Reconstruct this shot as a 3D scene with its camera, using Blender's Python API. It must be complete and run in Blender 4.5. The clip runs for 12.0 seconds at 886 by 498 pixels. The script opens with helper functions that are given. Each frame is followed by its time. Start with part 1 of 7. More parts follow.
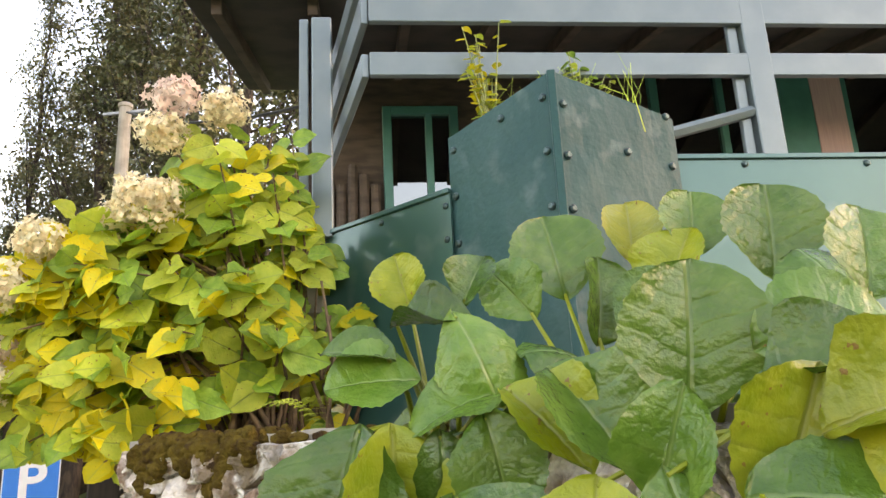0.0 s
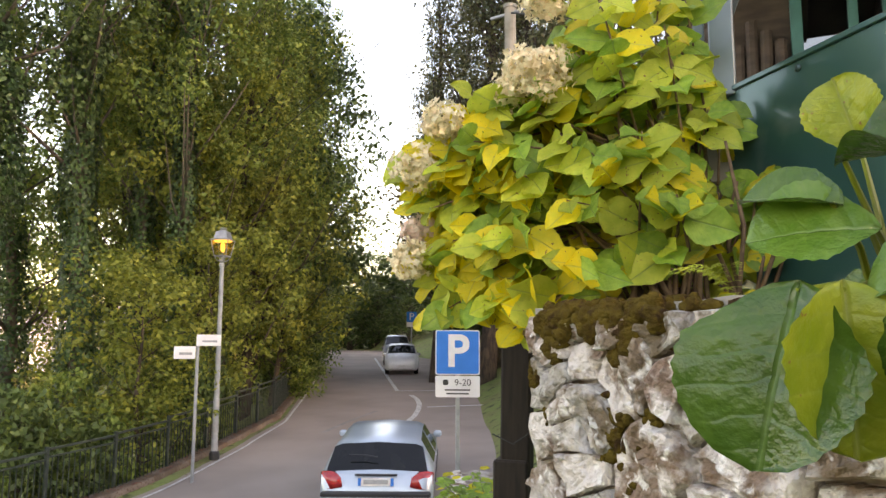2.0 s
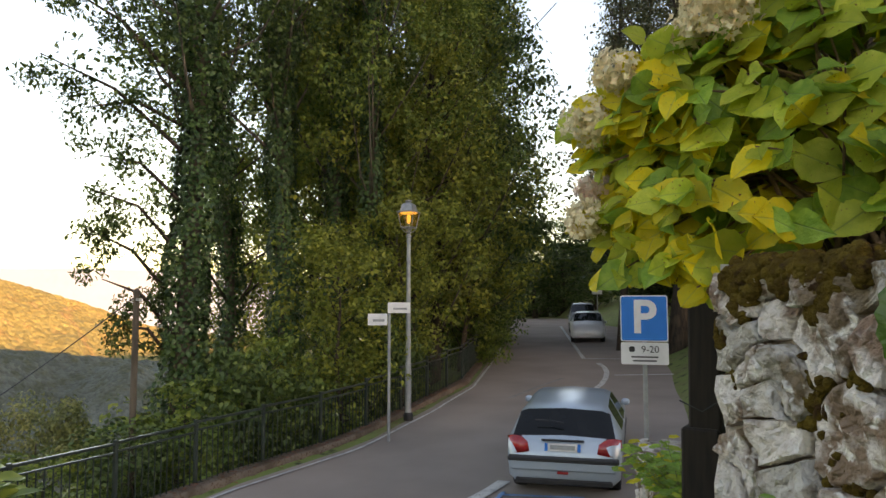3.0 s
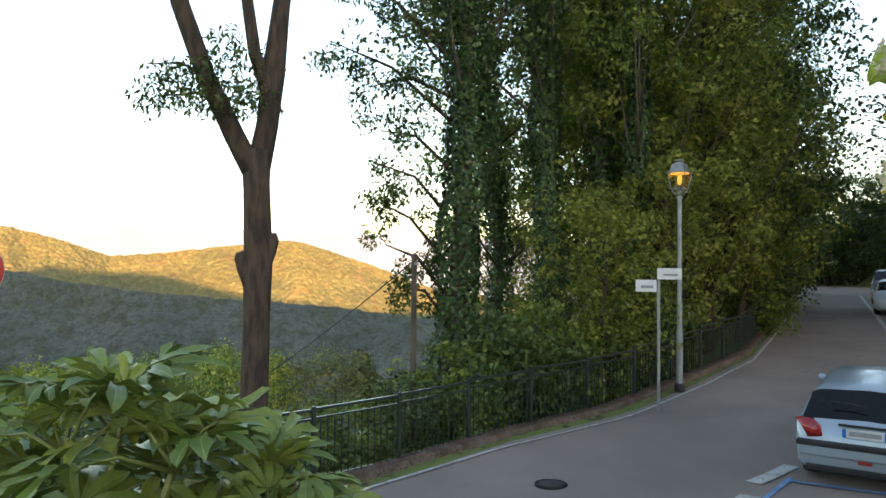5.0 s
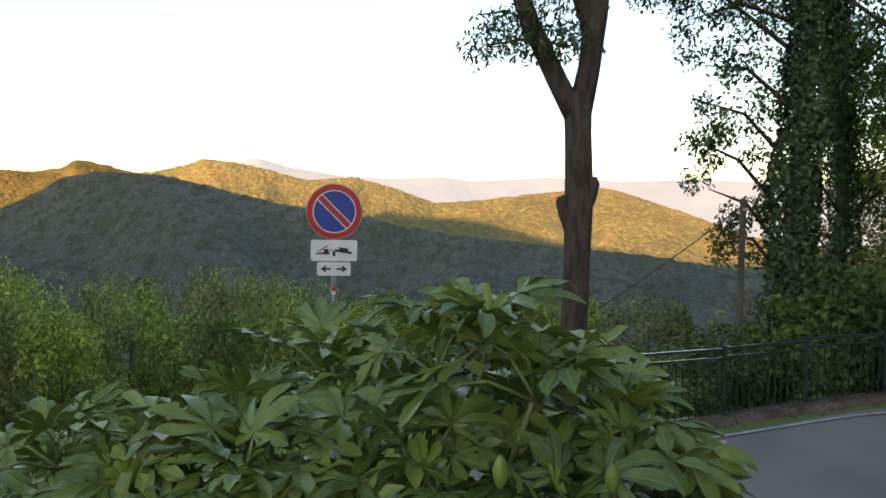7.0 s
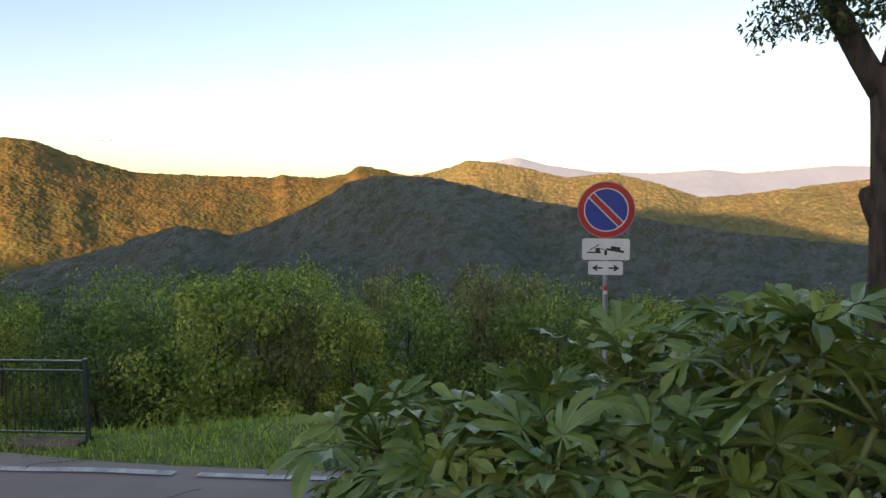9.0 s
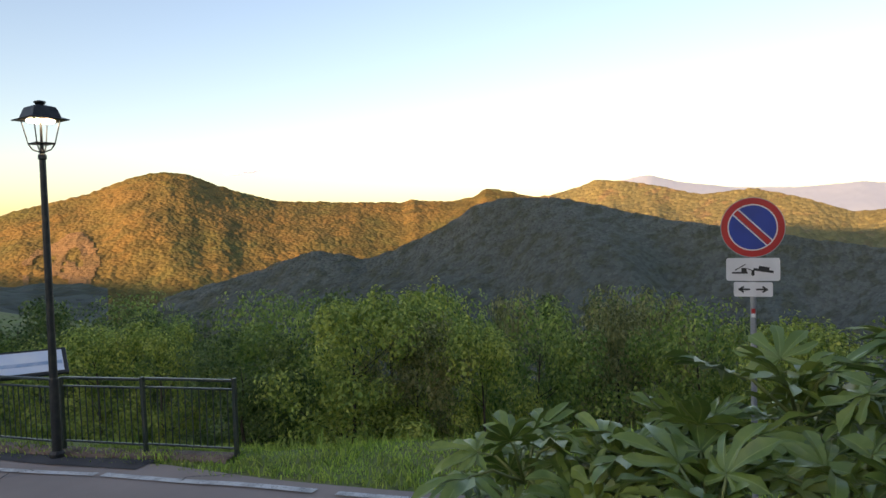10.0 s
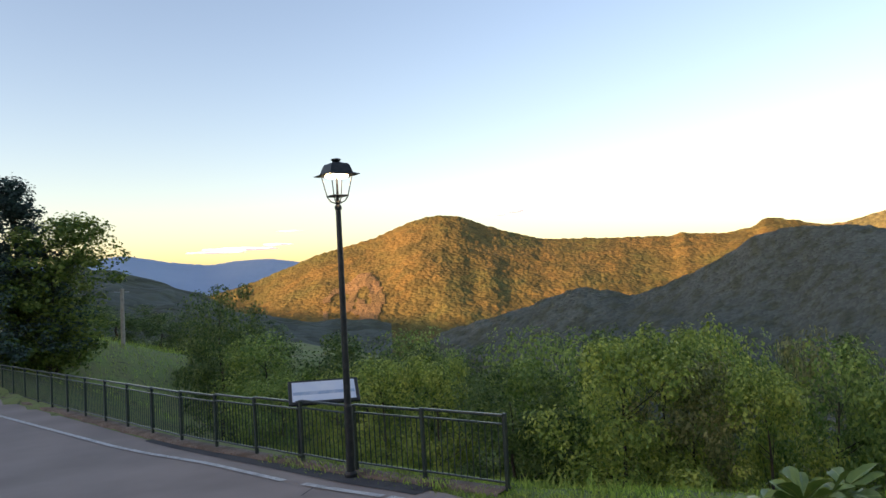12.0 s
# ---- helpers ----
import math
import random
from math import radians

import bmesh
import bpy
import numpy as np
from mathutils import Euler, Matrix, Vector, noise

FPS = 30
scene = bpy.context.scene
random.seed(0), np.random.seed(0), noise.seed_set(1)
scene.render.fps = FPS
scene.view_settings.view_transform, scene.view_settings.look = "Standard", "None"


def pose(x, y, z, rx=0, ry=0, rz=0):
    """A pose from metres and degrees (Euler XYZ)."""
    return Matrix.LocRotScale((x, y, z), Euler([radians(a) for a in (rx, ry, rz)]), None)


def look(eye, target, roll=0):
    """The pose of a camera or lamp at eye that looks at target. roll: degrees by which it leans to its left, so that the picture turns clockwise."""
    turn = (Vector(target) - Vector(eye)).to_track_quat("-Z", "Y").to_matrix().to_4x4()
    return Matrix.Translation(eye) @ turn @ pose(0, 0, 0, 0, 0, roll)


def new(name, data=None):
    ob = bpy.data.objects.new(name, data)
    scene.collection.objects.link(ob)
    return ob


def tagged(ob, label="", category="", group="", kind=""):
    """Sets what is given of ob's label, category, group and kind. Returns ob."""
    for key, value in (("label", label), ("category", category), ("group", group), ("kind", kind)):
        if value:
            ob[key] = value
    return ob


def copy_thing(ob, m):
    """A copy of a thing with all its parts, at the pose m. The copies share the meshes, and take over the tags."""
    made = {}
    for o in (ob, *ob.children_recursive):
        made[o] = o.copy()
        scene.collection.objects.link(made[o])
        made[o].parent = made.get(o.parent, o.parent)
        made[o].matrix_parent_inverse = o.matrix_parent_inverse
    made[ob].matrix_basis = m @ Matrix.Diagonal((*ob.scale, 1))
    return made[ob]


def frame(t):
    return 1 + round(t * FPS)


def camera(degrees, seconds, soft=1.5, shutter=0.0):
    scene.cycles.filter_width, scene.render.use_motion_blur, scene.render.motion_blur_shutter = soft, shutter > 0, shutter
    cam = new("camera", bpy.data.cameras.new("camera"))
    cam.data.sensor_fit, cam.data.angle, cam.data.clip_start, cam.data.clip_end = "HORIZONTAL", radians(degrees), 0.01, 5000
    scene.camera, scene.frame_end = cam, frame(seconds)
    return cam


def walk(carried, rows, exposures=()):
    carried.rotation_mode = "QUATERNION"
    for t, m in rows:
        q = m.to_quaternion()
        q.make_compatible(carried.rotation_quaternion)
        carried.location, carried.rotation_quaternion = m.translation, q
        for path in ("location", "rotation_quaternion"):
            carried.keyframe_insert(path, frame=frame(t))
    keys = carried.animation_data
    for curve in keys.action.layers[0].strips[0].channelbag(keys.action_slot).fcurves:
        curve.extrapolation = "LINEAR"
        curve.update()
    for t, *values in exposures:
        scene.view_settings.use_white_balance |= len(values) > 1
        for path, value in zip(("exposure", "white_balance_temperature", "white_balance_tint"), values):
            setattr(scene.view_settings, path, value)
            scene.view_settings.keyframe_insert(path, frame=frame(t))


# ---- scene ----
cam = camera(62.52, 12.0)
PATH = [
    (0.0, pose(0.261, -0.086, 3.384, 104.69, 2.75, 6.56)),
    (0.5, pose(0.222, -0.084, 3.366, 101.97, 2.24, 13.00)),
    (1.0, pose(0.206, -0.035, 3.351, 99.82, 1.59, 20.12)),
    (1.5, pose(0.177, 0.043, 3.341, 98.01, 0.51, 28.37)),
    (2.0, pose(0.149, 0.113, 3.321, 97.02, -0.23, 36.22)),
    (2.5, pose(0.158, 0.146, 3.307, 95.49, 0.10, 43.66)),
    (3.0, pose(0.154, 0.178, 3.289, 94.55, 0.04, 50.65)),
    (3.2, pose(0.156, 0.190, 3.285, 94.22, 0.21, 53.13)),
    (4.8, pose(0.045, 0.249, 3.317, 92.11, -0.25, 69.35)),
    (5.0, pose(0.033, 0.240, 3.314, 91.63, -0.54, 71.23)),
    (5.5, pose(0.004, 0.199, 3.302, 90.85, -0.67, 76.40)),
    (6.0, pose(-0.021, 0.162, 3.296, 89.34, -0.68, 82.32)),
    (6.5, pose(-0.048, 0.134, 3.283, 88.21, -0.80, 88.49)),
    (7.0, pose(-0.089, 0.107, 3.272, 87.16, -0.96, 95.17)),
    (7.2, pose(-0.097, 0.093, 3.270, 86.77, -1.12, 97.77)),
    (8.8, pose(-0.066, -0.027, 3.280, 86.51, -0.23, 113.23)),
    (9.0, pose(-0.072, -0.031, 3.287, 86.78, 0.05, 115.24)),
    (9.5, pose(-0.094, -0.069, 3.297, 87.65, 0.92, 119.99)),
    (10.0, pose(-0.099, -0.097, 3.292, 88.61, 1.21, 125.21)),
    (10.5, pose(-0.099, -0.105, 3.287, 89.08, 1.82, 132.34)),
    (11.0, pose(-0.102, -0.100, 3.289, 89.37, 2.14, 137.46)),
    (11.5, pose(-0.104, -0.092, 3.298, 90.58, 2.30, 141.63)),
    (12.0, pose(-0.096, -0.088, 3.305, 92.10, 2.24, 145.83)),
]
walk(cam, PATH, exposures=[(0, 3.85, 10200, 38), (0.5, 3.65, 10200, 38), (2.0, 3.5, 9900, 38), (2.6, 3.05, 9700, 34), (3.0, 2.45, 9300, 30), (3.2, 2.35, 9000, 28), (5.0, 2.4, 7800, 20), (7.0, 1.88, 7400, 22), (9.0, 1.55, 7200, 27), (12.0, 1.62, 7150, 29)])


# ---- world, sun, exposure ----
SUN_AZ, SUN_EL = 85.0, 5.5          # heading in which the sunlight travels (degrees left of +y) and the sun's height
world = bpy.data.worlds.new("world")
scene.world = world
world.use_nodes = True
wn = world.node_tree.nodes
sky = wn.new("ShaderNodeTexSky")
sky.sky_type, sky.sun_disc = "NISHITA", False
sky.sun_elevation, sky.sun_rotation = radians(SUN_EL), radians(180 - SUN_AZ)
sky.altitude, sky.air_density, sky.dust_density, sky.ozone_density = 600, 1.0, 1.1, 1.5
wn["Background"].inputs["Strength"].default_value = 0.15
world.node_tree.links.new(sky.outputs["Color"], wn["Background"].inputs["Color"])
sun = new("sun", bpy.data.lights.new("sun", "SUN"))
sun.data.energy, sun.data.angle, sun.data.color = 4.2, radians(0.5), (1.0, 0.60, 0.28)
_a, _e = radians(SUN_AZ), radians(SUN_EL)
sun.matrix_basis = look((0, 0, 60), (-math.sin(_a) * math.cos(_e), math.cos(_a) * math.cos(_e), 60 - math.sin(_e)))


# ---- materials ----
def material(name, base, rough=0.7, second=None, scale=6.0, mix=(0.4, 0.65), bump=0.0, bump_scale=40.0, metal=0.0,
             fleck=None, fleck_scale=60.0, fleck_range=(0.55, 0.7), spec=0.5, vary=0.0, coat=0.0, thin=0.0, stretch=None, island=False, crowns=0.0):
    """Principled surface with a broad blotch, a fine fleck, relief and, per piece, a change of value."""
    m = bpy.data.materials.new(name)
    m.use_nodes = True
    t = m.node_tree
    n, l = t.nodes, t.links
    p = n["Principled BSDF"]
    p.inputs["Roughness"].default_value, p.inputs["Metallic"].default_value = rough, metal
    p.inputs["Specular IOR Level"].default_value, p.inputs["Coat Weight"].default_value = spec, coat
    co = n.new("ShaderNodeTexCoord")
    vec = co.outputs["Object"]
    if stretch:
        mp = n.new("ShaderNodeMapping")
        mp.inputs["Scale"].default_value = stretch
        l.new(vec, mp.inputs["Vector"])
        vec = mp.outputs["Vector"]

    def noise_ramp(sc, rng, detail=5.0):
        t1 = n.new("ShaderNodeTexNoise")
        t1.inputs["Scale"].default_value, t1.inputs["Detail"].default_value = sc, detail
        l.new(vec, t1.inputs["Vector"])
        r = n.new("ShaderNodeMapRange")
        r.inputs["From Min"].default_value, r.inputs["From Max"].default_value = rng
        l.new(t1.outputs["Fac"], r.inputs["Value"])
        return r.outputs["Result"]

    def mixed(fac, a, b):
        x = n.new("ShaderNodeMix")
        x.data_type = "RGBA"
        l.new(fac, x.inputs["Factor"])
        if isinstance(a, tuple):
            x.inputs["A"].default_value = (*a, 1)
        else:
            l.new(a, x.inputs["A"])
        x.inputs["B"].default_value = (*b, 1)
        return x.outputs["Result"]
    col = None
    second = second or tuple(c * 0.8 for c in base)
    col = mixed(noise_ramp(scale, mix), base, second)
    if fleck:
        col = mixed(noise_ramp(fleck_scale, fleck_range, 3.0), col, fleck)
    if vary:
        if island:
            rnd = n.new("ShaderNodeNewGeometry").outputs["Random Per Island"]
        else:
            rnd = n.new("ShaderNodeObjectInfo").outputs["Random"]
        mr = n.new("ShaderNodeMapRange")
        mr.inputs["To Min"].default_value, mr.inputs["To Max"].default_value = 1 - vary, 1 + vary
        l.new(rnd, mr.inputs["Value"])
        hs = n.new("ShaderNodeHueSaturation")
        hs.inputs["Saturation"].default_value = 1.0
        l.new(mr.outputs["Result"], hs.inputs["Value"])
        mh = n.new("ShaderNodeMapRange")
        mh.inputs["To Min"].default_value, mh.inputs["To Max"].default_value = 0.5 + 0.05 * vary, 0.5 - 0.07 * vary
        l.new(rnd, mh.inputs["Value"])
        l.new(mh.outputs["Result"], hs.inputs["Hue"])
        l.new(col, hs.inputs["Color"])
        col = hs.outputs["Color"]
    l.new(col, p.inputs["Base Color"])
    if crowns:
        vo = n.new("ShaderNodeTexVoronoi")
        vo.inputs["Scale"].default_value = crowns
        l.new(vec, vo.inputs["Vector"])
        sp = n.new("ShaderNodeSeparateColor")
        l.new(vo.outputs["Color"], sp.inputs["Color"])
        vr = n.new("ShaderNodeMapRange")
        vr.inputs["To Min"].default_value, vr.inputs["To Max"].default_value = 0.80, 1.18
        l.new(sp.outputs["Red"], vr.inputs["Value"])
        hv = n.new("ShaderNodeHueSaturation")
        l.new(vr.outputs["Result"], hv.inputs["Value"])
        l.new(col, hv.inputs["Color"])
        l.new(hv.outputs["Color"], p.inputs["Base Color"])
        b = n.new("ShaderNodeBump")
        b.invert = True
        b.inputs["Strength"].default_value, b.inputs["Distance"].default_value = 1.0, bump
        l.new(vo.outputs["Distance"], b.inputs["Height"])
        l.new(b.outputs["Normal"], p.inputs["Normal"])
    elif bump:
        t2 = n.new("ShaderNodeTexNoise")
        t2.inputs["Scale"].default_value, t2.inputs["Detail"].default_value = bump_scale, 6.0
        l.new(vec, t2.inputs["Vector"])
        b = n.new("ShaderNodeBump")
        b.inputs["Strength"].default_value, b.inputs["Distance"].default_value = min(1.0, bump * 10), bump
        l.new(t2.outputs["Fac"], b.inputs["Height"])
        l.new(b.outputs["Normal"], p.inputs["Normal"])
    if thin:
        tr = n.new("ShaderNodeBsdfTranslucent")
        l.new(col, tr.inputs["Color"])
        ms = n.new("ShaderNodeMixShader")
        ms.inputs["Fac"].default_value = thin
        l.new(p.outputs["BSDF"], ms.inputs[1])
        l.new(tr.outputs["BSDF"], ms.inputs[2])
        l.new(ms.outputs["Shader"], n["Material Output"].inputs["Surface"])
    return m


def glow(name, colour, strength):
    m = bpy.data.materials.new(name)
    m.use_nodes = True
    p = m.node_tree.nodes["Principled BSDF"]
    p.inputs["Base Color"].default_value = (*colour, 1)
    p.inputs["Emission Color"].default_value, p.inputs["Emission Strength"].default_value = (*colour, 1), strength
    return m


def glass(name, tint=(0.9, 0.95, 0.95), rough=0.02):
    m = bpy.data.materials.new(name)
    m.use_nodes = True
    p = m.node_tree.nodes["Principled BSDF"]
    p.inputs["Base Color"].default_value, p.inputs["Roughness"].default_value = (*tint, 1), rough
    p.inputs["Transmission Weight"].default_value, p.inputs["IOR"].default_value = 1.0, 1.45
    return m


M = {}
M["asphalt"] = material("asphalt", (0.335, 0.275, 0.240), 0.85, (0.245, 0.205, 0.182), 0.5, (0.35, 0.7), 0.004, 90, fleck=(0.26, 0.24, 0.22), fleck_scale=160, fleck_range=(0.56, 0.75), spec=0.3)
M["patch"] = material("patch", (0.055, 0.054, 0.056), 0.85, (0.080, 0.078, 0.078), 1.5, (0.4, 0.7), 0.004, 110, spec=0.3)
M["paint"] = material("paint", (0.60, 0.60, 0.58), 0.7, (0.30, 0.30, 0.29), 5, (0.45, 0.75), 0.002, 80, fleck=(0.16, 0.155, 0.15), fleck_scale=38, fleck_range=(0.58, 0.66))
M["blue_paint"] = material("blue_paint", (0.10, 0.28, 0.55), 0.7, (0.22, 0.40, 0.60), 6, (0.4, 0.7), 0.002, 80, fleck=(0.13, 0.13, 0.13), fleck_scale=40, fleck_range=(0.58, 0.68))
M["crack"] = material("crack", (0.018, 0.017, 0.016), 0.95, (0.03, 0.03, 0.03))
M["kerb"] = material("kerb", (0.20, 0.15, 0.115), 0.9, (0.10, 0.07, 0.048), 2.5, (0.4, 0.65), 0.01, 30, fleck=(0.10, 0.055, 0.03), fleck_scale=22, fleck_range=(0.55, 0.62))
M["earth"] = material("earth", (0.165, 0.225, 0.060), 0.95, (0.17, 0.165, 0.065), 0.6, (0.4, 0.7), 0.05, 6, fleck=(0.045, 0.06, 0.02), fleck_scale=4)
M["grass"] = material("grass", (0.330, 0.500, 0.085), 0.8, (0.27, 0.34, 0.08), 1.2, (0.4, 0.7), vary=0.35, island=True, thin=0.25)
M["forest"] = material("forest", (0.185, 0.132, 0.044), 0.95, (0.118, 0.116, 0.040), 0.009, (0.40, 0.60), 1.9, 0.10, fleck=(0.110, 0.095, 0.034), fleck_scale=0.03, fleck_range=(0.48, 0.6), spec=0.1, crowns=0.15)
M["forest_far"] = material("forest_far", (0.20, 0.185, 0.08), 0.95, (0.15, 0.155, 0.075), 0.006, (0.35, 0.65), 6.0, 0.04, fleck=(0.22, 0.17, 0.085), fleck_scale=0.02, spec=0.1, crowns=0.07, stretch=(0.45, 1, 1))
# greyer and bluer than forest: shade and haze are put into the colour
M["forest_shade_haze"] = material("forest_shade_haze", (0.128, 0.142, 0.118), 0.95, (0.098, 0.114, 0.094), 0.010, (0.35, 0.65), 2.5, 0.12, fleck=(0.088, 0.098, 0.066), fleck_scale=0.07, fleck_range=(0.46, 0.62), spec=0.1, crowns=0.26, stretch=(0.5, 1, 1))
M["rock_hill"] = material("rock_hill", (0.235, 0.160, 0.080), 0.95, (0.150, 0.115, 0.055), 0.02, (0.35, 0.65), 3.0, 0.15, spec=0.1)
# pale blue stands in for the haze over the far mountains
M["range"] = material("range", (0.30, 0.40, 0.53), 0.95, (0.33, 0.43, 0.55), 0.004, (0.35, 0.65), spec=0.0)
M["iron_green"] = material("iron_green", (0.026, 0.042, 0.036), 0.32, (0.045, 0.055, 0.045), 8, (0.45, 0.7), 0.001, 120, metal=0.2, coat=0.35)
M["iron_dark"] = material("iron_dark", (0.030, 0.034, 0.036), 0.45, (0.05, 0.052, 0.05), 9, (0.45, 0.7), 0.001, 120, metal=0.4)
M["galvanised"] = material("galvanised", (0.33, 0.35, 0.36), 0.5, (0.25, 0.27, 0.28), 9, (0.4, 0.7), 0.0008, 150, metal=0.5)
M["concrete"] = material("concrete", (0.36, 0.33, 0.28), 0.9, (0.26, 0.24, 0.20), 5, (0.4, 0.7), 0.004, 60)
M["sign_white"] = material("sign_white", (0.72, 0.73, 0.72), 0.4, (0.62, 0.63, 0.62), 4)
M["sign_blue"] = material("sign_blue", (0.0, 0.200, 0.60), 0.45, (0.0, 0.185, 0.55), 4, spec=0.15)
M["sign_deep"] = material("sign_deep", (0.010, 0.050, 0.32), 0.35, (0.012, 0.045, 0.26), 4)
M["sign_red"] = material("sign_red", (0.50, 0.022, 0.022), 0.35, (0.42, 0.02, 0.02), 4)
M["sign_black"] = material("sign_black", (0.02, 0.02, 0.02), 0.5)
M["bark"] = material("bark", (0.095, 0.068, 0.050), 0.95, (0.040, 0.030, 0.024), 11, (0.38, 0.62), 0.06, 22, stretch=(1, 1, 0.25))
M["bark_grey"] = material("bark_grey", (0.13, 0.105, 0.08), 0.95, (0.07, 0.058, 0.045), 7, (0.4, 0.65), 0.03, 14, stretch=(1, 1, 0.25))


def leaf(name, base, second, thin=0.3, rough=0.5, vary=0.4, scale=0.8):
    return material(name, base, rough, second, scale, (0.35, 0.65), vary=vary, island=True, thin=thin, spec=0.35)


M["leaf_ivy"] = leaf("leaf_ivy", (0.034, 0.082, 0.026), (0.064, 0.136, 0.040), 0.12, 0.38, 0.45)
M["leaf_wood"] = leaf("leaf_wood", (0.115, 0.205, 0.042), (0.215, 0.270, 0.056), 0.35)
M["leaf_gold"] = leaf("leaf_gold", (0.190, 0.245, 0.042), (0.255, 0.280, 0.052), 0.42)
M["leaf_dark"] = leaf("leaf_dark", (0.050, 0.102, 0.027), (0.096, 0.148, 0.038), 0.18)
M["leaf_belt"] = leaf("leaf_belt", (0.235, 0.355, 0.068), (0.420, 0.490, 0.100), 0.25)
M["leaf_belt_deep"] = leaf("leaf_belt_deep", (0.155, 0.270, 0.058), (0.275, 0.385, 0.085), 0.22)
M["leaf_belt_dark"] = leaf("leaf_belt_dark", (0.078, 0.145, 0.036), (0.138, 0.205, 0.052), 0.2)
M["leaf_belt_olive"] = leaf("leaf_belt_olive", (0.195, 0.230, 0.080), (0.300, 0.300, 0.110), 0.22)
M["leaf_pine"] = leaf("leaf_pine", (0.085, 0.112, 0.048), (0.160, 0.142, 0.058), 0.12)
M["leaf_ash"] = leaf("leaf_ash", (0.070, 0.116, 0.034), (0.123, 0.175, 0.052), 0.35)


# ---- building helpers ----
def thing(name, m=None, label="", category="", group="", kind=""):
    ob = new(name)
    ob.empty_display_size = 0.2
    if m is not None:
        ob.matrix_basis = m
    return tagged(ob, label, category, group, kind)


def mesh_object(name, verts, faces, mat, parent=None, label="", smooth=False):
    me = bpy.data.meshes.new(name)
    v = np.asarray(verts, dtype=np.float32)
    f = np.asarray(faces, dtype=np.int32)
    k = f.shape[1]
    me.vertices.add(len(v))
    me.vertices.foreach_set("co", v.ravel())
    me.loops.add(f.size)
    me.loops.foreach_set("vertex_index", f.ravel())
    me.polygons.add(len(f))
    me.polygons.foreach_set("loop_start", np.arange(0, f.size, k, dtype=np.int32))
    me.update(calc_edges=True)
    me.validate()
    if smooth:
        me.shade_smooth()
    me.materials.append(mat)
    ob = new(name, me)
    ob.parent = parent
    return tagged(ob, label)


def part(name, bm, mat, parent=None, label="", smooth=False):
    me = bpy.data.meshes.new(name)
    bm.normal_update()
    bm.to_mesh(me)
    bm.free()
    if smooth:
        me.shade_smooth()
    me.materials.append(mat)
    ob = new(name, me)
    ob.parent = parent
    return tagged(ob, label)


def box(bm, size, m, bevel=0.0):
    """Adds a box of that size, centred at the pose m."""
    r = bmesh.ops.create_cube(bm, size=1.0, matrix=m @ Matrix.Diagonal((*size, 1)))
    if bevel:
        edges = list({e for v in r["verts"] for e in v.link_edges})
        bmesh.ops.bevel(bm, geom=edges, offset=bevel, segments=1, affect="EDGES")
    return bm


def boxed(size, m, bevel=0.0):
    return box(bmesh.new(), size, m, bevel)


def at(x, y, z):
    return Matrix.Translation((x, y, z))


def lathe(bm, profile, m=None, sides=16):
    """Turns (radius, height) pairs round the z axis."""
    rings = []
    m = m or Matrix()
    for r, z in profile:
        rings.append([bm.verts.new(m @ Vector((r * math.cos(2 * math.pi * i / sides), r * math.sin(2 * math.pi * i / sides), z))) for i in range(sides)])
    for a, b in zip(rings, rings[1:]):
        for i in range(sides):
            bm.faces.new((a[i], a[(i + 1) % sides], b[(i + 1) % sides], b[i]))
    bm.faces.new(rings[0][::-1])
    bm.faces.new(rings[-1])
    return bm


def tube(bm, points, radii, sides=8):
    """A tapered round bar along points."""
    pts = [Vector(p) for p in points]
    if not hasattr(radii, "__len__"):
        radii = [radii] * len(pts)
    rings = []
    ref = Vector((0.31, 0.17, 0.93))
    for i, p in enumerate(pts):
        d = (pts[min(i + 1, len(pts) - 1)] - pts[max(i - 1, 0)]).normalized()
        u = d.cross(ref if abs(d.dot(ref)) < 0.95 else Vector((1, 0, 0))).normalized()
        w = d.cross(u)
        rings.append([bm.verts.new(p + float(radii[i]) * (u * math.cos(2 * math.pi * k / sides) + w * math.sin(2 * math.pi * k / sides))) for k in range(sides)])
    for a, b in zip(rings, rings[1:]):
        for i in range(sides):
            bm.faces.new((a[i], a[(i + 1) % sides], b[(i + 1) % sides], b[i]))
    bm.faces.new(rings[0][::-1])
    bm.faces.new(rings[-1])
    return bm


def text_part(name, words, height, m, mat, parent, label="", bold=0.0):
    cu = bpy.data.curves.new(name, "FONT")
    cu.body, cu.size, cu.align_x, cu.align_y, cu.extrude = words, height, "CENTER", "CENTER", 0.001
    cu.offset = bold
    tmp = new(name, cu)
    me = bpy.data.meshes.new_from_object(tmp.evaluated_get(bpy.context.evaluated_depsgraph_get()))
    bpy.data.objects.remove(tmp)
    me.materials.clear()
    me.materials.append(mat)
    ob = new(name, me)
    ob.parent, ob.matrix_basis = parent, m
    return tagged(ob, label)


def heading(x, y, z, dx, dy):
    """A pose whose +x runs along (dx, dy)."""
    return pose(x, y, z, 0, 0, math.degrees(math.atan2(dy, dx)))


def facing(x, y, z, tx, ty):
    """A pose whose -y looks at (tx, ty)."""
    return pose(x, y, z, 0, 0, math.degrees(math.atan2(ty - y, tx - x)) + 90)


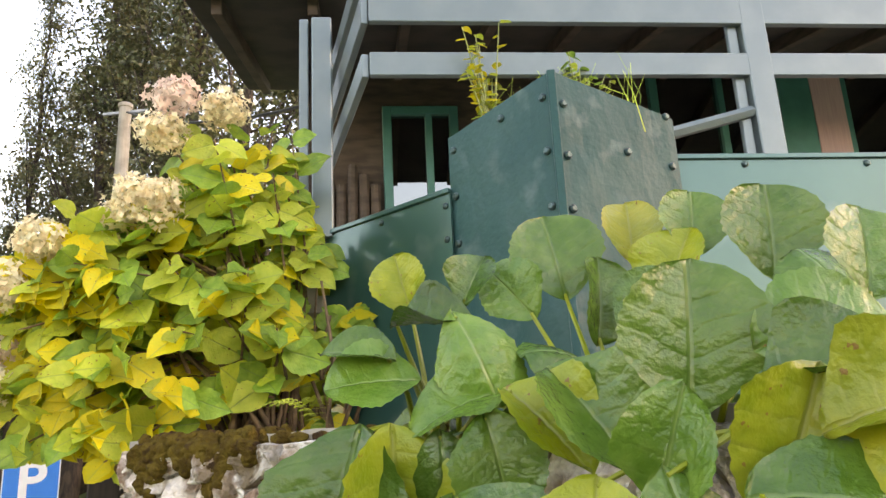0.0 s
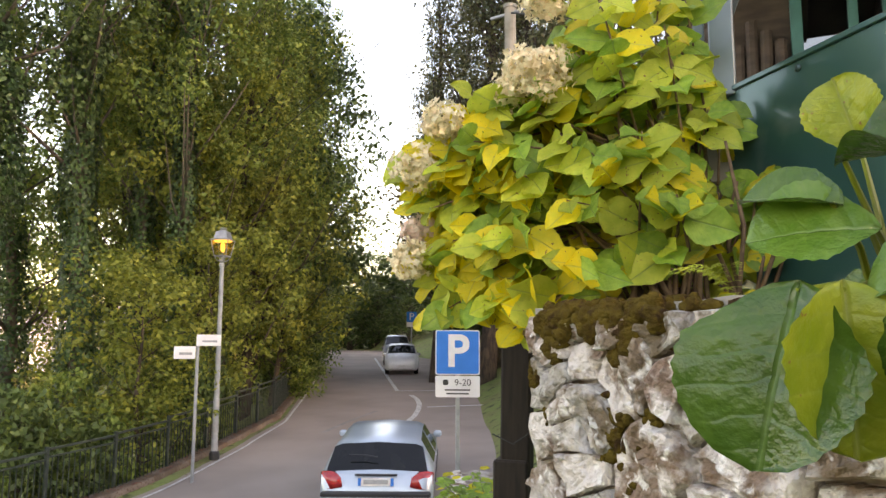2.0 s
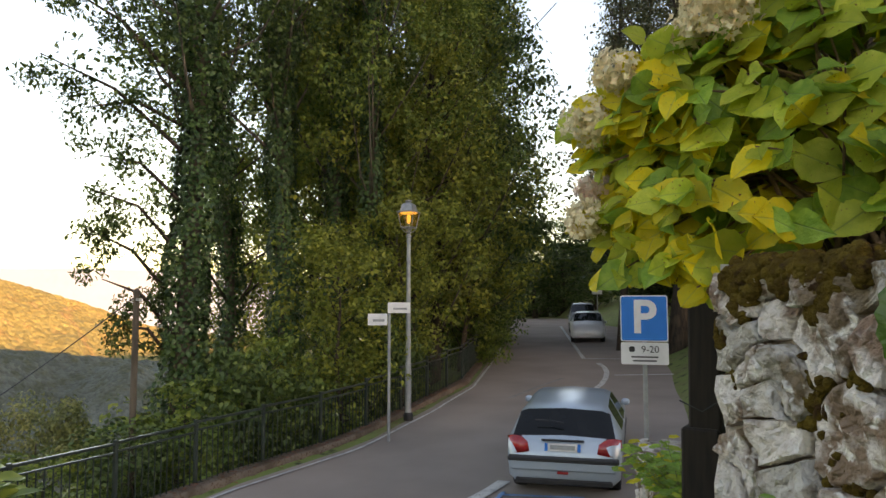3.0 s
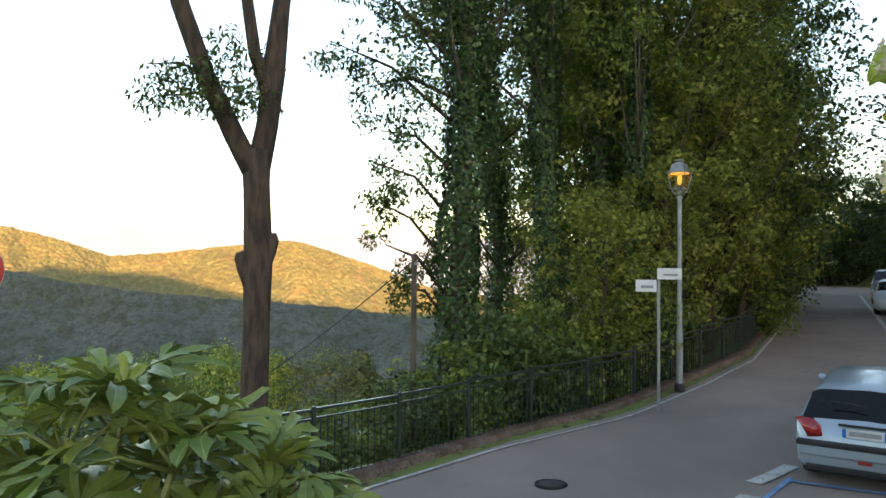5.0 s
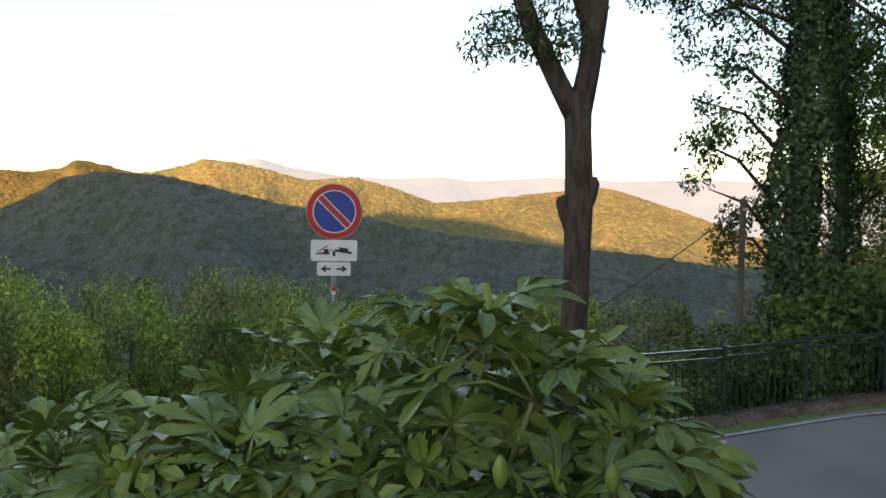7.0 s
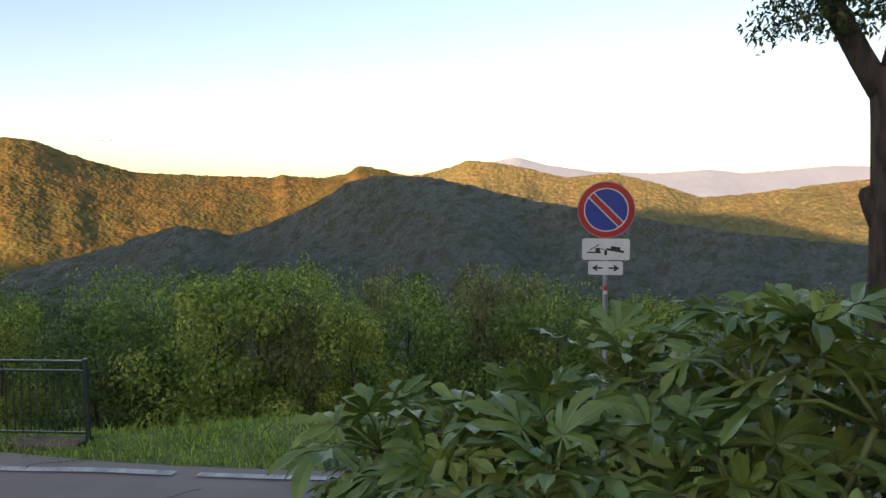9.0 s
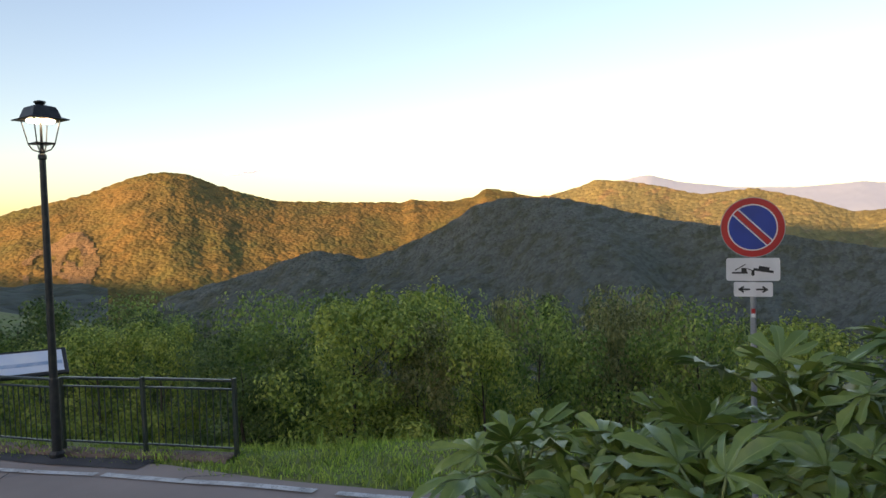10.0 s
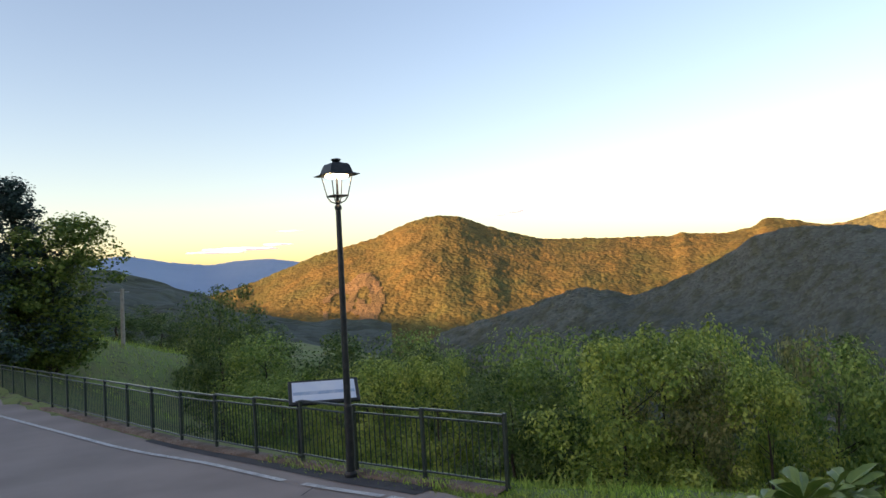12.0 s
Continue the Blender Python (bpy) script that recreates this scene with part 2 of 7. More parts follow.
def vnoise(p, seed=0, octaves=3):
    """Smooth value noise in numpy for points (N, 3)."""
    p = np.asarray(p, dtype=np.float64)
    total, amp = np.zeros(len(p)), 1.0
    for o in range(octaves):
        q = p * (2 ** o) + seed * 17.3 + o * 5.7
        i = np.floor(q).astype(np.int64)
        f = q - i
        f = f * f * (3 - 2 * f)
        acc = np.zeros(len(p))
        for dx in (0, 1):
            for dy in (0, 1):
                for dz in (0, 1):
                    h = (i[:, 0] + dx) * 374761393 + (i[:, 1] + dy) * 668265263 + (i[:, 2] + dz) * 2147483647
                    h = (h ^ (h >> 13)) * 1274126177
                    h = ((h ^ (h >> 16)) & 0xffff) / 65535.0
                    w = (f[:, 0] if dx else 1 - f[:, 0]) * (f[:, 1] if dy else 1 - f[:, 1]) * (f[:, 2] if dz else 1 - f[:, 2])
                    acc += h * w
        total += amp * (acc - 0.5)
        amp *= 0.5
    return total


def grid_faces(nu, nv, wrap=False):
    i, j = np.meshgrid(np.arange(nu if wrap else nu - 1), np.arange(nv - 1), indexing="ij")
    a = i * nv + j
    b = ((i + 1) % nu) * nv + j
    return np.stack([a, b, b + 1, a + 1], -1).reshape(-1, 4)


def along(line, step):
    """Even points on a polyline, as an array."""
    p = np.asarray(line, float)
    s = np.concatenate([[0], np.cumsum(np.linalg.norm(np.diff(p, axis=0), axis=1))])
    q = np.arange(0, s[-1], step)
    return np.stack([np.interp(q, s, p[:, k]) for k in range(p.shape[1])], 1)


# ---- ground and road ----
def road_z(y):
    return np.interp(y, [-60, -25, -17, -10, -4, 3, 8, 10, 12, 21, 40, 70], [-1.2, -0.45, -0.3, 0.0, 0.1, 0.22, 0.46, 0.66, 0.86, 1.4, 2.0, 2.5])


def gz(x, y):
    return float(ground_height(np.array([[x, y]]))[0])


EDGE_OUT = [(3, -60), (-0.2, -40), (-2.7, -25.7), (-4.1, -18.2), (-4.8, -15.4), (-5.75, -11.3), (-6.3, -9.4), (-6.6, -7.7), (-7.0, -6.2), (-8.2, -2.5), (-9.6, 1.7),
            (-10.4, 3.0), (-11.7, 5.5), (-12.8, 8.9), (-14.2, 11.6), (-16.1, 14.6), (-20, 18.9), (-26, 25.2), (-36, 35.5), (-52, 50)]
EDGE_IN = [(9, -60), (6.5, -40), (4.2, -25.7), (2.4, -18.2), (1.3, -15.4), (0.0, -11.5), (-0.9, -9.6), (-1.6, -8), (-2.3, -6.4), (-3.5, -2.5), (-4.0, 1),
           (-4.1, 2.6), (-4.3, 4.8), (-5.0, 8), (-6.6, 11), (-8.6, 14), (-12.2, 19), (-18, 26.5), (-28, 38), (-45, 53)]


def side(pts, line):
    """Signed distance to a polyline that runs up the list: positive on its left."""
    p = np.asarray(pts, float)[:, None, :]
    a = np.asarray(line[:-1], float)[None]
    d = np.asarray(line[1:], float)[None] - a
    t = np.clip(((p - a) * d).sum(-1) / (d * d).sum(-1), 0, 1)
    r = p - (a + d * t[..., None])
    dist = np.linalg.norm(r, axis=-1)
    k = dist.argmin(1)
    rows = np.arange(len(k))
    cr = d[0, k, 0] * r[rows, k, 1] - d[0, k, 1] * r[rows, k, 0]
    return np.sign(cr) * dist[rows, k]


def ground_height(pts):
    p = np.asarray(pts, float)
    x, y = p[:, 0], p[:, 1]
    z = road_z(y)
    s = side(p, EDGE_OUT)
    q = -side(p, EDGE_IN)
    flat = np.interp(y, [-60, -48, -40, -10, -8, -7, -5, -3, 1, 4], [6.0, 4.0, 0.9, 0.9, 1.4, 2.1, 2.9, 3.2, 1.4, 0.7])
    steep = np.interp(y, [-80, -52, -40, -16, 10, 30], [0.05, 0.10, 0.50, 0.55, 0.55, 0.35])
    drop = np.maximum(s - flat, 0)
    fall = np.where(drop < 30, steep * drop, steep * 30 + (drop - 30) * 0.33)
    out = z - np.minimum(fall, 190) + 0.12 * vnoise(np.stack([x, y, y * 0], 1) * 0.4, 3) * np.clip(s - 0.6, 0, 1)
    up = np.clip(q, 0, 3.2) * 0.42
    rise = np.clip((y - 6) / 6, 0, 1) * np.clip(q - 2, 0, 30) * 0.10
    inn = z + up + rise + np.clip(q - 12, 0, 500) * 0.05
    h = np.where(s > 0, out, np.where(q > 0, inn, z - 0.06))
    h = h + 2.3 * np.exp(-((x + 7) ** 2 / 60 + (y + 46) ** 2 / 110)) * (s > 0)
    far = np.hypot(x, y)
    return np.where(far > 900, np.minimum(h, -120), h)


az = np.radians(np.concatenate([np.arange(-180, 20, 4.0), np.arange(20, 180, 1.2)]))
rad = np.concatenate([[0.05], np.arange(1, 34, 0.45), np.geomspace(34, 4900, 60)])
A, Rr = np.meshgrid(az, rad, indexing="ij")
gp = np.stack([-np.sin(A) * Rr, np.cos(A) * Rr], -1).reshape(-1, 2)
ground = mesh_object("ground", np.column_stack([gp, ground_height(gp)]), grid_faces(len(az), len(rad), True), M["earth"], smooth=True)
tagged(ground, "earth and rough grass falling away to the valley", "ground", kind="structure")

eo, ei = np.array(EDGE_OUT), np.array(EDGE_IN)
tt = np.linspace(0, len(eo) - 1, 150)
eo = np.stack([np.interp(tt, np.arange(len(eo)), eo[:, k]) for k in (0, 1)], 1)
ei = np.stack([np.interp(tt, np.arange(len(ei)), ei[:, k]) for k in (0, 1)], 1)
w = np.linspace(0, 1, 14)
rp = (eo[:, None] * (1 - w[None, :, None]) + ei[:, None] * w[None, :, None]).reshape(-1, 2)
rz = road_z(rp[:, 1]) + 0.010 * vnoise(np.column_stack([rp, rp[:, 0] * 0]) * 0.5, 5)
road = mesh_object("road", np.column_stack([rp, rz]), grid_faces(150, 14), M["asphalt"], smooth=True)
tagged(road, "worn grey asphalt road bending round the slope", "road", kind="structure")


def ribbon(name, line, width, mat, label, lift=0.018, category="road marking", step=0.4):
    """A thin strip laid on the road along a line."""
    p = along(line, step)
    if len(p) < 2:
        p = np.asarray(line, float)
    else:
        p = np.vstack([p, line[-1]])
    d = np.gradient(p, axis=0)
    n = np.stack([-d[:, 1], d[:, 0]], 1) / np.linalg.norm(d, axis=1)[:, None]
    rows = [p + n * width * k for k in (-0.5, 0.5)]
    top = [np.column_stack([r, road_z(r[:, 1]) + lift]) for r in rows]
    v = np.stack(top, 1).reshape(-1, 3)
    ob = mesh_object(name, v, grid_faces(len(p), 2)[:, ::-1], mat)
    return tagged(ob, label, category, kind="structure")


# ---- hills ----
def hill(name, crest, dist, foot_dist, foot_z, back, mat, label, bumps, rows=90, step=0.1, kind="structure", amp=1.0):
    """A wooded ridge: crest lists (heading, height in degrees) as seen from the viewpoint."""
    c = np.array(sorted(crest))
    a = np.arange(c[0, 0], c[-1, 0], step)
    el = np.interp(a, c[:, 0], c[:, 1])
    k = np.hanning(9)
    el = np.convolve(np.pad(el, 4, mode="edge"), k / k.sum(), "valid")
    zc = 3.3 + dist * np.tan(np.radians(el))
    v = np.linspace(0, 1, rows)
    rr = np.where(v <= 1, foot_dist + (dist - foot_dist) * v, dist + back * (v - 1))
    shape = np.where(v <= 1, v ** 0.9, 0.96 - (v - 1) * 1.2)
    A2, R2 = np.radians(a)[:, None] + 0 * rr[None], rr[None] + 0 * a[:, None]
    Z = foot_z + (zc[:, None] - foot_z) * shape[None]
    ripple = vnoise(np.stack([A2 * dist / 170, R2 / 420, 0 * A2], -1).reshape(-1, 3), 11, 3).reshape(Z.shape)
    Z = Z + amp * ripple * 90 * np.clip(shape * (1 - shape) * 4, 0, 1)[None]
    X, Y = -np.sin(A2) * R2, np.cos(A2) * R2
    pts = np.stack([X, Y, 0 * X], -1).reshape(-1, 3)
    Z = Z + bumps * vnoise(pts / (bumps * 2.6), 7, 2).reshape(Z.shape) * 0.9 * (v <= 1)[None]
    ob = mesh_object(name, np.stack([X, Y, Z], -1).reshape(-1, 3), grid_faces(len(a), len(v))[:, ::-1], mat, smooth=True)
    return tagged(ob, label, "hill", kind=kind)


mountain = hill("wooded_hill", [(98, -12), (104, -5), (108, -1.5), (112, 0.8), (116, 2.1), (119.3, 2.84), (121.0, 3.20), (121.9, 3.3), (122.5, 2.75), (124.5, 2.33), (126.8, 2.4), (127.5, 2.58), (128.3, 2.32), (131.6, 2.4), (136.4, 2.53), (138.0, 2.6), (140.3, 3.2),
     (142.7, 3.95), (144.4, 4.6), (145.8, 4.75), (147.3, 4.6), (148.5, 4.25), (151.2, 3.1), (155.6, 1.97), (160.3, 0.1), (163.6, -0.86), (170, -2.2), (176, -3)],
     1480, 820, -190, 500, M["forest"], "autumn wooded mountain with a rounded top in evening sun", 3.2, rows=140, step=0.12, amp=0.4)
# bare quarry benches cut into the sunlit slope
hv = np.empty(len(mountain.data.vertices) * 3, dtype=np.float32)
mountain.data.vertices.foreach_get("co", hv)
hv = hv.reshape(-1, 140, 3)[433:497, 46:110].copy()
qa, qv = np.meshgrid(np.linspace(150.0, 157.6, hv.shape[0]), np.linspace(0, 1, hv.shape[1]), indexing="ij")
rough_ = vnoise(np.stack([qa * 0.9, qv * 6, 0 * qa], -1).reshape(-1, 3), 14, 3).reshape(qa.shape)
hv[:, :, 2] += 1.5 + 3.0 * (np.floor(qv * 11) / 11 - qv)
bare = (np.abs((qa - 152.6) / 2.2) ** 2 + np.abs((qv - 0.52) / 0.44) ** 2 + 2.2 * rough_ < 0.62).reshape(-1)
qf = grid_faces(*qa.shape)[:, ::-1]
qf = qf[bare[qf].all(1)]
tagged(mesh_object("quarry", hv.reshape(-1, 3), qf, M["rock_hill"]), "bare tan quarry benches on the wooded mountain", "quarry", kind="structure")
# crest from 122 to 143 degrees copies a shadow edge, not a ridge
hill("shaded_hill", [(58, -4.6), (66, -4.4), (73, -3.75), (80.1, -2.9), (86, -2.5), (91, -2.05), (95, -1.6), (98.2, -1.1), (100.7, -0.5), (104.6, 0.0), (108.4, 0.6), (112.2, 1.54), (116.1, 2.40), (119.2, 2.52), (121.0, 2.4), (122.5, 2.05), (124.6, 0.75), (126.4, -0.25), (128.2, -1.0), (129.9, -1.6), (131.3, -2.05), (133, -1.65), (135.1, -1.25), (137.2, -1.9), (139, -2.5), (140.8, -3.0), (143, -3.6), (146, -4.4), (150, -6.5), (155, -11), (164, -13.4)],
     1000, 640, -150, 300, M["forest_shade_haze"], "forested hillside in shade, its crest partly drawn along the shadow's edge", 3.5, rows=90, step=0.15)
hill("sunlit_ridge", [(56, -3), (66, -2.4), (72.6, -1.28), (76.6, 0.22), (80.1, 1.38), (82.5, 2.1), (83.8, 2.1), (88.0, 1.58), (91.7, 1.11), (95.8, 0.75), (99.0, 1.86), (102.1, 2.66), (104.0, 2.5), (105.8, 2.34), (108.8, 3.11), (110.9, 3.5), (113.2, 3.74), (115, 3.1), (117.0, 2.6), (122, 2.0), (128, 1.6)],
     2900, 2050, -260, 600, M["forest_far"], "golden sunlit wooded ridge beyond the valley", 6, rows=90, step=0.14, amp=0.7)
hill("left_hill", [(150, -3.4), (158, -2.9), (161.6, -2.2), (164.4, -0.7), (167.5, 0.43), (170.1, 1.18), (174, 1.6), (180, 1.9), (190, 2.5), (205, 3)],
     420, 150, -40, 150, M["forest_shade_haze"], "dark wooded spur in shade", 5, rows=70, step=0.2, amp=0.3)
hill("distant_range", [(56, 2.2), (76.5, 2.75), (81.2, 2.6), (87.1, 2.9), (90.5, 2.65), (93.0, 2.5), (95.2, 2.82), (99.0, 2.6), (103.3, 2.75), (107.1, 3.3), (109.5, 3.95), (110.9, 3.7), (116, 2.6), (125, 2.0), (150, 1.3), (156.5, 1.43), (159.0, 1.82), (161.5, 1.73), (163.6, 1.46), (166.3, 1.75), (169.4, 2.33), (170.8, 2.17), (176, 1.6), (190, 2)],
     4500, 3400, -200, 300, M["range"], "mountain range on the skyline, haze put into its pale colour", 5, rows=40, step=0.15, kind="structure", amp=0.15)

# the mountain behind the viewpoint, which keeps the foreground and the near slopes in shade
# crest fitted to shadow edges; below y -2600 added to shade the distant range
yy = np.arange(-5200, 2600, 20.0)
crest_z = np.interp(yy, [-5200, -4000, -2600, -1581, -1376, -1200, -1060, -1000, -931, -877, -802, -703, -590, -455, -324, -204, -59, 98, 270, 1200, 2600], [450, 450, 200, 170, 155, 152, 146, 180, 215, 385, 412, 396, 405, 386, 343, 300, 281, 256, 235, 240, 240])
vv = np.linspace(-1, 1, 21)
mx = 1600 + vv[None] * 800 + 0 * yy[:, None]
mz = np.maximum(crest_z[:, None] * (1 - np.abs(vv[None]) ** 1.2), -20) + 4 * vnoise(np.stack([mx / 90, yy[:, None] / 90 + 0 * mx, 0 * mx], -1).reshape(-1, 3), 2).reshape(mx.shape) * (1 - vv[None] ** 2)
tagged(mesh_object("home_mountain", np.stack([mx, yy[:, None] + 0 * mx, mz], -1).reshape(-1, 3), grid_faces(len(yy), 21), M["forest_shade_haze"], smooth=True),
       "wooded mountain rising behind the road", "hill", kind="structure")


# thin evening clouds low over the hills; their own glow stands in for sunlight
CLOUD_GLOW = glow("cloud", (0.90, 0.82, 0.82), 0.27)
for azm, el, wide, tall in ((140.5, 4.85, 90, 9), (141.2, 4.62, 50, 5), (161.2, 2.62, 190, 9), (163.0, 2.40, 150, 6), (158.5, 2.9, 80, 5), (157.5, 3.9, 70, 3)):
    bm = bmesh.new()
    bmesh.ops.create_icosphere(bm, subdivisions=5, radius=1.0)
    an = radians(azm)
    for v in bm.verts:
        k = 1 + 0.45 * noise.noise(v.co * 2.3 + Vector((azm, 0, 0))) + 0.2 * noise.noise(v.co * 6 + Vector((0, azm, 0)))
        q = v.co * k
        v.co = Vector((q.x * wide, q.y * wide * 0.6, q.z * tall))
    cl = part("cloud", bm, CLOUD_GLOW, None, "", True)
    cl.matrix_basis = pose(-math.sin(an) * 4650, math.cos(an) * 4650, 3.3 + 4650 * math.tan(radians(el)), 0, 0, azm)
    tagged(cl, "thin pale cloud low over the hills, given its own glow", "cloud", kind="structure")


# ---- railings ----
def railing_panel(length, label, group):
    r = thing("railing", None, label, "railing", group)
    g = M["iron_green"]
    part("post", boxed((0.06, 0.06, 1.16), at(0, 0, 0.56), 0.006), g, r)
    part("top_rail", boxed((length - 0.062, 0.055, 0.04), at(length / 2, 0, 1.10), 0.008), g, r)
    part("middle_rail", boxed((length - 0.062, 0.035, 0.03), at(length / 2, 0, 0.97), 0.006), g, r)
    part("bottom_rail", boxed((length - 0.062, 0.035, 0.03), at(length / 2, 0, 0.10), 0.006), g, r)
    n = int(length / 0.115)
    first = None
    for i in range(1, n):
        if first is None:
            first = part("baluster", boxed((0.014, 0.014, 0.84), at(0, 0, 0.535)), g, r)
            first.location = (length * i / n, 0, 0)
        else:
            b = new("baluster", first.data)
            b.parent, b.location = r, (length * i / n, 0, 0)
    return r


def railing(line, length, label, group, lift=0.05):
    p = along(line, length)
    model = None
    for i in range(len(p) - 1):
        a, b = p[i], p[i + 1]
        za, zb = road_z(a[1]) + lift, road_z(b[1]) + lift
        d = math.hypot(*(b - a))
        m = heading(a[0], a[1], za, *(b - a)) @ Matrix(((d / length, 0, 0, 0), (0, 1, 0, 0), ((zb - za) / length, 0, 1, 0), (0, 0, 0, 1)))
        if model is None:
            model = railing_panel(length, label, group)
            model.matrix_basis = m
        else:
            copy_thing(model, m)
    e = p[-1]
    end = thing("railing", at(e[0], e[1], road_z(e[1]) + lift), "dark green steel end post of the railing", "railing", group)
    part("post", boxed((0.06, 0.06, 1.16), at(0, 0, 0.56), 0.006), M["iron_green"], end)


RAIL_A = [(-7.0, -8.75), (-6.1, -11.2), (-5.1, -15.4), (-4.45, -18.2), (-3.05, -25.7), (-2.05, -31.6), (-0.6, -40)]
RAIL_B = [(-9.95, 0.4), (-10.75, 2.5), (-11.55, 4.05), (-12.25, 5.6), (-13.35, 8.7), (-14.75, 11.6), (-16.6, 14.6), (-20.5, 18.9), (-26.5, 25.2), (-34, 33)]
railing(RAIL_A, 1.55, "dark green steel railing panel with thin upright bars", "railing along the road")
railing(RAIL_B, 1.6, "dark green steel railing panel beside the woods", "railing by the woods", 0.0)


def kerb(line, width, height, label):
    p = np.vstack([along(line, 0.5), line[-1]])
    d = np.gradient(p, axis=0)
    n = np.stack([-d[:, 1], d[:, 0]], 1) / np.linalg.norm(d, axis=1)[:, None]
    wob = 0.012 * vnoise(np.column_stack([p, p[:, 0] * 0]) * 2.1, 4)
    rows = []
    for off, h in ((-width / 2, -0.06), (-width / 2 + 0.01, height - 0.015), (-width / 2 + 0.03, height), (width / 2, height), (width / 2, -0.3)):
        q = p + n * off
        rows.append(np.column_stack([q, road_z(q[:, 1]) + h + wob * (h > 0)]))
    ob = mesh_object("kerb", np.stack(rows, 1).reshape(-1, 3), grid_faces(len(p), 5)[:, ::-1], M["kerb"])
    return tagged(ob, label, "kerb", kind="structure")


kerb([(x + 0.05, y) for x, y in RAIL_A], 0.42, 0.05, "low crumbling concrete kerb under the railing")
kerb([(x + 0.10, y) for x, y in RAIL_B], 0.34, 0.10, "stone kerb with rusty leaf litter")

# ---- road markings ----
WHITE = M["paint"]
ribbon("road_line", [(-7.3, -4.4), (-6.95, -5.4), (-6.63, -6.4)], 0.13, WHITE, "worn white edge line")
ribbon("road_line", [(-6.55, -6.7), (-6.27, -7.7), (-5.95, -8.5), (-5.55, -9.8)], 0.15, WHITE, "worn white edge line")
ribbon("road_line", [(-5.5, -9.9), (-5.25, -10.6), (-4.95, -11.6)], 0.14, WHITE, "worn white edge line")
ribbon("road_line", [(-4.8, -12.1), (-4.28, -14.75), (-3.2, -18.5), (-1.4, -26.5), (0.6, -36)], 0.13, WHITE, "long white edge line")
ribbon("road_line", [(-9.1, 0.6), (-9.75, 1.95), (-10.3, 2.9), (-11.35, 5.2), (-12.4, 8.5), (-13.8, 11.4), (-15.6, 14.2), (-19.4, 18.5), (-24, 23.5)], 0.075, WHITE, "thin white line along the kerb")
ribbon("road_line", [(-33.8, 38.5), (-17.3, 21.1)], 0.14, WHITE, "white line of the parking bays")
ribbon("road_line", [(-17.3, 21.1), (-15.9, 21.9), (-14.0, 22.8)], 0.14, WHITE, "white line closing a parking bay")
ribbon("road_line", [(-16.0, 20.3), (-15.1, 19.5), (-14.3, 18.6), (-13.6, 17.65), (-12.95, 16.65), (-12.4, 15.6), (-12.0, 14.5)], 0.16, WHITE, "curved white line by the parking bays")
ribbon("road_line", [(-13.7, 18.2), (-11.9, 19.6)], 0.14, WHITE, "white line between parking bays")
ribbon("road_line", [(-14.6, 16.9), (-14.1, 15.3), (-13.4, 13.5)], 0.16, material("pale_seam", (0.30, 0.27, 0.25), 0.85, (0.22, 0.20, 0.185), 4), "pale repaired seam in the asphalt")
ribbon("road_line", [(-8.43, 8.48), (-8.1, 7.5)], 0.22, WHITE, "short white bar of a parking bay")
ribbon("road_line", [(-8.05, 8.1), (-7.6, 7.3), (-7.15, 6.5)], 0.07, M["blue_paint"], "blue line of the reserved bay")
ribbon("road_line", [(-8.02, 7.95), (-6.9, 8.6)], 0.07, M["blue_paint"], "blue line across the reserved bay", 0.021)
ribbon("road_line", [(-7.7, 7.1), (-7.2, 6.2), (-6.7, 5.4)], 0.26, WHITE, "broad white bar beside the bay", 0.016)
ribbon("road_patch", [(-6.2, -9.7), (-5.75, -11.2), (-5.3, -13.4), (-4.75, -16.0), (-4.2, -18.6)], 0.62, M["patch"], "dark patched asphalt strip by the railing", 0.014, "asphalt patch")
random.seed(4)
for _ in range(9):
    x, y = random.uniform(-6.7, -5.0), random.uniform(-11.5, -6.0)
    pts = [(x, y)]
    for k in range(7):
        pts.append((pts[-1][0] + random.uniform(-0.02, 0.22), pts[-1][1] + random.uniform(-0.25, 0.18)))
    ribbon("road_crack", pts, 0.018, M["crack"], "thin crack in the asphalt", 0.023, "crack", 0.12)
LITTER = material("dry_leaf", (0.20, 0.085, 0.035), 0.85, (0.11, 0.050, 0.025), 9, (0.4, 0.6), vary=0.4, island=True)
rng = np.random.default_rng(15)
lp = along(RAIL_B, 0.02)
lp = lp[rng.integers(0, len(lp), 1500)] + np.column_stack([rng.gamma(1.3, 0.10, 1500) + 0.05, rng.normal(size=1500) * 0.05])
la, lr = rng.uniform(0, 6.28, 1500), rng.uniform(0.025, 0.055, 1500)
lift_ = np.where(side(lp, RAIL_B) > -0.30, 0.115, 0.03)
corner_ = []
for q_, w_ in ((0.0, 1.0), (1.3, 0.6), (3.14, 1.0), (4.9, 0.6)):
    corner_.append(np.column_stack([lp[:, 0] + np.cos(la + q_) * lr * w_, lp[:, 1] + np.sin(la + q_) * lr * w_, road_z(lp[:, 1]) + lift_ + rng.uniform(0, 0.015, 1500)]))
tagged(mesh_object("leaf_litter", np.stack(corner_, 1).reshape(-1, 3), np.arange(1500 * 4).reshape(-1, 4), LITTER), "rusty fallen leaves along the kerb", "fallen leaves", kind="stuff")
mh = thing("manhole_cover", at(-9.22, 5.01, road_z(5.01) + 0.012), "round cast iron manhole cover in the road", "manhole cover")
part("frame", lathe(bmesh.new(), [(0.23, -0.03), (0.23, 0.012), (0.20, 0.014)], sides=28), M["iron_dark"], mh)
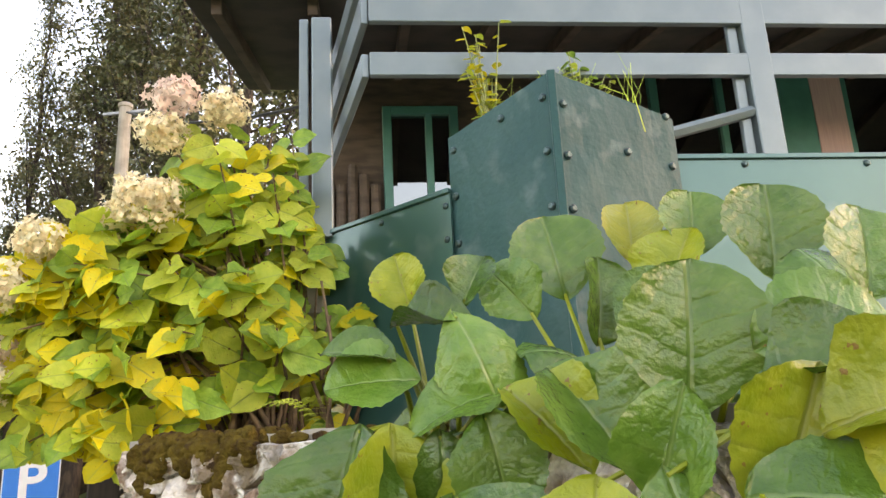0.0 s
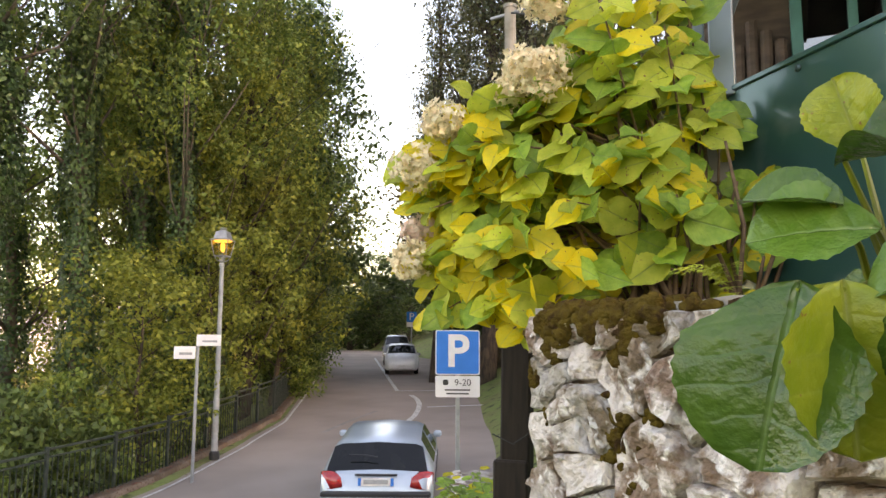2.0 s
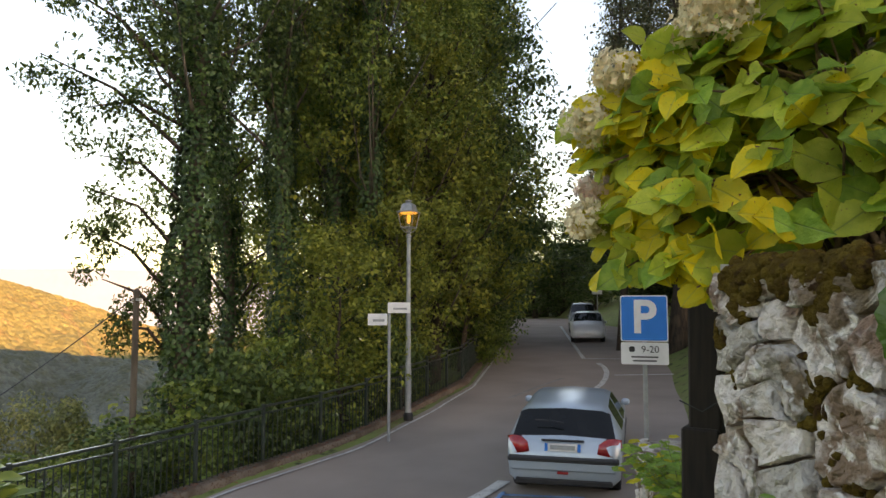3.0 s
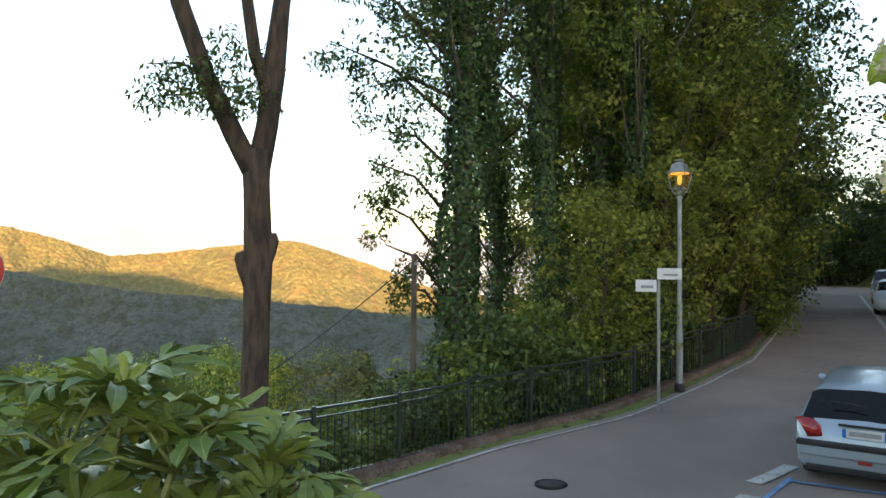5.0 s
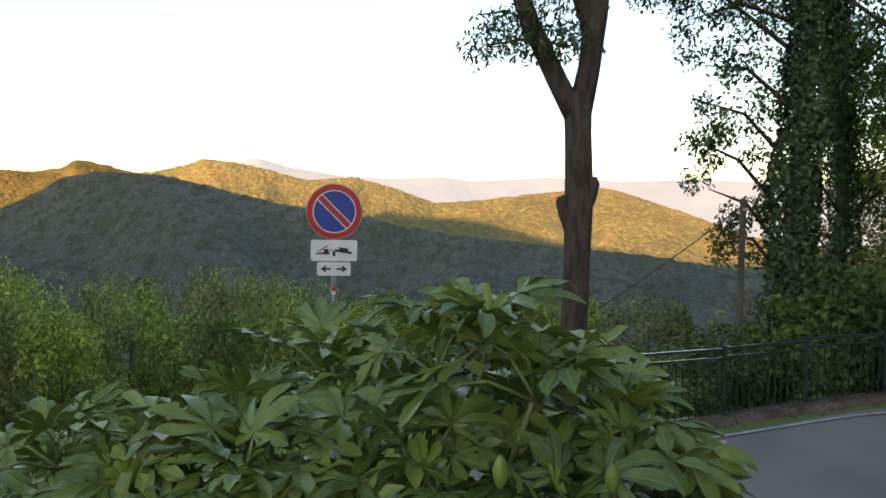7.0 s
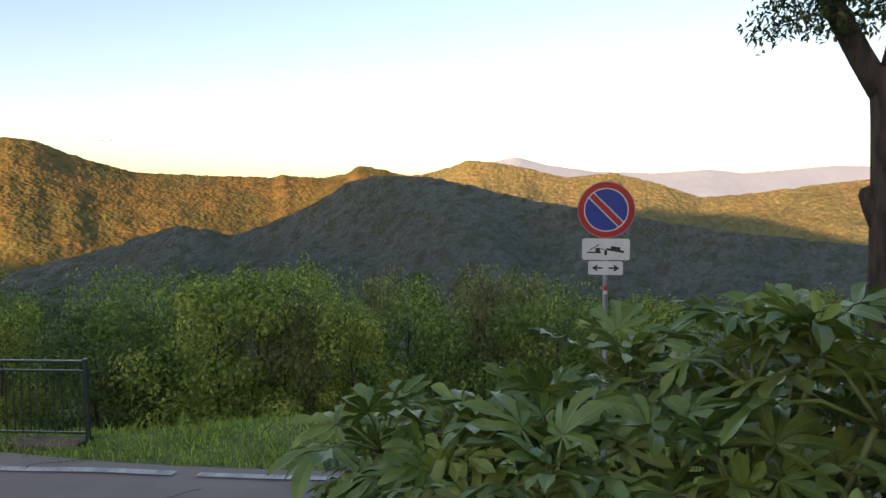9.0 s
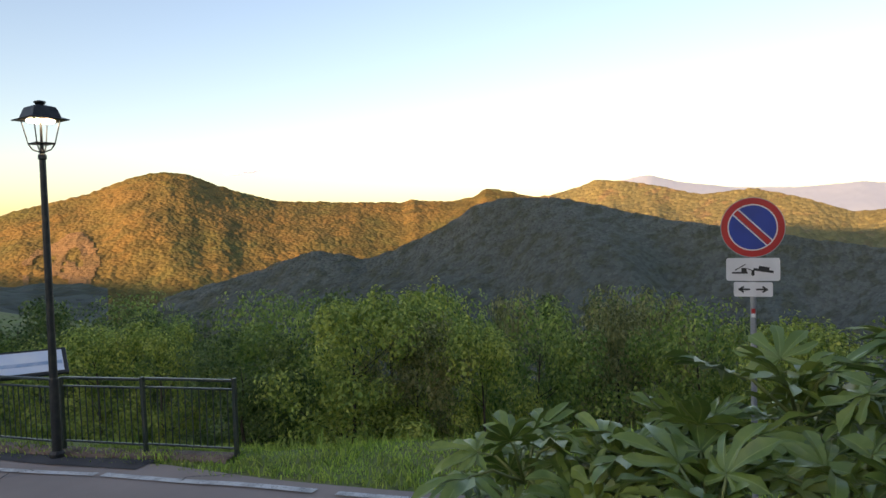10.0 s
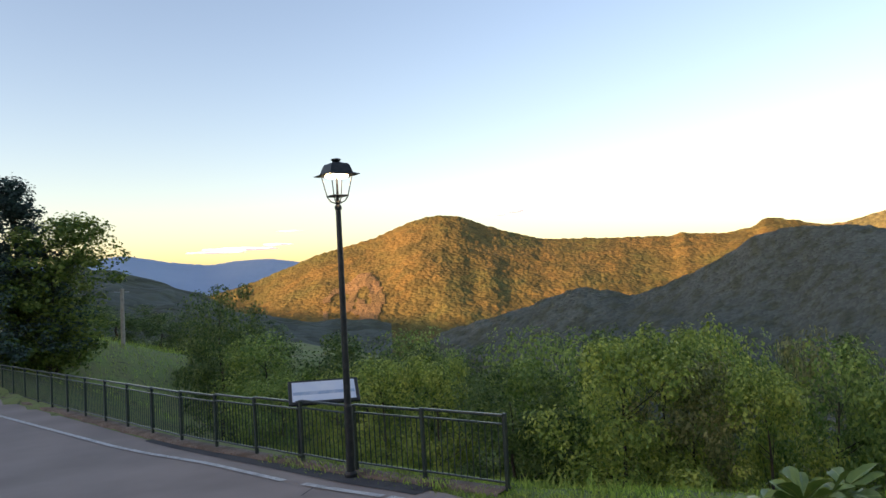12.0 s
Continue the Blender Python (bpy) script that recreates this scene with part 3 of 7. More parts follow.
part("lid", lathe(bmesh.new(), [(0.195, -0.03), (0.195, 0.010), (0.17, 0.016), (0.03, 0.016)], sides=28), M["patch"], mh)


# ---- street lamps ----
LIT = glow("lamp_glow", (1.0, 0.80, 0.45), 14.0)
LIT_DIM = glow("lamp_glow_amber", (1.0, 0.55, 0.12), 0.2)
PANE = glass("lamp_pane", (1.0, 0.93, 0.75), 0.05)


def street_lamp(m, total, iron, glazed, label):
    t = thing("street_lamp", m, label, "street lamp")
    h = total - 0.80
    part("pole", lathe(bmesh.new(), [(0.085, 0), (0.085, 0.05), (0.072, 0.07), (0.068, 1.2), (0.060, 1.23), (0.046, h - 0.1), (0.062, h - 0.08), (0.062, h - 0.03), (0.040, h)], sides=14), iron, t)
    part("foot", lathe(bmesh.new(), [(0.11, -0.08), (0.11, 0.06), (0.088, 0.10)], sides=14), M["sign_black"], t)
    part("lantern_base", lathe(bmesh.new(), [(0.035, h), (0.05, h + 0.03), (0.03, h + 0.07), (0.03, h + 0.13), (0.05, h + 0.15), (0.02, h + 0.17)], sides=12), iron, t)
    for s in range(4):
        a = math.pi / 4 + s * math.pi / 2
        c, sn = math.cos(a), math.sin(a)
        bm = tube(bmesh.new(), [(0.03 * c, 0.03 * sn, h + 0.02), (0.13 * c, 0.13 * sn, h + 0.06), (0.185 * c, 0.185 * sn, h + 0.14)], 0.011, 6)
        part("bracket", bm, iron, t)
    for s in range(4):
        a = math.pi / 4 + s * math.pi / 2
        b = a + math.pi / 2
        part("ring_bar", tube(bmesh.new(), [(0.19 * math.cos(a), 0.19 * math.sin(a), h + 0.15), (0.19 * math.cos(b), 0.19 * math.sin(b), h + 0.15)], 0.014, 6), iron, t)
        part("ring_spoke", tube(bmesh.new(), [(0.19 * math.cos(a), 0.19 * math.sin(a), h + 0.15), (0.0, 0.0, h + 0.15)], 0.010, 6), iron, t)
    for s in range(4):
        a = math.pi / 4 + s * math.pi / 2
        part("strut", tube(bmesh.new(), [(0.19 * math.cos(a), 0.19 * math.sin(a), h + 0.15), (0.275 * math.cos(a), 0.275 * math.sin(a), h + 0.50)], 0.009, 6), iron, t)
    part("stem", lathe(bmesh.new(), [(0.022, h + 0.15), (0.016, h + 0.45), (0.05, h + 0.47), (0.05, h + 0.50)], sides=10), iron, t)
    bm = bmesh.new()
    g = 0.74 if glazed else 1.0
    lathe(bm, [(0.415 * g, h + 0.500), (0.42 * g, h + 0.512), (0.30 * g, h + 0.545), (0.25 * g, h + 0.66), (0.22 * g, h + 0.70), (0.07, h + 0.735), (0.05, h + 0.76)], pose(0, 0, 0, 0, 0, 45), 4)
    part("hood", bm, iron, t)
    part("finial", lathe(bmesh.new(), [(0.05, h + 0.73), (0.085, h + 0.77), (0.085, h + 0.785), (0.04, h + 0.80)], sides=14), iron, t)
    part("light_disc", lathe(bmesh.new(), [(0.19, h + 0.475), (0.20, h + 0.496), (0.02, h + 0.498)], sides=20), LIT_DIM if glazed else LIT, t, "glowing lamp disc under the hood")
    if glazed:
        for s in range(4):
            a, b = math.pi / 4 + s * math.pi / 2, 3 * math.pi / 4 + s * math.pi / 2
            bm = bmesh.new()
            q = [Vector((r * math.cos(k), r * math.sin(k), z)) for r, k, z in ((0.18, a, h + 0.17), (0.18, b, h + 0.17), (0.262, b, h + 0.49), (0.262, a, h + 0.49))]
            n = (q[1] - q[0]).cross(q[2] - q[0]).normalized() * 0.002
            box_v = [bm.verts.new(p + n * k) for k in (-1, 1) for p in q]
            for f in ((0, 3, 2, 1), (4, 5, 6, 7), (0, 1, 5, 4), (1, 2, 6, 5), (2, 3, 7, 6), (3, 0, 4, 7)):
                bm.faces.new([box_v[i] for i in f])
            pane = part("pane", bm, PANE, t)
            pane.visible_shadow = False
        part("bulb", lathe(bmesh.new(), [(0.02, h + 0.24), (0.045, h + 0.28), (0.05, h + 0.40), (0.03, h + 0.47)], sides=10), LIT_DIM, t, "amber glowing lamp bulb")
    return t


street_lamp(pose(-5.74, -11.42, road_z(-11.4) + 0.01, 0.4, 0.7, 0), 5.45, M["iron_dark"], False, "dark iron street lamp with an open lantern, lit")
street_lamp(pose(-13.45, 10.3, road_z(10.3) + 0.10, 0, 0, 30), 5.0, M["galvanised"], True, "grey street lamp with a lit amber glass lantern")


# ---- signs ----
def plate(name, w, h, mat, parent, y=0.0, z=0.0, radius=0.03, t=0.004, x=0.0, label=""):
    bm = bmesh.new()
    pts = []
    for cx, cz, a0 in ((w / 2 - radius, h / 2 - radius, 0), (-w / 2 + radius, h / 2 - radius, 90), (-w / 2 + radius, -h / 2 + radius, 180), (w / 2 - radius, -h / 2 + radius, 270)):
        for k in range(5):
            a = radians(a0 + 22.5 * k)
            pts.append((cx + radius * math.cos(a), cz + radius * math.sin(a)))
    f = bm.faces.new([bm.verts.new((x + px, y, z + pz)) for px, pz in pts])
    r = bmesh.ops.extrude_face_region(bm, geom=[f])
    bmesh.ops.translate(bm, verts=[v for v in r["geom"] if isinstance(v, bmesh.types.BMVert)], vec=(0, t, 0))
    bmesh.ops.recalc_face_normals(bm, faces=bm.faces)
    return part(name, bm, mat, parent, label)


def disc(name, r0, r1, mat, parent, y, z, label="", t=0.004, sides=48):
    bm = bmesh.new()
    rings = []
    for yy_ in (y, y + t):
        for r in (r0, r1):
            rings.append([bm.verts.new((r * math.cos(2 * math.pi * i / sides), yy_, z + r * math.sin(2 * math.pi * i / sides))) for i in range(sides)])
    a, b, c, d = rings
    for i in range(sides):
        j = (i + 1) % sides
        bm.faces.new((a[i], b[i], b[j], a[j]))
        bm.faces.new((c[i], c[j], d[j], d[i]))
        bm.faces.new((b[i], d[i], d[j], b[j]))
        bm.faces.new((a[i], a[j], c[j], c[i]))
    bmesh.ops.recalc_face_normals(bm, faces=bm.faces)
    return part(name, bm, mat, parent, label)


TXT = pose(0, 0, 0, 90, 0, 0)
# no parking sign
gx, gy = -8.02, -1.815
gzv = gz(gx, gy)
np_sign = thing("no_parking_sign", facing(gx, gy, gzv, -0.1, 0.0), "round no parking sign with two white plates on a post", "road sign")
zc = 3.265 - gzv
part("pole", lathe(bmesh.new(), [(0.03, -0.2), (0.03, zc + 0.24), (0.026, zc + 0.25)], at(0, 0.045, 0), 12), M["galvanised"], np_sign)
face = disc("sign_disc", 0.0, 0.235, M["sign_deep"], np_sign, -0.004, zc, "blue round field")
disc("red_ring", 0.225, 0.30, M["sign_red"], np_sign, -0.007, zc, "red ring")
disc("rim", 0.298, 0.308, M["galvanised"], np_sign, -0.004, zc, t=0.02)
disc("backing", 0.0, 0.300, M["galvanised"], np_sign, 0.004, zc)
part("red_bar", boxed((0.46, 0.003, 0.052), at(0, -0.0065, zc) @ pose(0, 0, 0, 0, 45, 0)), M["sign_red"], np_sign, "red diagonal bar")
for o in (-0.037, 0.037):
    part("white_edge", boxed((0.455, 0.002, 0.012), at(0, -0.0055, zc) @ pose(0, 0, 0, 0, 45, 0) @ at(0, 0, o)), M["sign_white"], np_sign)
disc("white_edge", 0.226, 0.238, M["sign_white"], np_sign, -0.0085, zc)
sub = plate("tow_plate", 0.51, 0.235, M["sign_white"], np_sign, 0.0, zc - 0.43, 0.025, label="white plate with a tow truck picture")
for nm, w_, h_, x_, z_, t_ in (("truck_chassis", 0.15, 0.016, -0.125, -0.035, 0), ("truck_cab", 0.05, 0.045, -0.085, -0.008, 0), ("crane_arm", 0.12, 0.010, -0.12, 0.022, -32), ("towed_car_body", 0.19, 0.026, 0.10, -0.012, 9), ("towed_car_roof", 0.10, 0.03, 0.105, 0.014, 9), ("tow_bar", 0.07, 0.008, -0.02, -0.005, 20)):
    part(nm, boxed((w_, 0.002, h_), at(x_, -0.003, zc - 0.43 + z_) @ pose(0, 0, 0, 0, t_, 0), 0), M["sign_black"], sub)
for x_, z_ in ((-0.18, -0.05), (-0.085, -0.05), (0.05, -0.028), (0.155, -0.046)):
    w_ = disc("wheel_mark", 0.0, 0.016, M["sign_black"], sub, -0.004, zc - 0.43 + z_, sides=14)
arrow = plate("arrow_plate", 0.37, 0.15, M["sign_white"], np_sign, 0.0, zc - 0.635, 0.02, label="white plate with two arrows")
for s in (-1, 1):
    part("arrow_shaft", boxed((0.11, 0.002, 0.018), at(s * 0.085, -0.003, zc - 0.635)), M["sign_black"], arrow)
    for a in (-40, 40):
        part("arrow_barb", boxed((0.06, 0.002, 0.018), at(s * 0.125, -0.0035, zc - 0.635) @ pose(0, 0, 0, 0, a, 0) @ at(-s * 0.018, 0, 0)), M["sign_black"], arrow)
for z_, c_ in ((zc - 0.86, "sign_red"), (zc - 0.90, "sign_white")):
    part("sticker", boxed((0.04, 0.002, 0.05), at(0, 0.014, z_)), M[c_], np_sign)

# parking sign
pg = road_z(8.27)
p_sign = thing("parking_sign", facing(-5.58, 8.27, pg, -0.9, 1.2), "square blue parking sign with a white hours plate", "road sign")
zb = 3.14 - pg
part("pole", lathe(bmesh.new(), [(0.03, -0.2), (0.03, zb + 0.28), (0.026, zb + 0.29)], at(0, 0.045, 0), 12), M["galvanised"], p_sign)
plate("border", 0.60, 0.60, M["sign_white"], p_sign, 0.0, zb, 0.03)
plate("blue_field", 0.572, 0.572, M["sign_blue"], p_sign, -0.004, zb, 0.025)
text_part("letter", "P", 0.60, at(0.0, -0.007, zb) @ TXT, M["sign_white"], p_sign, bold=0.014)
low = plate("hours_plate", 0.60, 0.285, M["sign_white"], p_sign, 0.0, zb - 0.455, 0.025, label="white hours plate")
text_part("hours", "9-20", 0.125, at(0.07, -0.004, zb - 0.405) @ TXT, M["sign_black"], low)
plate("crossed_tools_mark", 0.075, 0.07, M["sign_black"], low, -0.002, zb - 0.40, 0.02, 0.003, -0.16)
for z_, w_ in ((-0.50, 0.34), (-0.55, 0.30)):
    part("line_of_writing", boxed((w_, 0.002, 0.018), at(0, -0.002, zb + z_)), M["sign_black"], low)

# street name signs
sg = road_z(8.95) + 0.10
s_sign = thing("street_name_sign", facing(-12.3, 8.95, sg, 0, 0.2), "two white street name plates on a grey post", "street sign")
part("pole", lathe(bmesh.new(), [(0.032, -0.2), (0.032, 2.72), (0.028, 2.73)], sides=12), M["galvanised"], s_sign)
b1 = plate("name_plate", 0.40, 0.24, M["sign_white"], s_sign, -0.045, 2.38, 0.01, 0.02, -0.24, "white plate with faded writing")
part("line_of_writing", boxed((0.24, 0.002, 0.05), at(-0.22, -0.047, 2.36)), M["galvanised"], b1)
b2 = plate("name_plate", 0.46, 0.22, M["sign_white"], s_sign, -0.045, 2.62, 0.01, 0.02, 0.20, "white plate with faded writing")
part("line_of_writing", boxed((0.28, 0.002, 0.04), at(0.22, -0.047, 2.60)), M["galvanised"], b2)

# information board behind the railing
ib = thing("information_board", facing(-6.15, -13.3, gz(-6.15, -13.3), -1.2, -0.2), "slanted panorama board in a dark metal frame", "information board")
TILT = at(0, 0, 1.30 - gz(-6.15, -13.3) - 0.16) @ pose(0, 0, 0, -52, 0, 0)
part("frame", boxed((1.36, 0.06, 0.62), TILT, 0.01), M["iron_dark"], ib)
pic = part("panel", boxed((1.22, 0.01, 0.50), TILT @ at(0, -0.034, 0)), material("board_print", (0.55, 0.66, 0.80), 0.25, (0.70, 0.76, 0.82), 2.5, (0.3, 0.7), coat=0.6), ib, "pale blue printed panorama under a glossy sheet")
part("printed_band", boxed((1.18, 0.004, 0.08), TILT @ at(0, -0.041, -0.05)), material("board_band", (0.25, 0.38, 0.55), 0.3, (0.40, 0.5, 0.62), 9, coat=0.6), pic)
for x_ in (-0.5, 0.5):
    part("leg", boxed((0.06, 0.06, 1.5), at(x_, 0.05, 0.55)), M["iron_dark"], ib)


# ---- poles and wires ----
def utility_pole(x, y, z0, z1, r, mat, label):
    t = thing("utility_pole", at(x, y, z0), label, "utility pole")
    part("shaft", lathe(bmesh.new(), [(r, -0.5), (r * 0.75, z1 - z0)], sides=12), mat, t)
    part("cap", lathe(bmesh.new(), [(r * 0.9, z1 - z0 - 0.02), (r * 0.9, z1 - z0 + 0.05), (r * 0.3, z1 - z0 + 0.09)], sides=12), mat, t)
    part("crossbar", boxed((r * 6, 0.05, 0.05), at(0, 0, z1 - z0 - 0.12)), M["galvanised"], t)
    return t


utility_pole(-14.0, 4.4, -2.5, 3.55, 0.075, M["bark_grey"], "slender weathered timber pole below the road")
utility_pole(-8.9, -47.9, -0.8, 3.2, 0.14, M["concrete"], "pale concrete pole in the meadow")
utility_pole(-7.0, 12.1, 1.5, 9.9, 0.15, M["concrete"], "tall concrete utility pole carrying wires")


def wire(name, a, b, sag, r, label):
    a, b = Vector(a), Vector(b)
    pts = [a.lerp(b, i / 14) - Vector((0, 0, sag * 4 * (i / 14) * (1 - i / 14))) for i in range(15)]
    w_ = part(name, tube(bmesh.new(), pts, r, 5), M["iron_dark"])
    return tagged(w_, label, "cable")


wire("overhead_cable", (-7.0, 12.1, 9.8), (-0.9, 6.6, 7.0), 0.35, 0.022, "pale overhead cable to the house")
wire("overhead_cable", (-7.0, 12.1, 9.7), (-13.5, 30.0, 9.0), 0.5, 0.012, "thin dark overhead wire above the road")
wire("overhead_cable", (-14.0, 4.4, 3.5), (-15.4, 1.8, 1.2), 0.05, 0.012, "stay wire of the pole")
wire("overhead_cable", (-19.6, 13.2, 7.4), (-13.5, 15.6, 12.0), 0.25, 0.012, "thin wire crossing the trees")


# ---- cars ----
RUBBER = material("rubber", (0.02, 0.02, 0.02), 0.8)
CARGLASS = material("car_glass", (0.006, 0.008, 0.009), 0.05, (0.010, 0.012, 0.013), 3, spec=0.35)
TRIM = material("black_trim", (0.025, 0.026, 0.028), 0.55)
TAIL = material("tail_red", (0.42, 0.012, 0.015), 0.15, (0.5, 0.03, 0.02), 20, coat=1.0)
LENS = material("clear_lamp", (0.62, 0.64, 0.66), 0.1, (0.4, 0.42, 0.45), 18, coat=1.0)
PLATE = material("number_plate", (0.70, 0.71, 0.70), 0.4)


def car(m, paint, label, tall=1.0, front=False):
    """A hatchback: x across, y from the tail (0) to the nose; a loft of upright stations."""
    t = thing("car", m, label, "car")
    st = [  # y, bottom, shoulder, roof, half width low, shoulder, roof
        (0.00, 0.34, 0.62, 0.66, 0.66, 0.70, 0.60), (0.03, 0.26, 0.66, 0.74, 0.74, 0.765, 0.66), (0.09, 0.22, 0.80, 0.92, 0.79, 0.80, 0.66),
        (0.13, 0.22, 0.87, 0.955, 0.81, 0.815, 0.73), (0.17, 0.22, 0.89, 0.985, 0.815, 0.82, 0.745), (0.50, 0.22, 0.91, 1.355, 0.82, 0.825, 0.655), (0.57, 0.22, 0.91, 1.395, 0.82, 0.825, 0.63),
        (0.78, 0.22, 0.91, 1.41, 0.825, 0.825, 0.61), (1.45, 0.22, 0.91, 1.432, 0.825, 0.83, 0.60), (1.53, 0.22, 0.91, 1.432, 0.825, 0.83, 0.60), (2.10, 0.22, 0.90, 1.39, 0.825, 0.825, 0.60), (2.20, 0.22, 0.90, 1.36, 0.825, 0.825, 0.61),
        (2.82, 0.22, 0.89, 1.00, 0.82, 0.82, 0.66), (2.90, 0.22, 0.88, 0.965, 0.82, 0.815, 0.67), (3.35, 0.22, 0.80, 0.88, 0.80, 0.80, 0.62), (3.66, 0.22, 0.66, 0.74, 0.76, 0.75, 0.56), (3.80, 0.28, 0.54, 0.60, 0.66, 0.66, 0.5), (3.83, 0.34, 0.50, 0.54, 0.6, 0.6, 0.46)]
    body, glazing = bmesh.new(), {}
    rings = []
    for y, zb_, zs, zr, wl, ws, wr in st:
        zr, zs2 = zr * tall, zs * (1 + (tall - 1) * 0.6)
        pr = [(0, zb_), (wl * 0.9, zb_), (wl, zb_ + 0.08), (max(wl, ws) + 0.012, (zb_ + zs2) / 2 + 0.05), (ws, zs2), (wr + (ws - wr) * 0.08, zr - 0.055 * (zr - zs2) / 0.5 - 0.01), (wr * 0.86, zr - 0.008), (0, zr + 0.02)]
        ring = pr + [(-x, z) for x, z in pr[-2:0:-1]]
        rings.append([Vector((x, y, z)) for x, z in ring])
    vs = [[body.verts.new(p) for p in r] for r in rings]
    k = len(rings[0])
    win = {}
    for i in range(len(rings) - 1):
        for j in range(k):
            j2 = (j + 1) % k
            y0, y1 = st[i][0], st[i + 1][0]
            side_seg = (j == 4 or j == k - 5)
            top_seg = 5 <= j <= k - 6
            name = None
            if y0 == 0.17 and top_seg:
                name = "rear_window"
            elif y0 == 2.20 and top_seg:
                name = "windscreen"
            elif side_seg and 0.6 <= y0 < 2.15 and y0 not in (1.45,):
                name = "side_window"
            f = (rings[i][j], rings[i][j2], rings[i + 1][j2], rings[i + 1][j])
            if name:
                win.setdefault((name, j < k / 2 if name == "side_window" else 0), []).append(f)
            else:
                body.faces.new((vs[i][j], vs[i][j2], vs[i + 1][j2], vs[i + 1][j]))
    body.faces.new(vs[0])
    body.faces.new(vs[-1][::-1])
    bmesh.ops.recalc_face_normals(body, faces=body.faces)
    part("body", body, paint, t, smooth=True)
    for (name, _), faces in win.items():
        bm = bmesh.new()
        for f in faces:
            bm.faces.new([bm.verts.new(p) for p in f])
        bmesh.ops.remove_doubles(bm, verts=bm.verts, dist=0.001)
        bmesh.ops.recalc_face_normals(bm, faces=bm.faces)
        part(name, bm, CARGLASS, t, smooth=True)
    for x in (-0.70, 0.70):
        for y in (0.62, 3.08):
            wh = new("wheel")
            wh.parent, wh.matrix_basis = t, at(x, y, 0.29) @ pose(0, 0, 0, 0, 90, 0)
            part("tyre", lathe(bmesh.new(), [(0.19, -0.09), (0.27, -0.10), (0.29, -0.07), (0.29, 0.07), (0.27, 0.10), (0.19, 0.09)], sides=24), RUBBER, wh, smooth=True)
            part("rim", lathe(bmesh.new(), [(0.185, -0.085), (0.185, 0.085), (0.10, 0.075), (0.04, 0.088)], sides=20), M["galvanised"], wh)
    part("rear_bumper", boxed((1.56, 0.10, 0.17), at(0, 0.00, 0.50), 0.03), paint, t)
    part("bumper_strip", boxed((1.60, 0.11, 0.075), at(0, -0.012, 0.585), 0.02), TRIM, t)
    part("bumper_skirt", boxed((1.40, 0.09, 0.09), at(0, 0.04, 0.25), 0.02), TRIM, t)
    for s in (-1, 1):
        bm = bmesh.new()
        up = 1 + (tall - 1) * 0.5
        near_ = [bm.verts.new((s * x, y, z * up)) for x, y, z in ((0.50, 0.010, 0.72), (0.64, 0.012, 0.69), (0.77, 0.050, 0.68), (0.825, 0.14, 0.71), (0.838, 0.20, 0.90), (0.77, 0.105, 0.93), (0.65, 0.075, 0.92), (0.53, 0.045, 0.85))]
        far_ = [bm.verts.new((v.co.x * 0.94, v.co.y + 0.10, v.co.z)) for v in near_]
        bm.faces.new(near_)
        bm.faces.new(far_[::-1])
        for q in range(8):
            bm.faces.new((near_[q], far_[q], far_[(q + 1) % 8], near_[(q + 1) % 8]))
        bmesh.ops.recalc_face_normals(bm, faces=bm.faces)
        part("tail_lamp", bm, TAIL, t, "red tail lamp", smooth=True)
        bm = bmesh.new()
        lathe(bm, [(0.02, -0.05), (0.12, -0.03), (0.14, 0.0), (0.10, 0.03), (0.02, 0.05)], at(s * 0.55, 3.66, 0.60) @ pose(0, 0, 0, -55, 0, s * 24), 16)
        part("headlamp", bm, LENS, t, "clear headlamp", smooth=True)
        part("door_mirror", boxed((0.14, 0.09, 0.11), at(s * 0.845, 2.50, 0.94), 0.03), paint, t)
        part("side_strip", boxed((0.03, 2.0, 0.05), at(s * 0.835, 1.85, 0.56), 0.01), TRIM, t)
        part("door_handle", boxed((0.03, 0.16, 0.03), at(s * 0.835, 1.62, 0.80), 0.008), paint, t)
    pl = part("number_plate", boxed((0.52, 0.012, 0.115), at(0, 0.015, 0.755) @ pose(0, 0, 0, -12, 0, 0)), PLATE, t, "white plate with a dark bar of figures")
    part("plate_bar", boxed((0.36, 0.003, 0.06), at(0, 0.007, 0.755) @ pose(0, 0, 0, -12, 0, 0)), M["galvanised"], pl)
    for s in (-1, 1):
        part("plate_edge", boxed((0.045, 0.003, 0.11), at(s * 0.237, 0.008, 0.755) @ pose(0, 0, 0, -12, 0, 0)), M["sign_blue"], pl)
    part("tailgate_grip", boxed((0.62, 0.03, 0.03), at(0, 0.055, 0.845), 0.008), TRIM, t)
    part("rear_fog_lamp", boxed((0.16, 0.03, 0.045), at(0, -0.03, 0.40), 0.01), TAIL, t)
    part("rear_wiper", tube(bmesh.new(), [(0.0, 0.205, 1.07), (-0.20, 0.235, 1.09), (-0.42, 0.24, 1.09)], 0.011, 6), TRIM, t)
    part("rear_brake_lamp", boxed((0.30, 0.02, 0.025), at(0, 0.535, 1.372 * tall), 0.004), TAIL, t)
    part("grille", boxed((0.70, 0.05, 0.12), at(0, 3.76, 0.52), 0.02), TRIM, t)
    part("lower_grille", boxed((1.0, 0.05, 0.10), at(0, 3.79, 0.34), 0.02), TRIM, t)
    part("front_plate", boxed((0.46, 0.012, 0.10), at(0, 3.845, 0.43)), PLATE, t)
    return t


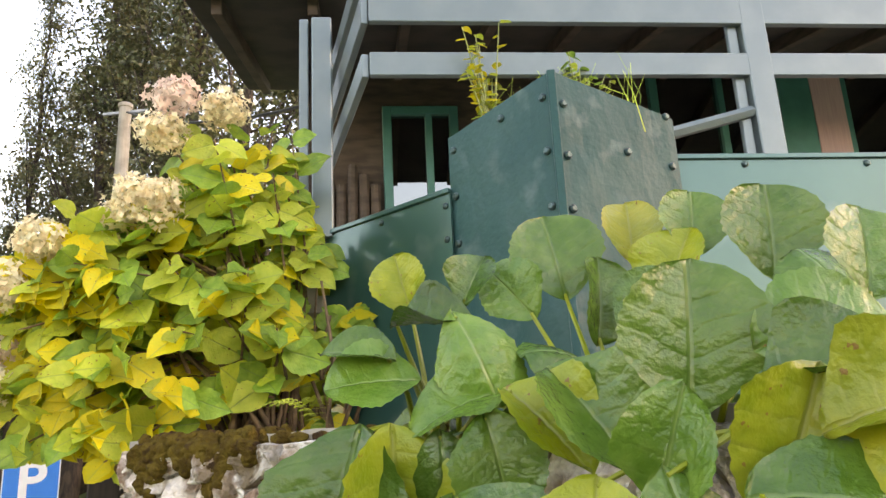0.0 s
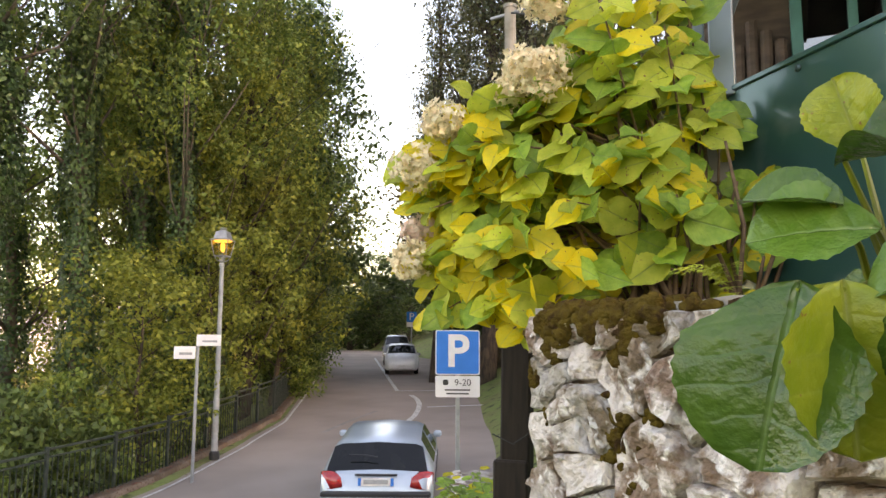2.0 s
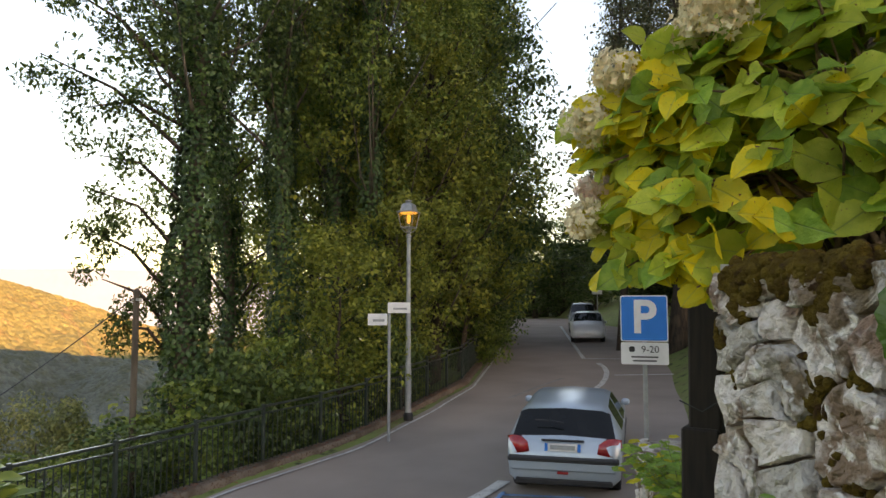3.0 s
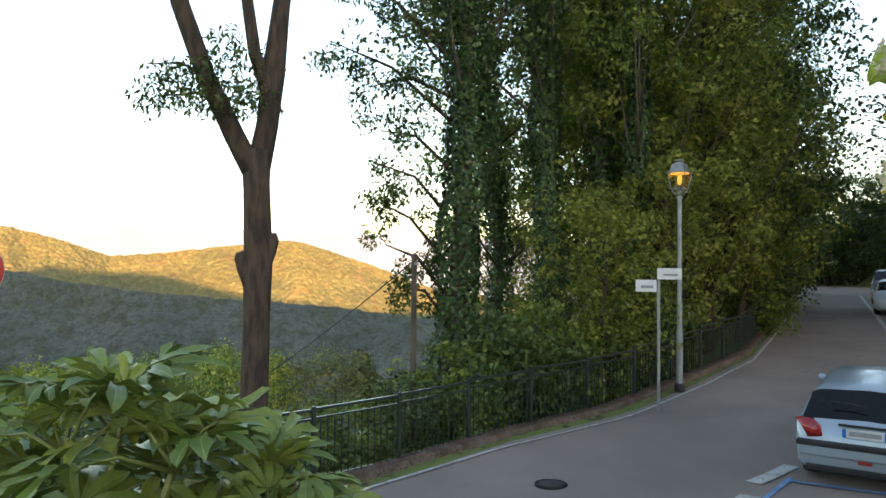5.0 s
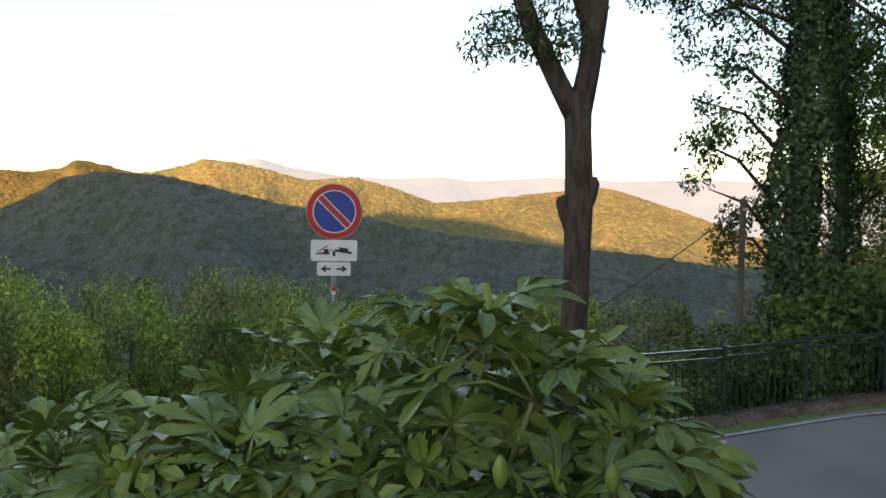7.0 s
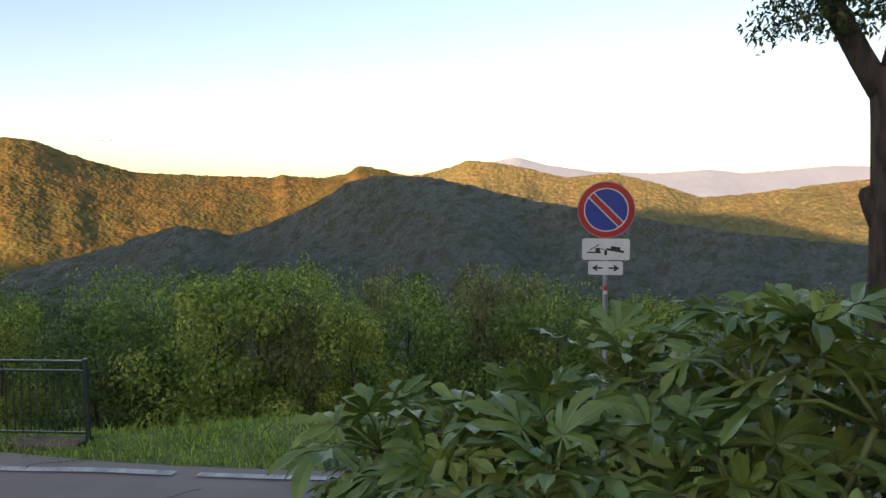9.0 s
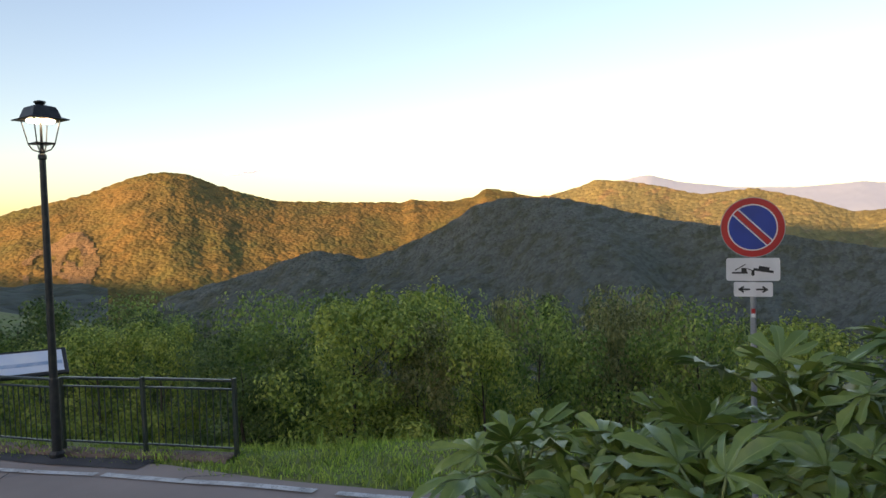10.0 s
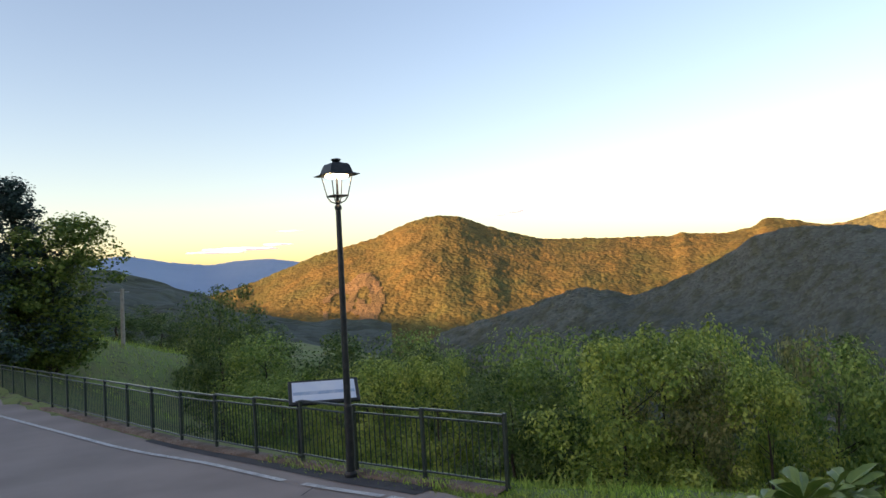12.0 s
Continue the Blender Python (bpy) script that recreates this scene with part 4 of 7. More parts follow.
SILVER = material("silver_blue_paint", (0.42, 0.52, 0.60), 0.30, (0.39, 0.49, 0.57), 2, metal=0.35, coat=0.7)
PALE = material("white_paint", (0.72, 0.73, 0.74), 0.3, (0.66, 0.67, 0.68), 2, coat=0.7)
DARK = material("dark_paint", (0.05, 0.055, 0.06), 0.3, (0.07, 0.075, 0.08), 2, coat=0.7)
for px, py, dx, dy, paint, lab, tall in ((-7.12, 8.40, -0.58, 0.815, SILVER, "silver-blue hatchback parked with its tail to the road bend", 0.89),
                                       (-24.6, 30.2, 0.64, -0.77, PALE, "white car parked facing down the road", 1.0), (-29.5, 35.6, 0.66, -0.75, DARK, "dark tall car parked behind the white one", 1.2)):
    car(pose(px, py, road_z(py) + 0.0, math.degrees(math.atan2(road_z(py + 2 * dy) - road_z(py), 2)), 0, math.degrees(math.atan2(-dx, dy))), paint, lab, tall)
p2 = thing("parking_sign", facing(-27.3, 34.4, road_z(34.4), 0, 0), "small blue parking sign far up the road", "road sign")
part("pole", lathe(bmesh.new(), [(0.03, -0.2), (0.03, 3.1)], at(0, 0.045, 0), 10), M["galvanised"], p2)
plate("blue_field", 0.6, 0.6, M["sign_blue"], p2, 0.0, 2.8)
text_part("letter", "P", 0.6, at(0, -0.004, 2.8) @ TXT, M["sign_white"], p2)
plate("hours_plate", 0.6, 0.28, M["sign_white"], p2, 0.0, 2.34)


# ---- trees ----
def unit(v):
    return v / np.maximum(np.linalg.norm(v, axis=-1, keepdims=True), 1e-9)


def leaf_sheet(name, c, length, width, rng, mat, parent, label="", out=None, droop=0.25, face=None):
    """Many small folded leaves, one four-cornered blade at each centre c, turned to face outwards."""
    n = len(c)
    d = rng.normal(size=(n, 3))
    d[:, 2] -= droop
    if out is not None:
        d += out
    if face is None:
        up = rng.normal(size=(n, 3)) * 0.4 + np.array([0, 0, 0.9])
    else:
        up = unit(face * 0.85 + np.array([0, 0, 0.35]) + rng.normal(size=(n, 3)) * 0.38)
        d = d - up * (d * up).sum(1)[:, None]
    d = unit(d)
    s = unit(np.cross(d, up))
    nn = np.cross(s, d)
    L = (length * rng.uniform(0.7, 1.3, n))[:, None]
    W = (width * rng.uniform(0.7, 1.3, n))[:, None]
    v = np.stack([c - d * L * 0.5, c + s * W * 0.5 + nn * W * 0.16 - d * L * 0.08, c + d * L * 0.5 - nn * L * 0.12, c - s * W * 0.5 + nn * W * 0.16 - d * L * 0.08], 1).reshape(-1, 3)
    f = np.arange(4 * n).reshape(-1, 4)
    return mesh_object(name, v, f, mat, parent, label)


def clumps(centres, radii, per, rng, hollow=0.28):
    """Points thick near the skin of each clump, and the way out from its middle."""
    k = np.repeat(np.arange(len(centres)), per)
    q = unit(rng.normal(size=(len(k), 3)))
    lump = 1 + 0.5 * vnoise(q * 1.6 + centres[k] * 3.1, 8, 2)[:, None]
    p = q * (rng.uniform(0, 1, len(k)) ** hollow)[:, None] * lump
    p[:, 2] *= 0.75
    return centres[k] + p * radii[k][:, None], q


def make_tree(seed, label, height, trunk_r, low, spread, n_clumps, per, leaf_l, mat, bark, clump_r=0.6, ivy=0, shape="round", ivy_r=0.5, shell=0.12):
    """A tree at the origin: tapered trunk with limbs, and a crown of many leaves in uneven clumps."""
    rng = np.random.default_rng(seed)
    t = thing("tree", None, label, "tree")
    top = height * 0.86
    k = 9
    zz = np.linspace(-0.6, top, k)
    bend = np.cumsum(rng.normal(size=(k, 2)) * height * 0.012, axis=0)
    spine = np.column_stack([bend, zz])
    bm = bmesh.new()
    tube(bm, spine, [trunk_r * (1 - 0.82 * max(0, z) / top) * (1.25 if z < 0 else 1) for z in zz], 10)
    h = rng.uniform(low, 1.0, n_clumps)
    if shape == "round":
        env = np.sqrt(np.clip(1 - ((h - (low * 0.45 + 0.5)) / (0.62 - low * 0.35)) ** 2, 0.05, 1))
    elif shape == "cone":
        env = np.clip(1.08 - h, 0.05, 1)
    else:
        env = 0.75 + 0.25 * np.sin(h * 9 + seed)
    a = rng.uniform(0, 2 * math.pi, n_clumps)
    r = spread * env * np.sqrt(rng.uniform(shell, 1, n_clumps)) * (0.8 + 0.35 * np.sin(3 * a + seed))
    axis = np.stack([np.interp(h * height, zz, spine[:, i]) for i in (0, 1)], 1)
    cen = np.column_stack([axis[:, 0] + r * np.cos(a), axis[:, 1] + r * np.sin(a), h * height])
    for i in range(0, n_clumps, 4):
        z0 = max(0.25, cen[i, 2] - 0.35 * r[i] - 0.12 * height)
        root = np.array([np.interp(z0, zz, spine[:, 0]), np.interp(z0, zz, spine[:, 1]), z0])
        mid = root * 0.45 + cen[i] * 0.55 + np.array([0, 0, -0.06 * height * rng.uniform(0, 1)])
        r0 = max(0.012, trunk_r * 0.30 * (1 - 0.7 * z0 / height))
        tube(bm, [root, mid, cen[i]], [r0, r0 * 0.6, r0 * 0.2], 5)
    part("trunk", bm, bark, t, smooth=True)
    cr = clump_r * rng.uniform(0.6, 1.4, n_clumps)
    c, face = clumps(cen, cr, per, rng)
    leaf_sheet("crown", c, leaf_l, leaf_l * 0.62, rng, mat, t, face=face)
    if ivy:
        z = rng.uniform(0, top * 0.92, ivy)
        a = rng.uniform(0, 2 * math.pi, ivy)
        lump = vnoise(np.column_stack([np.cos(a) * 1.2, np.sin(a) * 1.2, z * 0.9]), seed, 2)
        rr = trunk_r + ivy_r * (0.45 + 1.2 * lump) * rng.uniform(0.25, 1.0, ivy) ** 0.5
        ax = np.stack([np.interp(z, zz, spine[:, i]) for i in (0, 1)], 1)
        c = np.column_stack([ax[:, 0] + rr * np.cos(a), ax[:, 1] + rr * np.sin(a), z])
        leaf_sheet("ivy", c, 0.12, 0.10, rng, M["leaf_ivy"], t, "dark green ivy climbing the trunk", np.column_stack([0 * a, 0 * a, 0 * a - 0.8]), 0.25, np.column_stack([np.cos(a), np.sin(a), 0.15 + 0 * a]))
    return t


def polar(azimuth, r):
    a = radians(azimuth)
    return -math.sin(a) * r, math.cos(a) * r


def planted(model, azimuth, r, scale=(1, 1), turn=0.0, sink=0.1, z=None):
    x, y = polar(azimuth, r)
    z = gz(x, y) - sink if z is None else z
    return pose(x, y, z, 0, 0, turn) @ Matrix.Diagonal((scale[0], scale[0], scale[1], 1))


def plant(model, spots):
    """Puts the model at the first spot and copies at the others."""
    for i, s in enumerate(spots):
        m = planted(model, *s)
        if i == 0:
            model.matrix_basis = m
        else:
            c = copy_thing(model, Matrix())
            c.matrix_basis = m


# the woods beyond the railing
plant(make_tree(1, "tall tree clad in dark ivy", 19, 0.32, 0.55, 4.2, 105, 90, 0.155, M["leaf_dark"], M["bark_grey"], 0.75, 15000, "column", 0.62),
      [(70.0, 18.2, (1, 1), 20), (62.4, 20.5, (0.8, 1.05), 130)])
plant(make_tree(2, "slender ivy-clad tree at the wood's edge", 20, 0.22, 0.45, 3.6, 105, 90, 0.15, M["leaf_wood"], M["bark_grey"], 0.75, 8000, "column", 0.36),
      [(59.0, 22.5, (1, 1), 40), (55.3, 20.5, (0.9, 1.0), 200), (65.3, 24, (1, 1), 300)])
plant(make_tree(3, "tall broadleaf tree with green and gold leaves", 18, 0.24, 0.18, 3.6, 185, 105, 0.15, M["leaf_wood"], M["bark"], 0.76, 0, "column"),
      [(57.0, 25, (1, 1), 10), (51.8, 25.5, (1, 0.95), 160), (62.5, 29, (1.1, 1), 250), (49.6, 35, (1.1, 0.95), 60), (66.5, 31, (0.9, 0.8), 111), (47.3, 35, (0.75, 1.05), 205)])
plant(make_tree(4, "broadleaf tree turning golden", 16, 0.2, 0.22, 3.4, 180, 105, 0.15, M["leaf_gold"], M["bark"], 0.72, 0, "column"),
      [(53.8, 22.5, (1, 1.15), 75), (59.8, 27, (1, 1.05), 15), (50.8, 31, (1.1, 1.0), 220)])
plant(make_tree(5, "dense dark tree shading the road", 14, 0.22, 0.12, 3.6, 170, 50, 0.25, M["leaf_dark"], M["bark"], 0.95, 0, "round"),
      [(48.8, 42, (1.1, 1.0), 0), (47.8, 52, (1.2, 0.95), 90), (46.2, 70, (1.3, 0.75), 45), (43.5, 74, (1.3, 0.70), 200), (41.0, 73, (1.3, 0.68), 310), (38.6, 68, (1.1, 0.62), 20), (36.0, 64, (1.0, 0.68), 170), (33.6, 46, (1.0, 0.72), 260), (31.2, 36, (0.9, 0.75), 130), (29, 30, (0.9, 0.7), 77), (52.2, 40, (1.2, 1.1), 33), (56, 36, (1.2, 1.1), 303), (47.4, 38, (1.15, 1.35), 12), (46.4, 57, (1.3, 1.35), 99), (50.2, 31, (1.1, 1.3), 340), (32.6, 37, (1.5, 0.85), 140), (34.4, 49, (1.4, 0.70), 230)])
# overhanging branch with pale leaves by the bend
plant(make_tree(6, "small tree with pale yellow-green leaves", 7.5, 0.10, 0.25, 2.6, 90, 55, 0.17, M["leaf_gold"], M["bark"], 0.6, 0, "round"),
      [(48.9, 25.5, (1, 1), 0), (52.6, 19.6, (0.8, 0.75), 100), (57.5, 18.3, (0.8, 0.7), 210)])
# conifers behind the house
plant(make_tree(7, "tall airy conifer behind the house", 24, 0.30, 0.25, 4.6, 210, 50, 0.18, M["leaf_pine"], M["bark"], 0.85, 0, "cone"),
      [(24.5, 24, (1.05, 1), 0), (31.5, 31, (0.9, 0.92), 140), (16.5, 27, (1.1, 1), 250), (8, 29, (1.1, 1), 20), (-2, 30, (1.2, 1), 90), (34.6, 38, (0.9, 0.85), 200), (36.2, 52, (0.9, 0.85), 40), (28.5, 26, (0.9, 0.9), 310), (20.5, 21, (1.1, 0.9), 33), (32.5, 28, (1.1, 0.95), 190), (12.5, 23, (1.1, 0.9), 270), (27, 33, (1.3, 1.1), 66), (36.6, 31, (0.6, 0.95), 145)])
# bushes under the wood's edge
bush = make_tree(8, "leafy undergrowth shrub behind the railing", 3.0, 0.05, 0.02, 1.5, 85, 32, 0.155, M["leaf_wood"], M["bark"], 0.42, 0, "round")
bush_dark = make_tree(9, "dark ivy-grown shrub behind the railing", 2.8, 0.05, 0.02, 1.4, 80, 32, 0.155, M["leaf_dark"], M["bark"], 0.42, 0, "round")
rng = np.random.default_rng(21)
spots_a, spots_b = [], []
fence = along(RAIL_B, 1.25)
for i, (x, y) in enumerate(fence):
    if i > 26:
        break
    d = 1.3 + rng.uniform(0, 1.1)
    x2, y2 = x - 0.86 * d, y + (-0.45 if y < 16 else 0.6) * d
    sp = (math.degrees(math.atan2(-x2, y2)), math.hypot(x2, y2), (rng.uniform(0.7, 1.1), rng.uniform(0.55, 1.15) * (0.55 if y < 5.5 else 1.0)), rng.uniform(0, 360))
    (spots_a if i % 2 else spots_b).append(sp)
for azm, r_, s_ in ((73.5, 20, 0.9), (77, 19, 0.7), (80, 18, 0.7), (84, 17, 0.75), (88, 16, 0.8), (92, 17, 0.9), (96, 19, 1.0), (75, 24, 1.3), (71.5, 16.6, 0.8), (82, 22, 0.9)):
    (spots_a if azm % 2 else spots_b).append((azm, r_, (s_, s_), azm * 7))
for k, azm in enumerate((36.5, 38, 39.5, 41, 42.5, 44, 45.5, 47, 48.5)):
    spots_b.append((azm, 79 + 3 * (k % 2), (2.3, 1.9), azm * 31))
for k, azm in enumerate((12.5, 15, 17.5, 20, 22.5, 25, 27.5)):
    spots_b.append((azm, 31 + 3 * (k % 2), (2.1, 1.8), azm * 17))
plant(bush, spots_a)
plant(bush_dark, spots_b)

# the belt of trees on the slope below the road
belt = [make_tree(30 + i, lab, 8.0, 0.14, 0.03, 3.0, 58, 200, 0.18, M[mt], M["bark"], 1.0, 0, "round", shell=0.72) for i, (mt, lab) in enumerate((("leaf_belt", "bright green bushy tree on the slope"), ("leaf_belt_deep", "leafy green tree below the railing"), ("leaf_belt_olive", "olive-brown bushy tree on the slope"), ("leaf_belt_dark", "dark green tree on the slope")))]
rows = [[], [], [], []]
TOPS = ([95, 101, 106, 112, 117, 121, 125, 130, 134, 140, 148, 156, 163, 170], [-6.6, -6.2, -6.4, -5.1, -5.5, -6.2, -5.3, -6.4, -6.0, -5.9, -4.7, -4.6, -3.9, -4.5])


def belt_spot(azm, r, kind, wide, lift=0.0, turn=0.0):
    x, y = polar(azm, r)
    g = gz(x, y) - 0.2
    top = 3.3 + r * math.tan(radians(float(np.interp(azm, *TOPS)) + lift))
    rows[kind].append((azm, r, (wide, max(0.25, (top - g) / 8.3)), turn))


for azm, r, kind, wide, lift in ((99, 22, 0, 0.75, -0.6), (102, 27, 0, 0.85, 0.0), (106, 24, 1, 0.8, -0.3), (109, 29, 2, 0.8, 0.3), (112, 26, 2, 0.75, 0.1), (115.5, 28, 3, 0.7, 0.2), (118.5, 22, 1, 0.75, 0.0), (121.5, 19.5, 0, 0.6, -0.6), (124.5, 24, 1, 0.8, 0.1), (127.5, 20, 2, 0.62, -1.0), (130, 21, 0, 0.75, 0.2), (133.5, 19, 0, 0.72, 0.0),
                                (137, 23, 1, 0.75, 0.1), (141, 20, 3, 0.6, -1.3), (140.5, 26, 1, 0.8, 0.4), (145, 30, 3, 0.9, 0.0), (148.5, 33, 1, 0.95, 0.3), (152, 30, 3, 0.9, 0.0), (155.5, 34, 3, 1.0, 0.2), (159, 32, 1, 0.8, -0.4), (150, 23, 0, 0.6, -2.6), (146, 22, 0, 0.55, -2.4), (154, 25, 0, 0.55, -2.6), (158, 27, 1, 0.6, -1.9),
                                (162.8, 36, 3, 0.80, 2.6), (160.5, 60, 3, 0.9, 1.4), (161, 46, 3, 1.1, 0.8), (170, 60, 3, 1.2, 2.6), (173, 66, 3, 1.2, 3.0), (167, 70, 3, 1.2, 2.2), (105, 40, 3, 1.1, 0.4), (119, 42, 2, 1.1, 0.4), (133, 40, 3, 1.1, 0.5), (126, 33, 0, 0.9, 0.2), (112, 36, 1, 1.0, 0.0), (92, 24, 1, 0.8, 0.3), (86, 26, 0, 0.9, 0.0), (79, 28, 2, 0.9, 0.6)):
    belt_spot(azm, r, kind, wide * 0.88, lift + 1.0 * math.sin(azm * 1.9), azm * 13.7)
for model, spots in zip(belt, rows):
    plant(model, spots)
# drooping tree and a blue conifer at the meadow's edge
plant(make_tree(50, "drooping green tree at the end of the railing", 9.5, 0.16, 0.05, 2.6, 190, 70, 0.22, M["leaf_wood"], M["bark_grey"], 0.7, 0, "round"), [(173.4, 41, (1.1, 0.82), 0)])
plant(make_tree(51, "dark blue-green conifer beside the meadow", 12, 0.18, 0.02, 3.4, 200, 70, 0.20, leaf("leaf_spruce", (0.035, 0.075, 0.060), (0.055, 0.095, 0.080), 0.1), M["bark"], 0.7, 0, "cone"), [(176.4, 42, (1.1, 0.72), 0), (178.5, 40, (1.0, 0.7), 80)])

# the forked ash by the railing
ash = thing("ash_tree", at(0, -0.09, 0), "dark forked tree trunk with sparse leaf sprays", "tree")
g0 = gz(-10.35, 1.15)
bm = bmesh.new()
tube(bm, [(-10.35, 1.12, g0 - 0.3), (-10.37, 1.13, 1.2), (-10.38, 1.15, 2.6), (-10.37, 1.16, 3.5), (-10.35, 1.12, 4.4), (-10.34, 1.10, 4.95)], [0.24, 0.19, 0.185, 0.20, 0.185, 0.20], 14)
tube(bm, [(-10.35, 1.12, 4.55), (-10.30, 0.82, 5.1), (-10.22, 0.42, 5.9), (-10.12, 0.08, 6.8), (-10.0, -0.25, 8.2), (-9.9, -0.5, 9.5)], [0.16, 0.145, 0.13, 0.12, 0.10, 0.07], 12)
tube(bm, [(-10.34, 1.12, 4.6), (-10.36, 1.25, 5.3), (-10.36, 1.32, 6.0), (-10.40, 1.42, 7.0), (-10.5, 1.6, 8.4), (-10.5, 1.7, 9.6)], [0.17, 0.155, 0.165, 0.125, 0.10, 0.07], 12)
tube(bm, [(-10.36, 1.28, 5.75), (-10.33, 1.06, 6.3), (-10.30, 0.92, 7.2), (-10.3, 0.85, 9)], [0.12, 0.09, 0.08, 0.06], 10)
tube(bm, [(-10.37, 1.10, 2.95), (-10.36, 0.99, 3.30), (-10.34, 0.93, 3.47), (-10.33, 0.905, 3.53)], [0.10, 0.115, 0.10, 0.055], 10)
tube(bm, [(-10.36, 1.20, 3.2), (-10.34, 1.29, 3.55), (-10.33, 1.345, 3.72), (-10.33, 1.35, 3.80)], [0.09, 0.11, 0.09, 0.05], 10)
tube(bm, [(-10.22, 0.52, 5.85), (-10.1, 0.1, 6.0), (-10.1, -0.3, 5.95)], [0.03, 0.018, 0.008], 6)
tube(bm, [(-10.26, 0.65, 5.5), (-10.0, 0.3, 5.6), (-9.9, -0.1, 5.5)], [0.03, 0.018, 0.008], 6)
part("trunk", bm, M["bark"], ash, "rough brown bark with two cut knots", smooth=True)
rng = np.random.default_rng(9)
cen = np.array([(-10.1, 0.35, 5.95), (-10.1, 0.05, 5.80), (-10.0, -0.25, 5.75), (-10.2, 0.2, 5.5), (-10.0, 0.55, 5.55), (-10.3, 0.75, 5.7), (-10.2, 0.45, 6.3), (-10.5, 0.95, 6.1), (-10.4, 0.9, 5.6), (-10.2, -0.4, 5.5), (-9.9, 0.0, 5.5),
                (-10.2, 0.3, 7.5), (-9.6, -0.8, 7.6), (-9.2, -1.6, 7.9), (-10, -1.9, 7.7), (-10.5, 0.7, 7.4), (-10.4, 1.2, 7.6), (-9.8, 2.0, 7.8), (-10.6, 2.4, 7.5), (-9.6, 0.2, 7.9), (-10.4, -1.0, 8.3), (-9.0, -2.6, 7.6), (-10.1, 1.6, 8.4)])
cen[:11] += np.array([0, 0.20, 0.02])
c, _ = clumps(cen, np.full(len(cen), 0.38), 125, rng, 0.45)
leaf_sheet("crown", c, 0.115, 0.04, rng, M["leaf_ash"], ash, "", None, 0.5)

# sprays that reach out of the ivy tree towards the valley
spray = thing("leaning_branch", None, "leafy branch reaching out of the ivy-clad tree", "branch")
bx, by = polar(70.0, 18.0)
ends = []
for z0, z1, a1, r1 in ((7.0, 8.6, 79.5, 17), (7.6, 7.6, 76.5, 17.2), (5.8, 6.6, 75.5, 17.3), (4.6, 5.8, 75.6, 17.2), (3.4, 5.0, 76.2, 17.3), (2.6, 3.9, 75.0, 17.4), (8.5, 10.2, 78.5, 17), (2.0, 2.9, 73.8, 17.4)):
    ex, ey = polar(a1, r1)
    p0, p2 = Vector((bx, by, z0)), Vector((ex, ey, z1))
    p1 = p0.lerp(p2, 0.5) + Vector((0, 0, 0.35))
    part("limb", tube(bmesh.new(), [p0, p1, p2], [0.06, 0.04, 0.012], 6), M["bark"], spray)
    for f in (0.4, 0.6, 0.75, 0.9, 1.0):
        ends.append(p0.lerp(p2, f) + Vector((rng.normal() * 0.2, rng.normal() * 0.3, 0.25 - 0.4 * f + rng.normal() * 0.25)))
ends = np.array([tuple(e) for e in ends])
leaf_sheet("foliage", clumps(ends, np.full(len(ends), 0.45), 115, rng, 0.45)[0], 0.14, 0.065, rng, M["leaf_dark"], spray, "", None, 0.4)


# ---- grass ----
def grass_patch(name, n, test, hmin, hmax, rng, label, area):
    p = np.column_stack([rng.uniform(area[0], area[1], n), rng.uniform(area[2], area[3], n)])
    p = p[test(p)]
    z = ground_height(p)
    h = rng.uniform(hmin, hmax, len(p)) * (0.6 + 0.8 * (vnoise(np.column_stack([p * 1.3, z * 0]), 6) + 0.4).clip(0, 1))
    a = rng.uniform(0, 2 * math.pi, len(p))
    lean = rng.normal(size=(len(p), 2)) * 0.35
    base = np.column_stack([p, z - 0.02])
    s = np.column_stack([np.cos(a), np.sin(a), 0 * a]) * 0.012
    mid = base + np.column_stack([lean * h[:, None] * 0.3, h * 0.6])
    tip = base + np.column_stack([lean * h[:, None] * 0.9, h])
    v = np.stack([base - s, base + s, mid + s * 0.7, tip, mid - s * 0.7], 1).reshape(-1, 3)
    f = np.arange(len(p) * 5).reshape(-1, 5)
    return tagged(mesh_object(name, v, f, M["grass"]), label, "grass", kind="stuff")


rng = np.random.default_rng(77)
grass_patch("meadow_grass", 52000, lambda p: (side(p, EDGE_OUT) > 0.05) & (side(p, EDGE_OUT) < 6.5), 0.05, 0.13, rng, "green verge grass beside the road", (-15, -6.2, -11.5, 1.5))
grass_patch("tall_grass", 7000, lambda p: (side(p, EDGE_OUT) > 1.3) & (side(p, EDGE_OUT) < 4.0) & (ground_height(p) < road_z(p[:, 1]) - 0.02), 0.16, 0.40, rng, "long seeding grass at the slope's brink", (-15, -6.2, -11.5, 1.5))
grass_patch("far_meadow", 16000, lambda p: side(p, EDGE_OUT) > 1.5, 0.12, 0.40, rng, "rough meadow grass on the bank", (-22, 0, -75, -38))
grass_patch("weeds", 3500, lambda p: (side(p, EDGE_OUT) > -0.15) & (side(p, EDGE_OUT) < 0.7), 0.04, 0.16, rng, "weeds growing along the railing foot", (-7.4, -5.0, -14, -8.0))


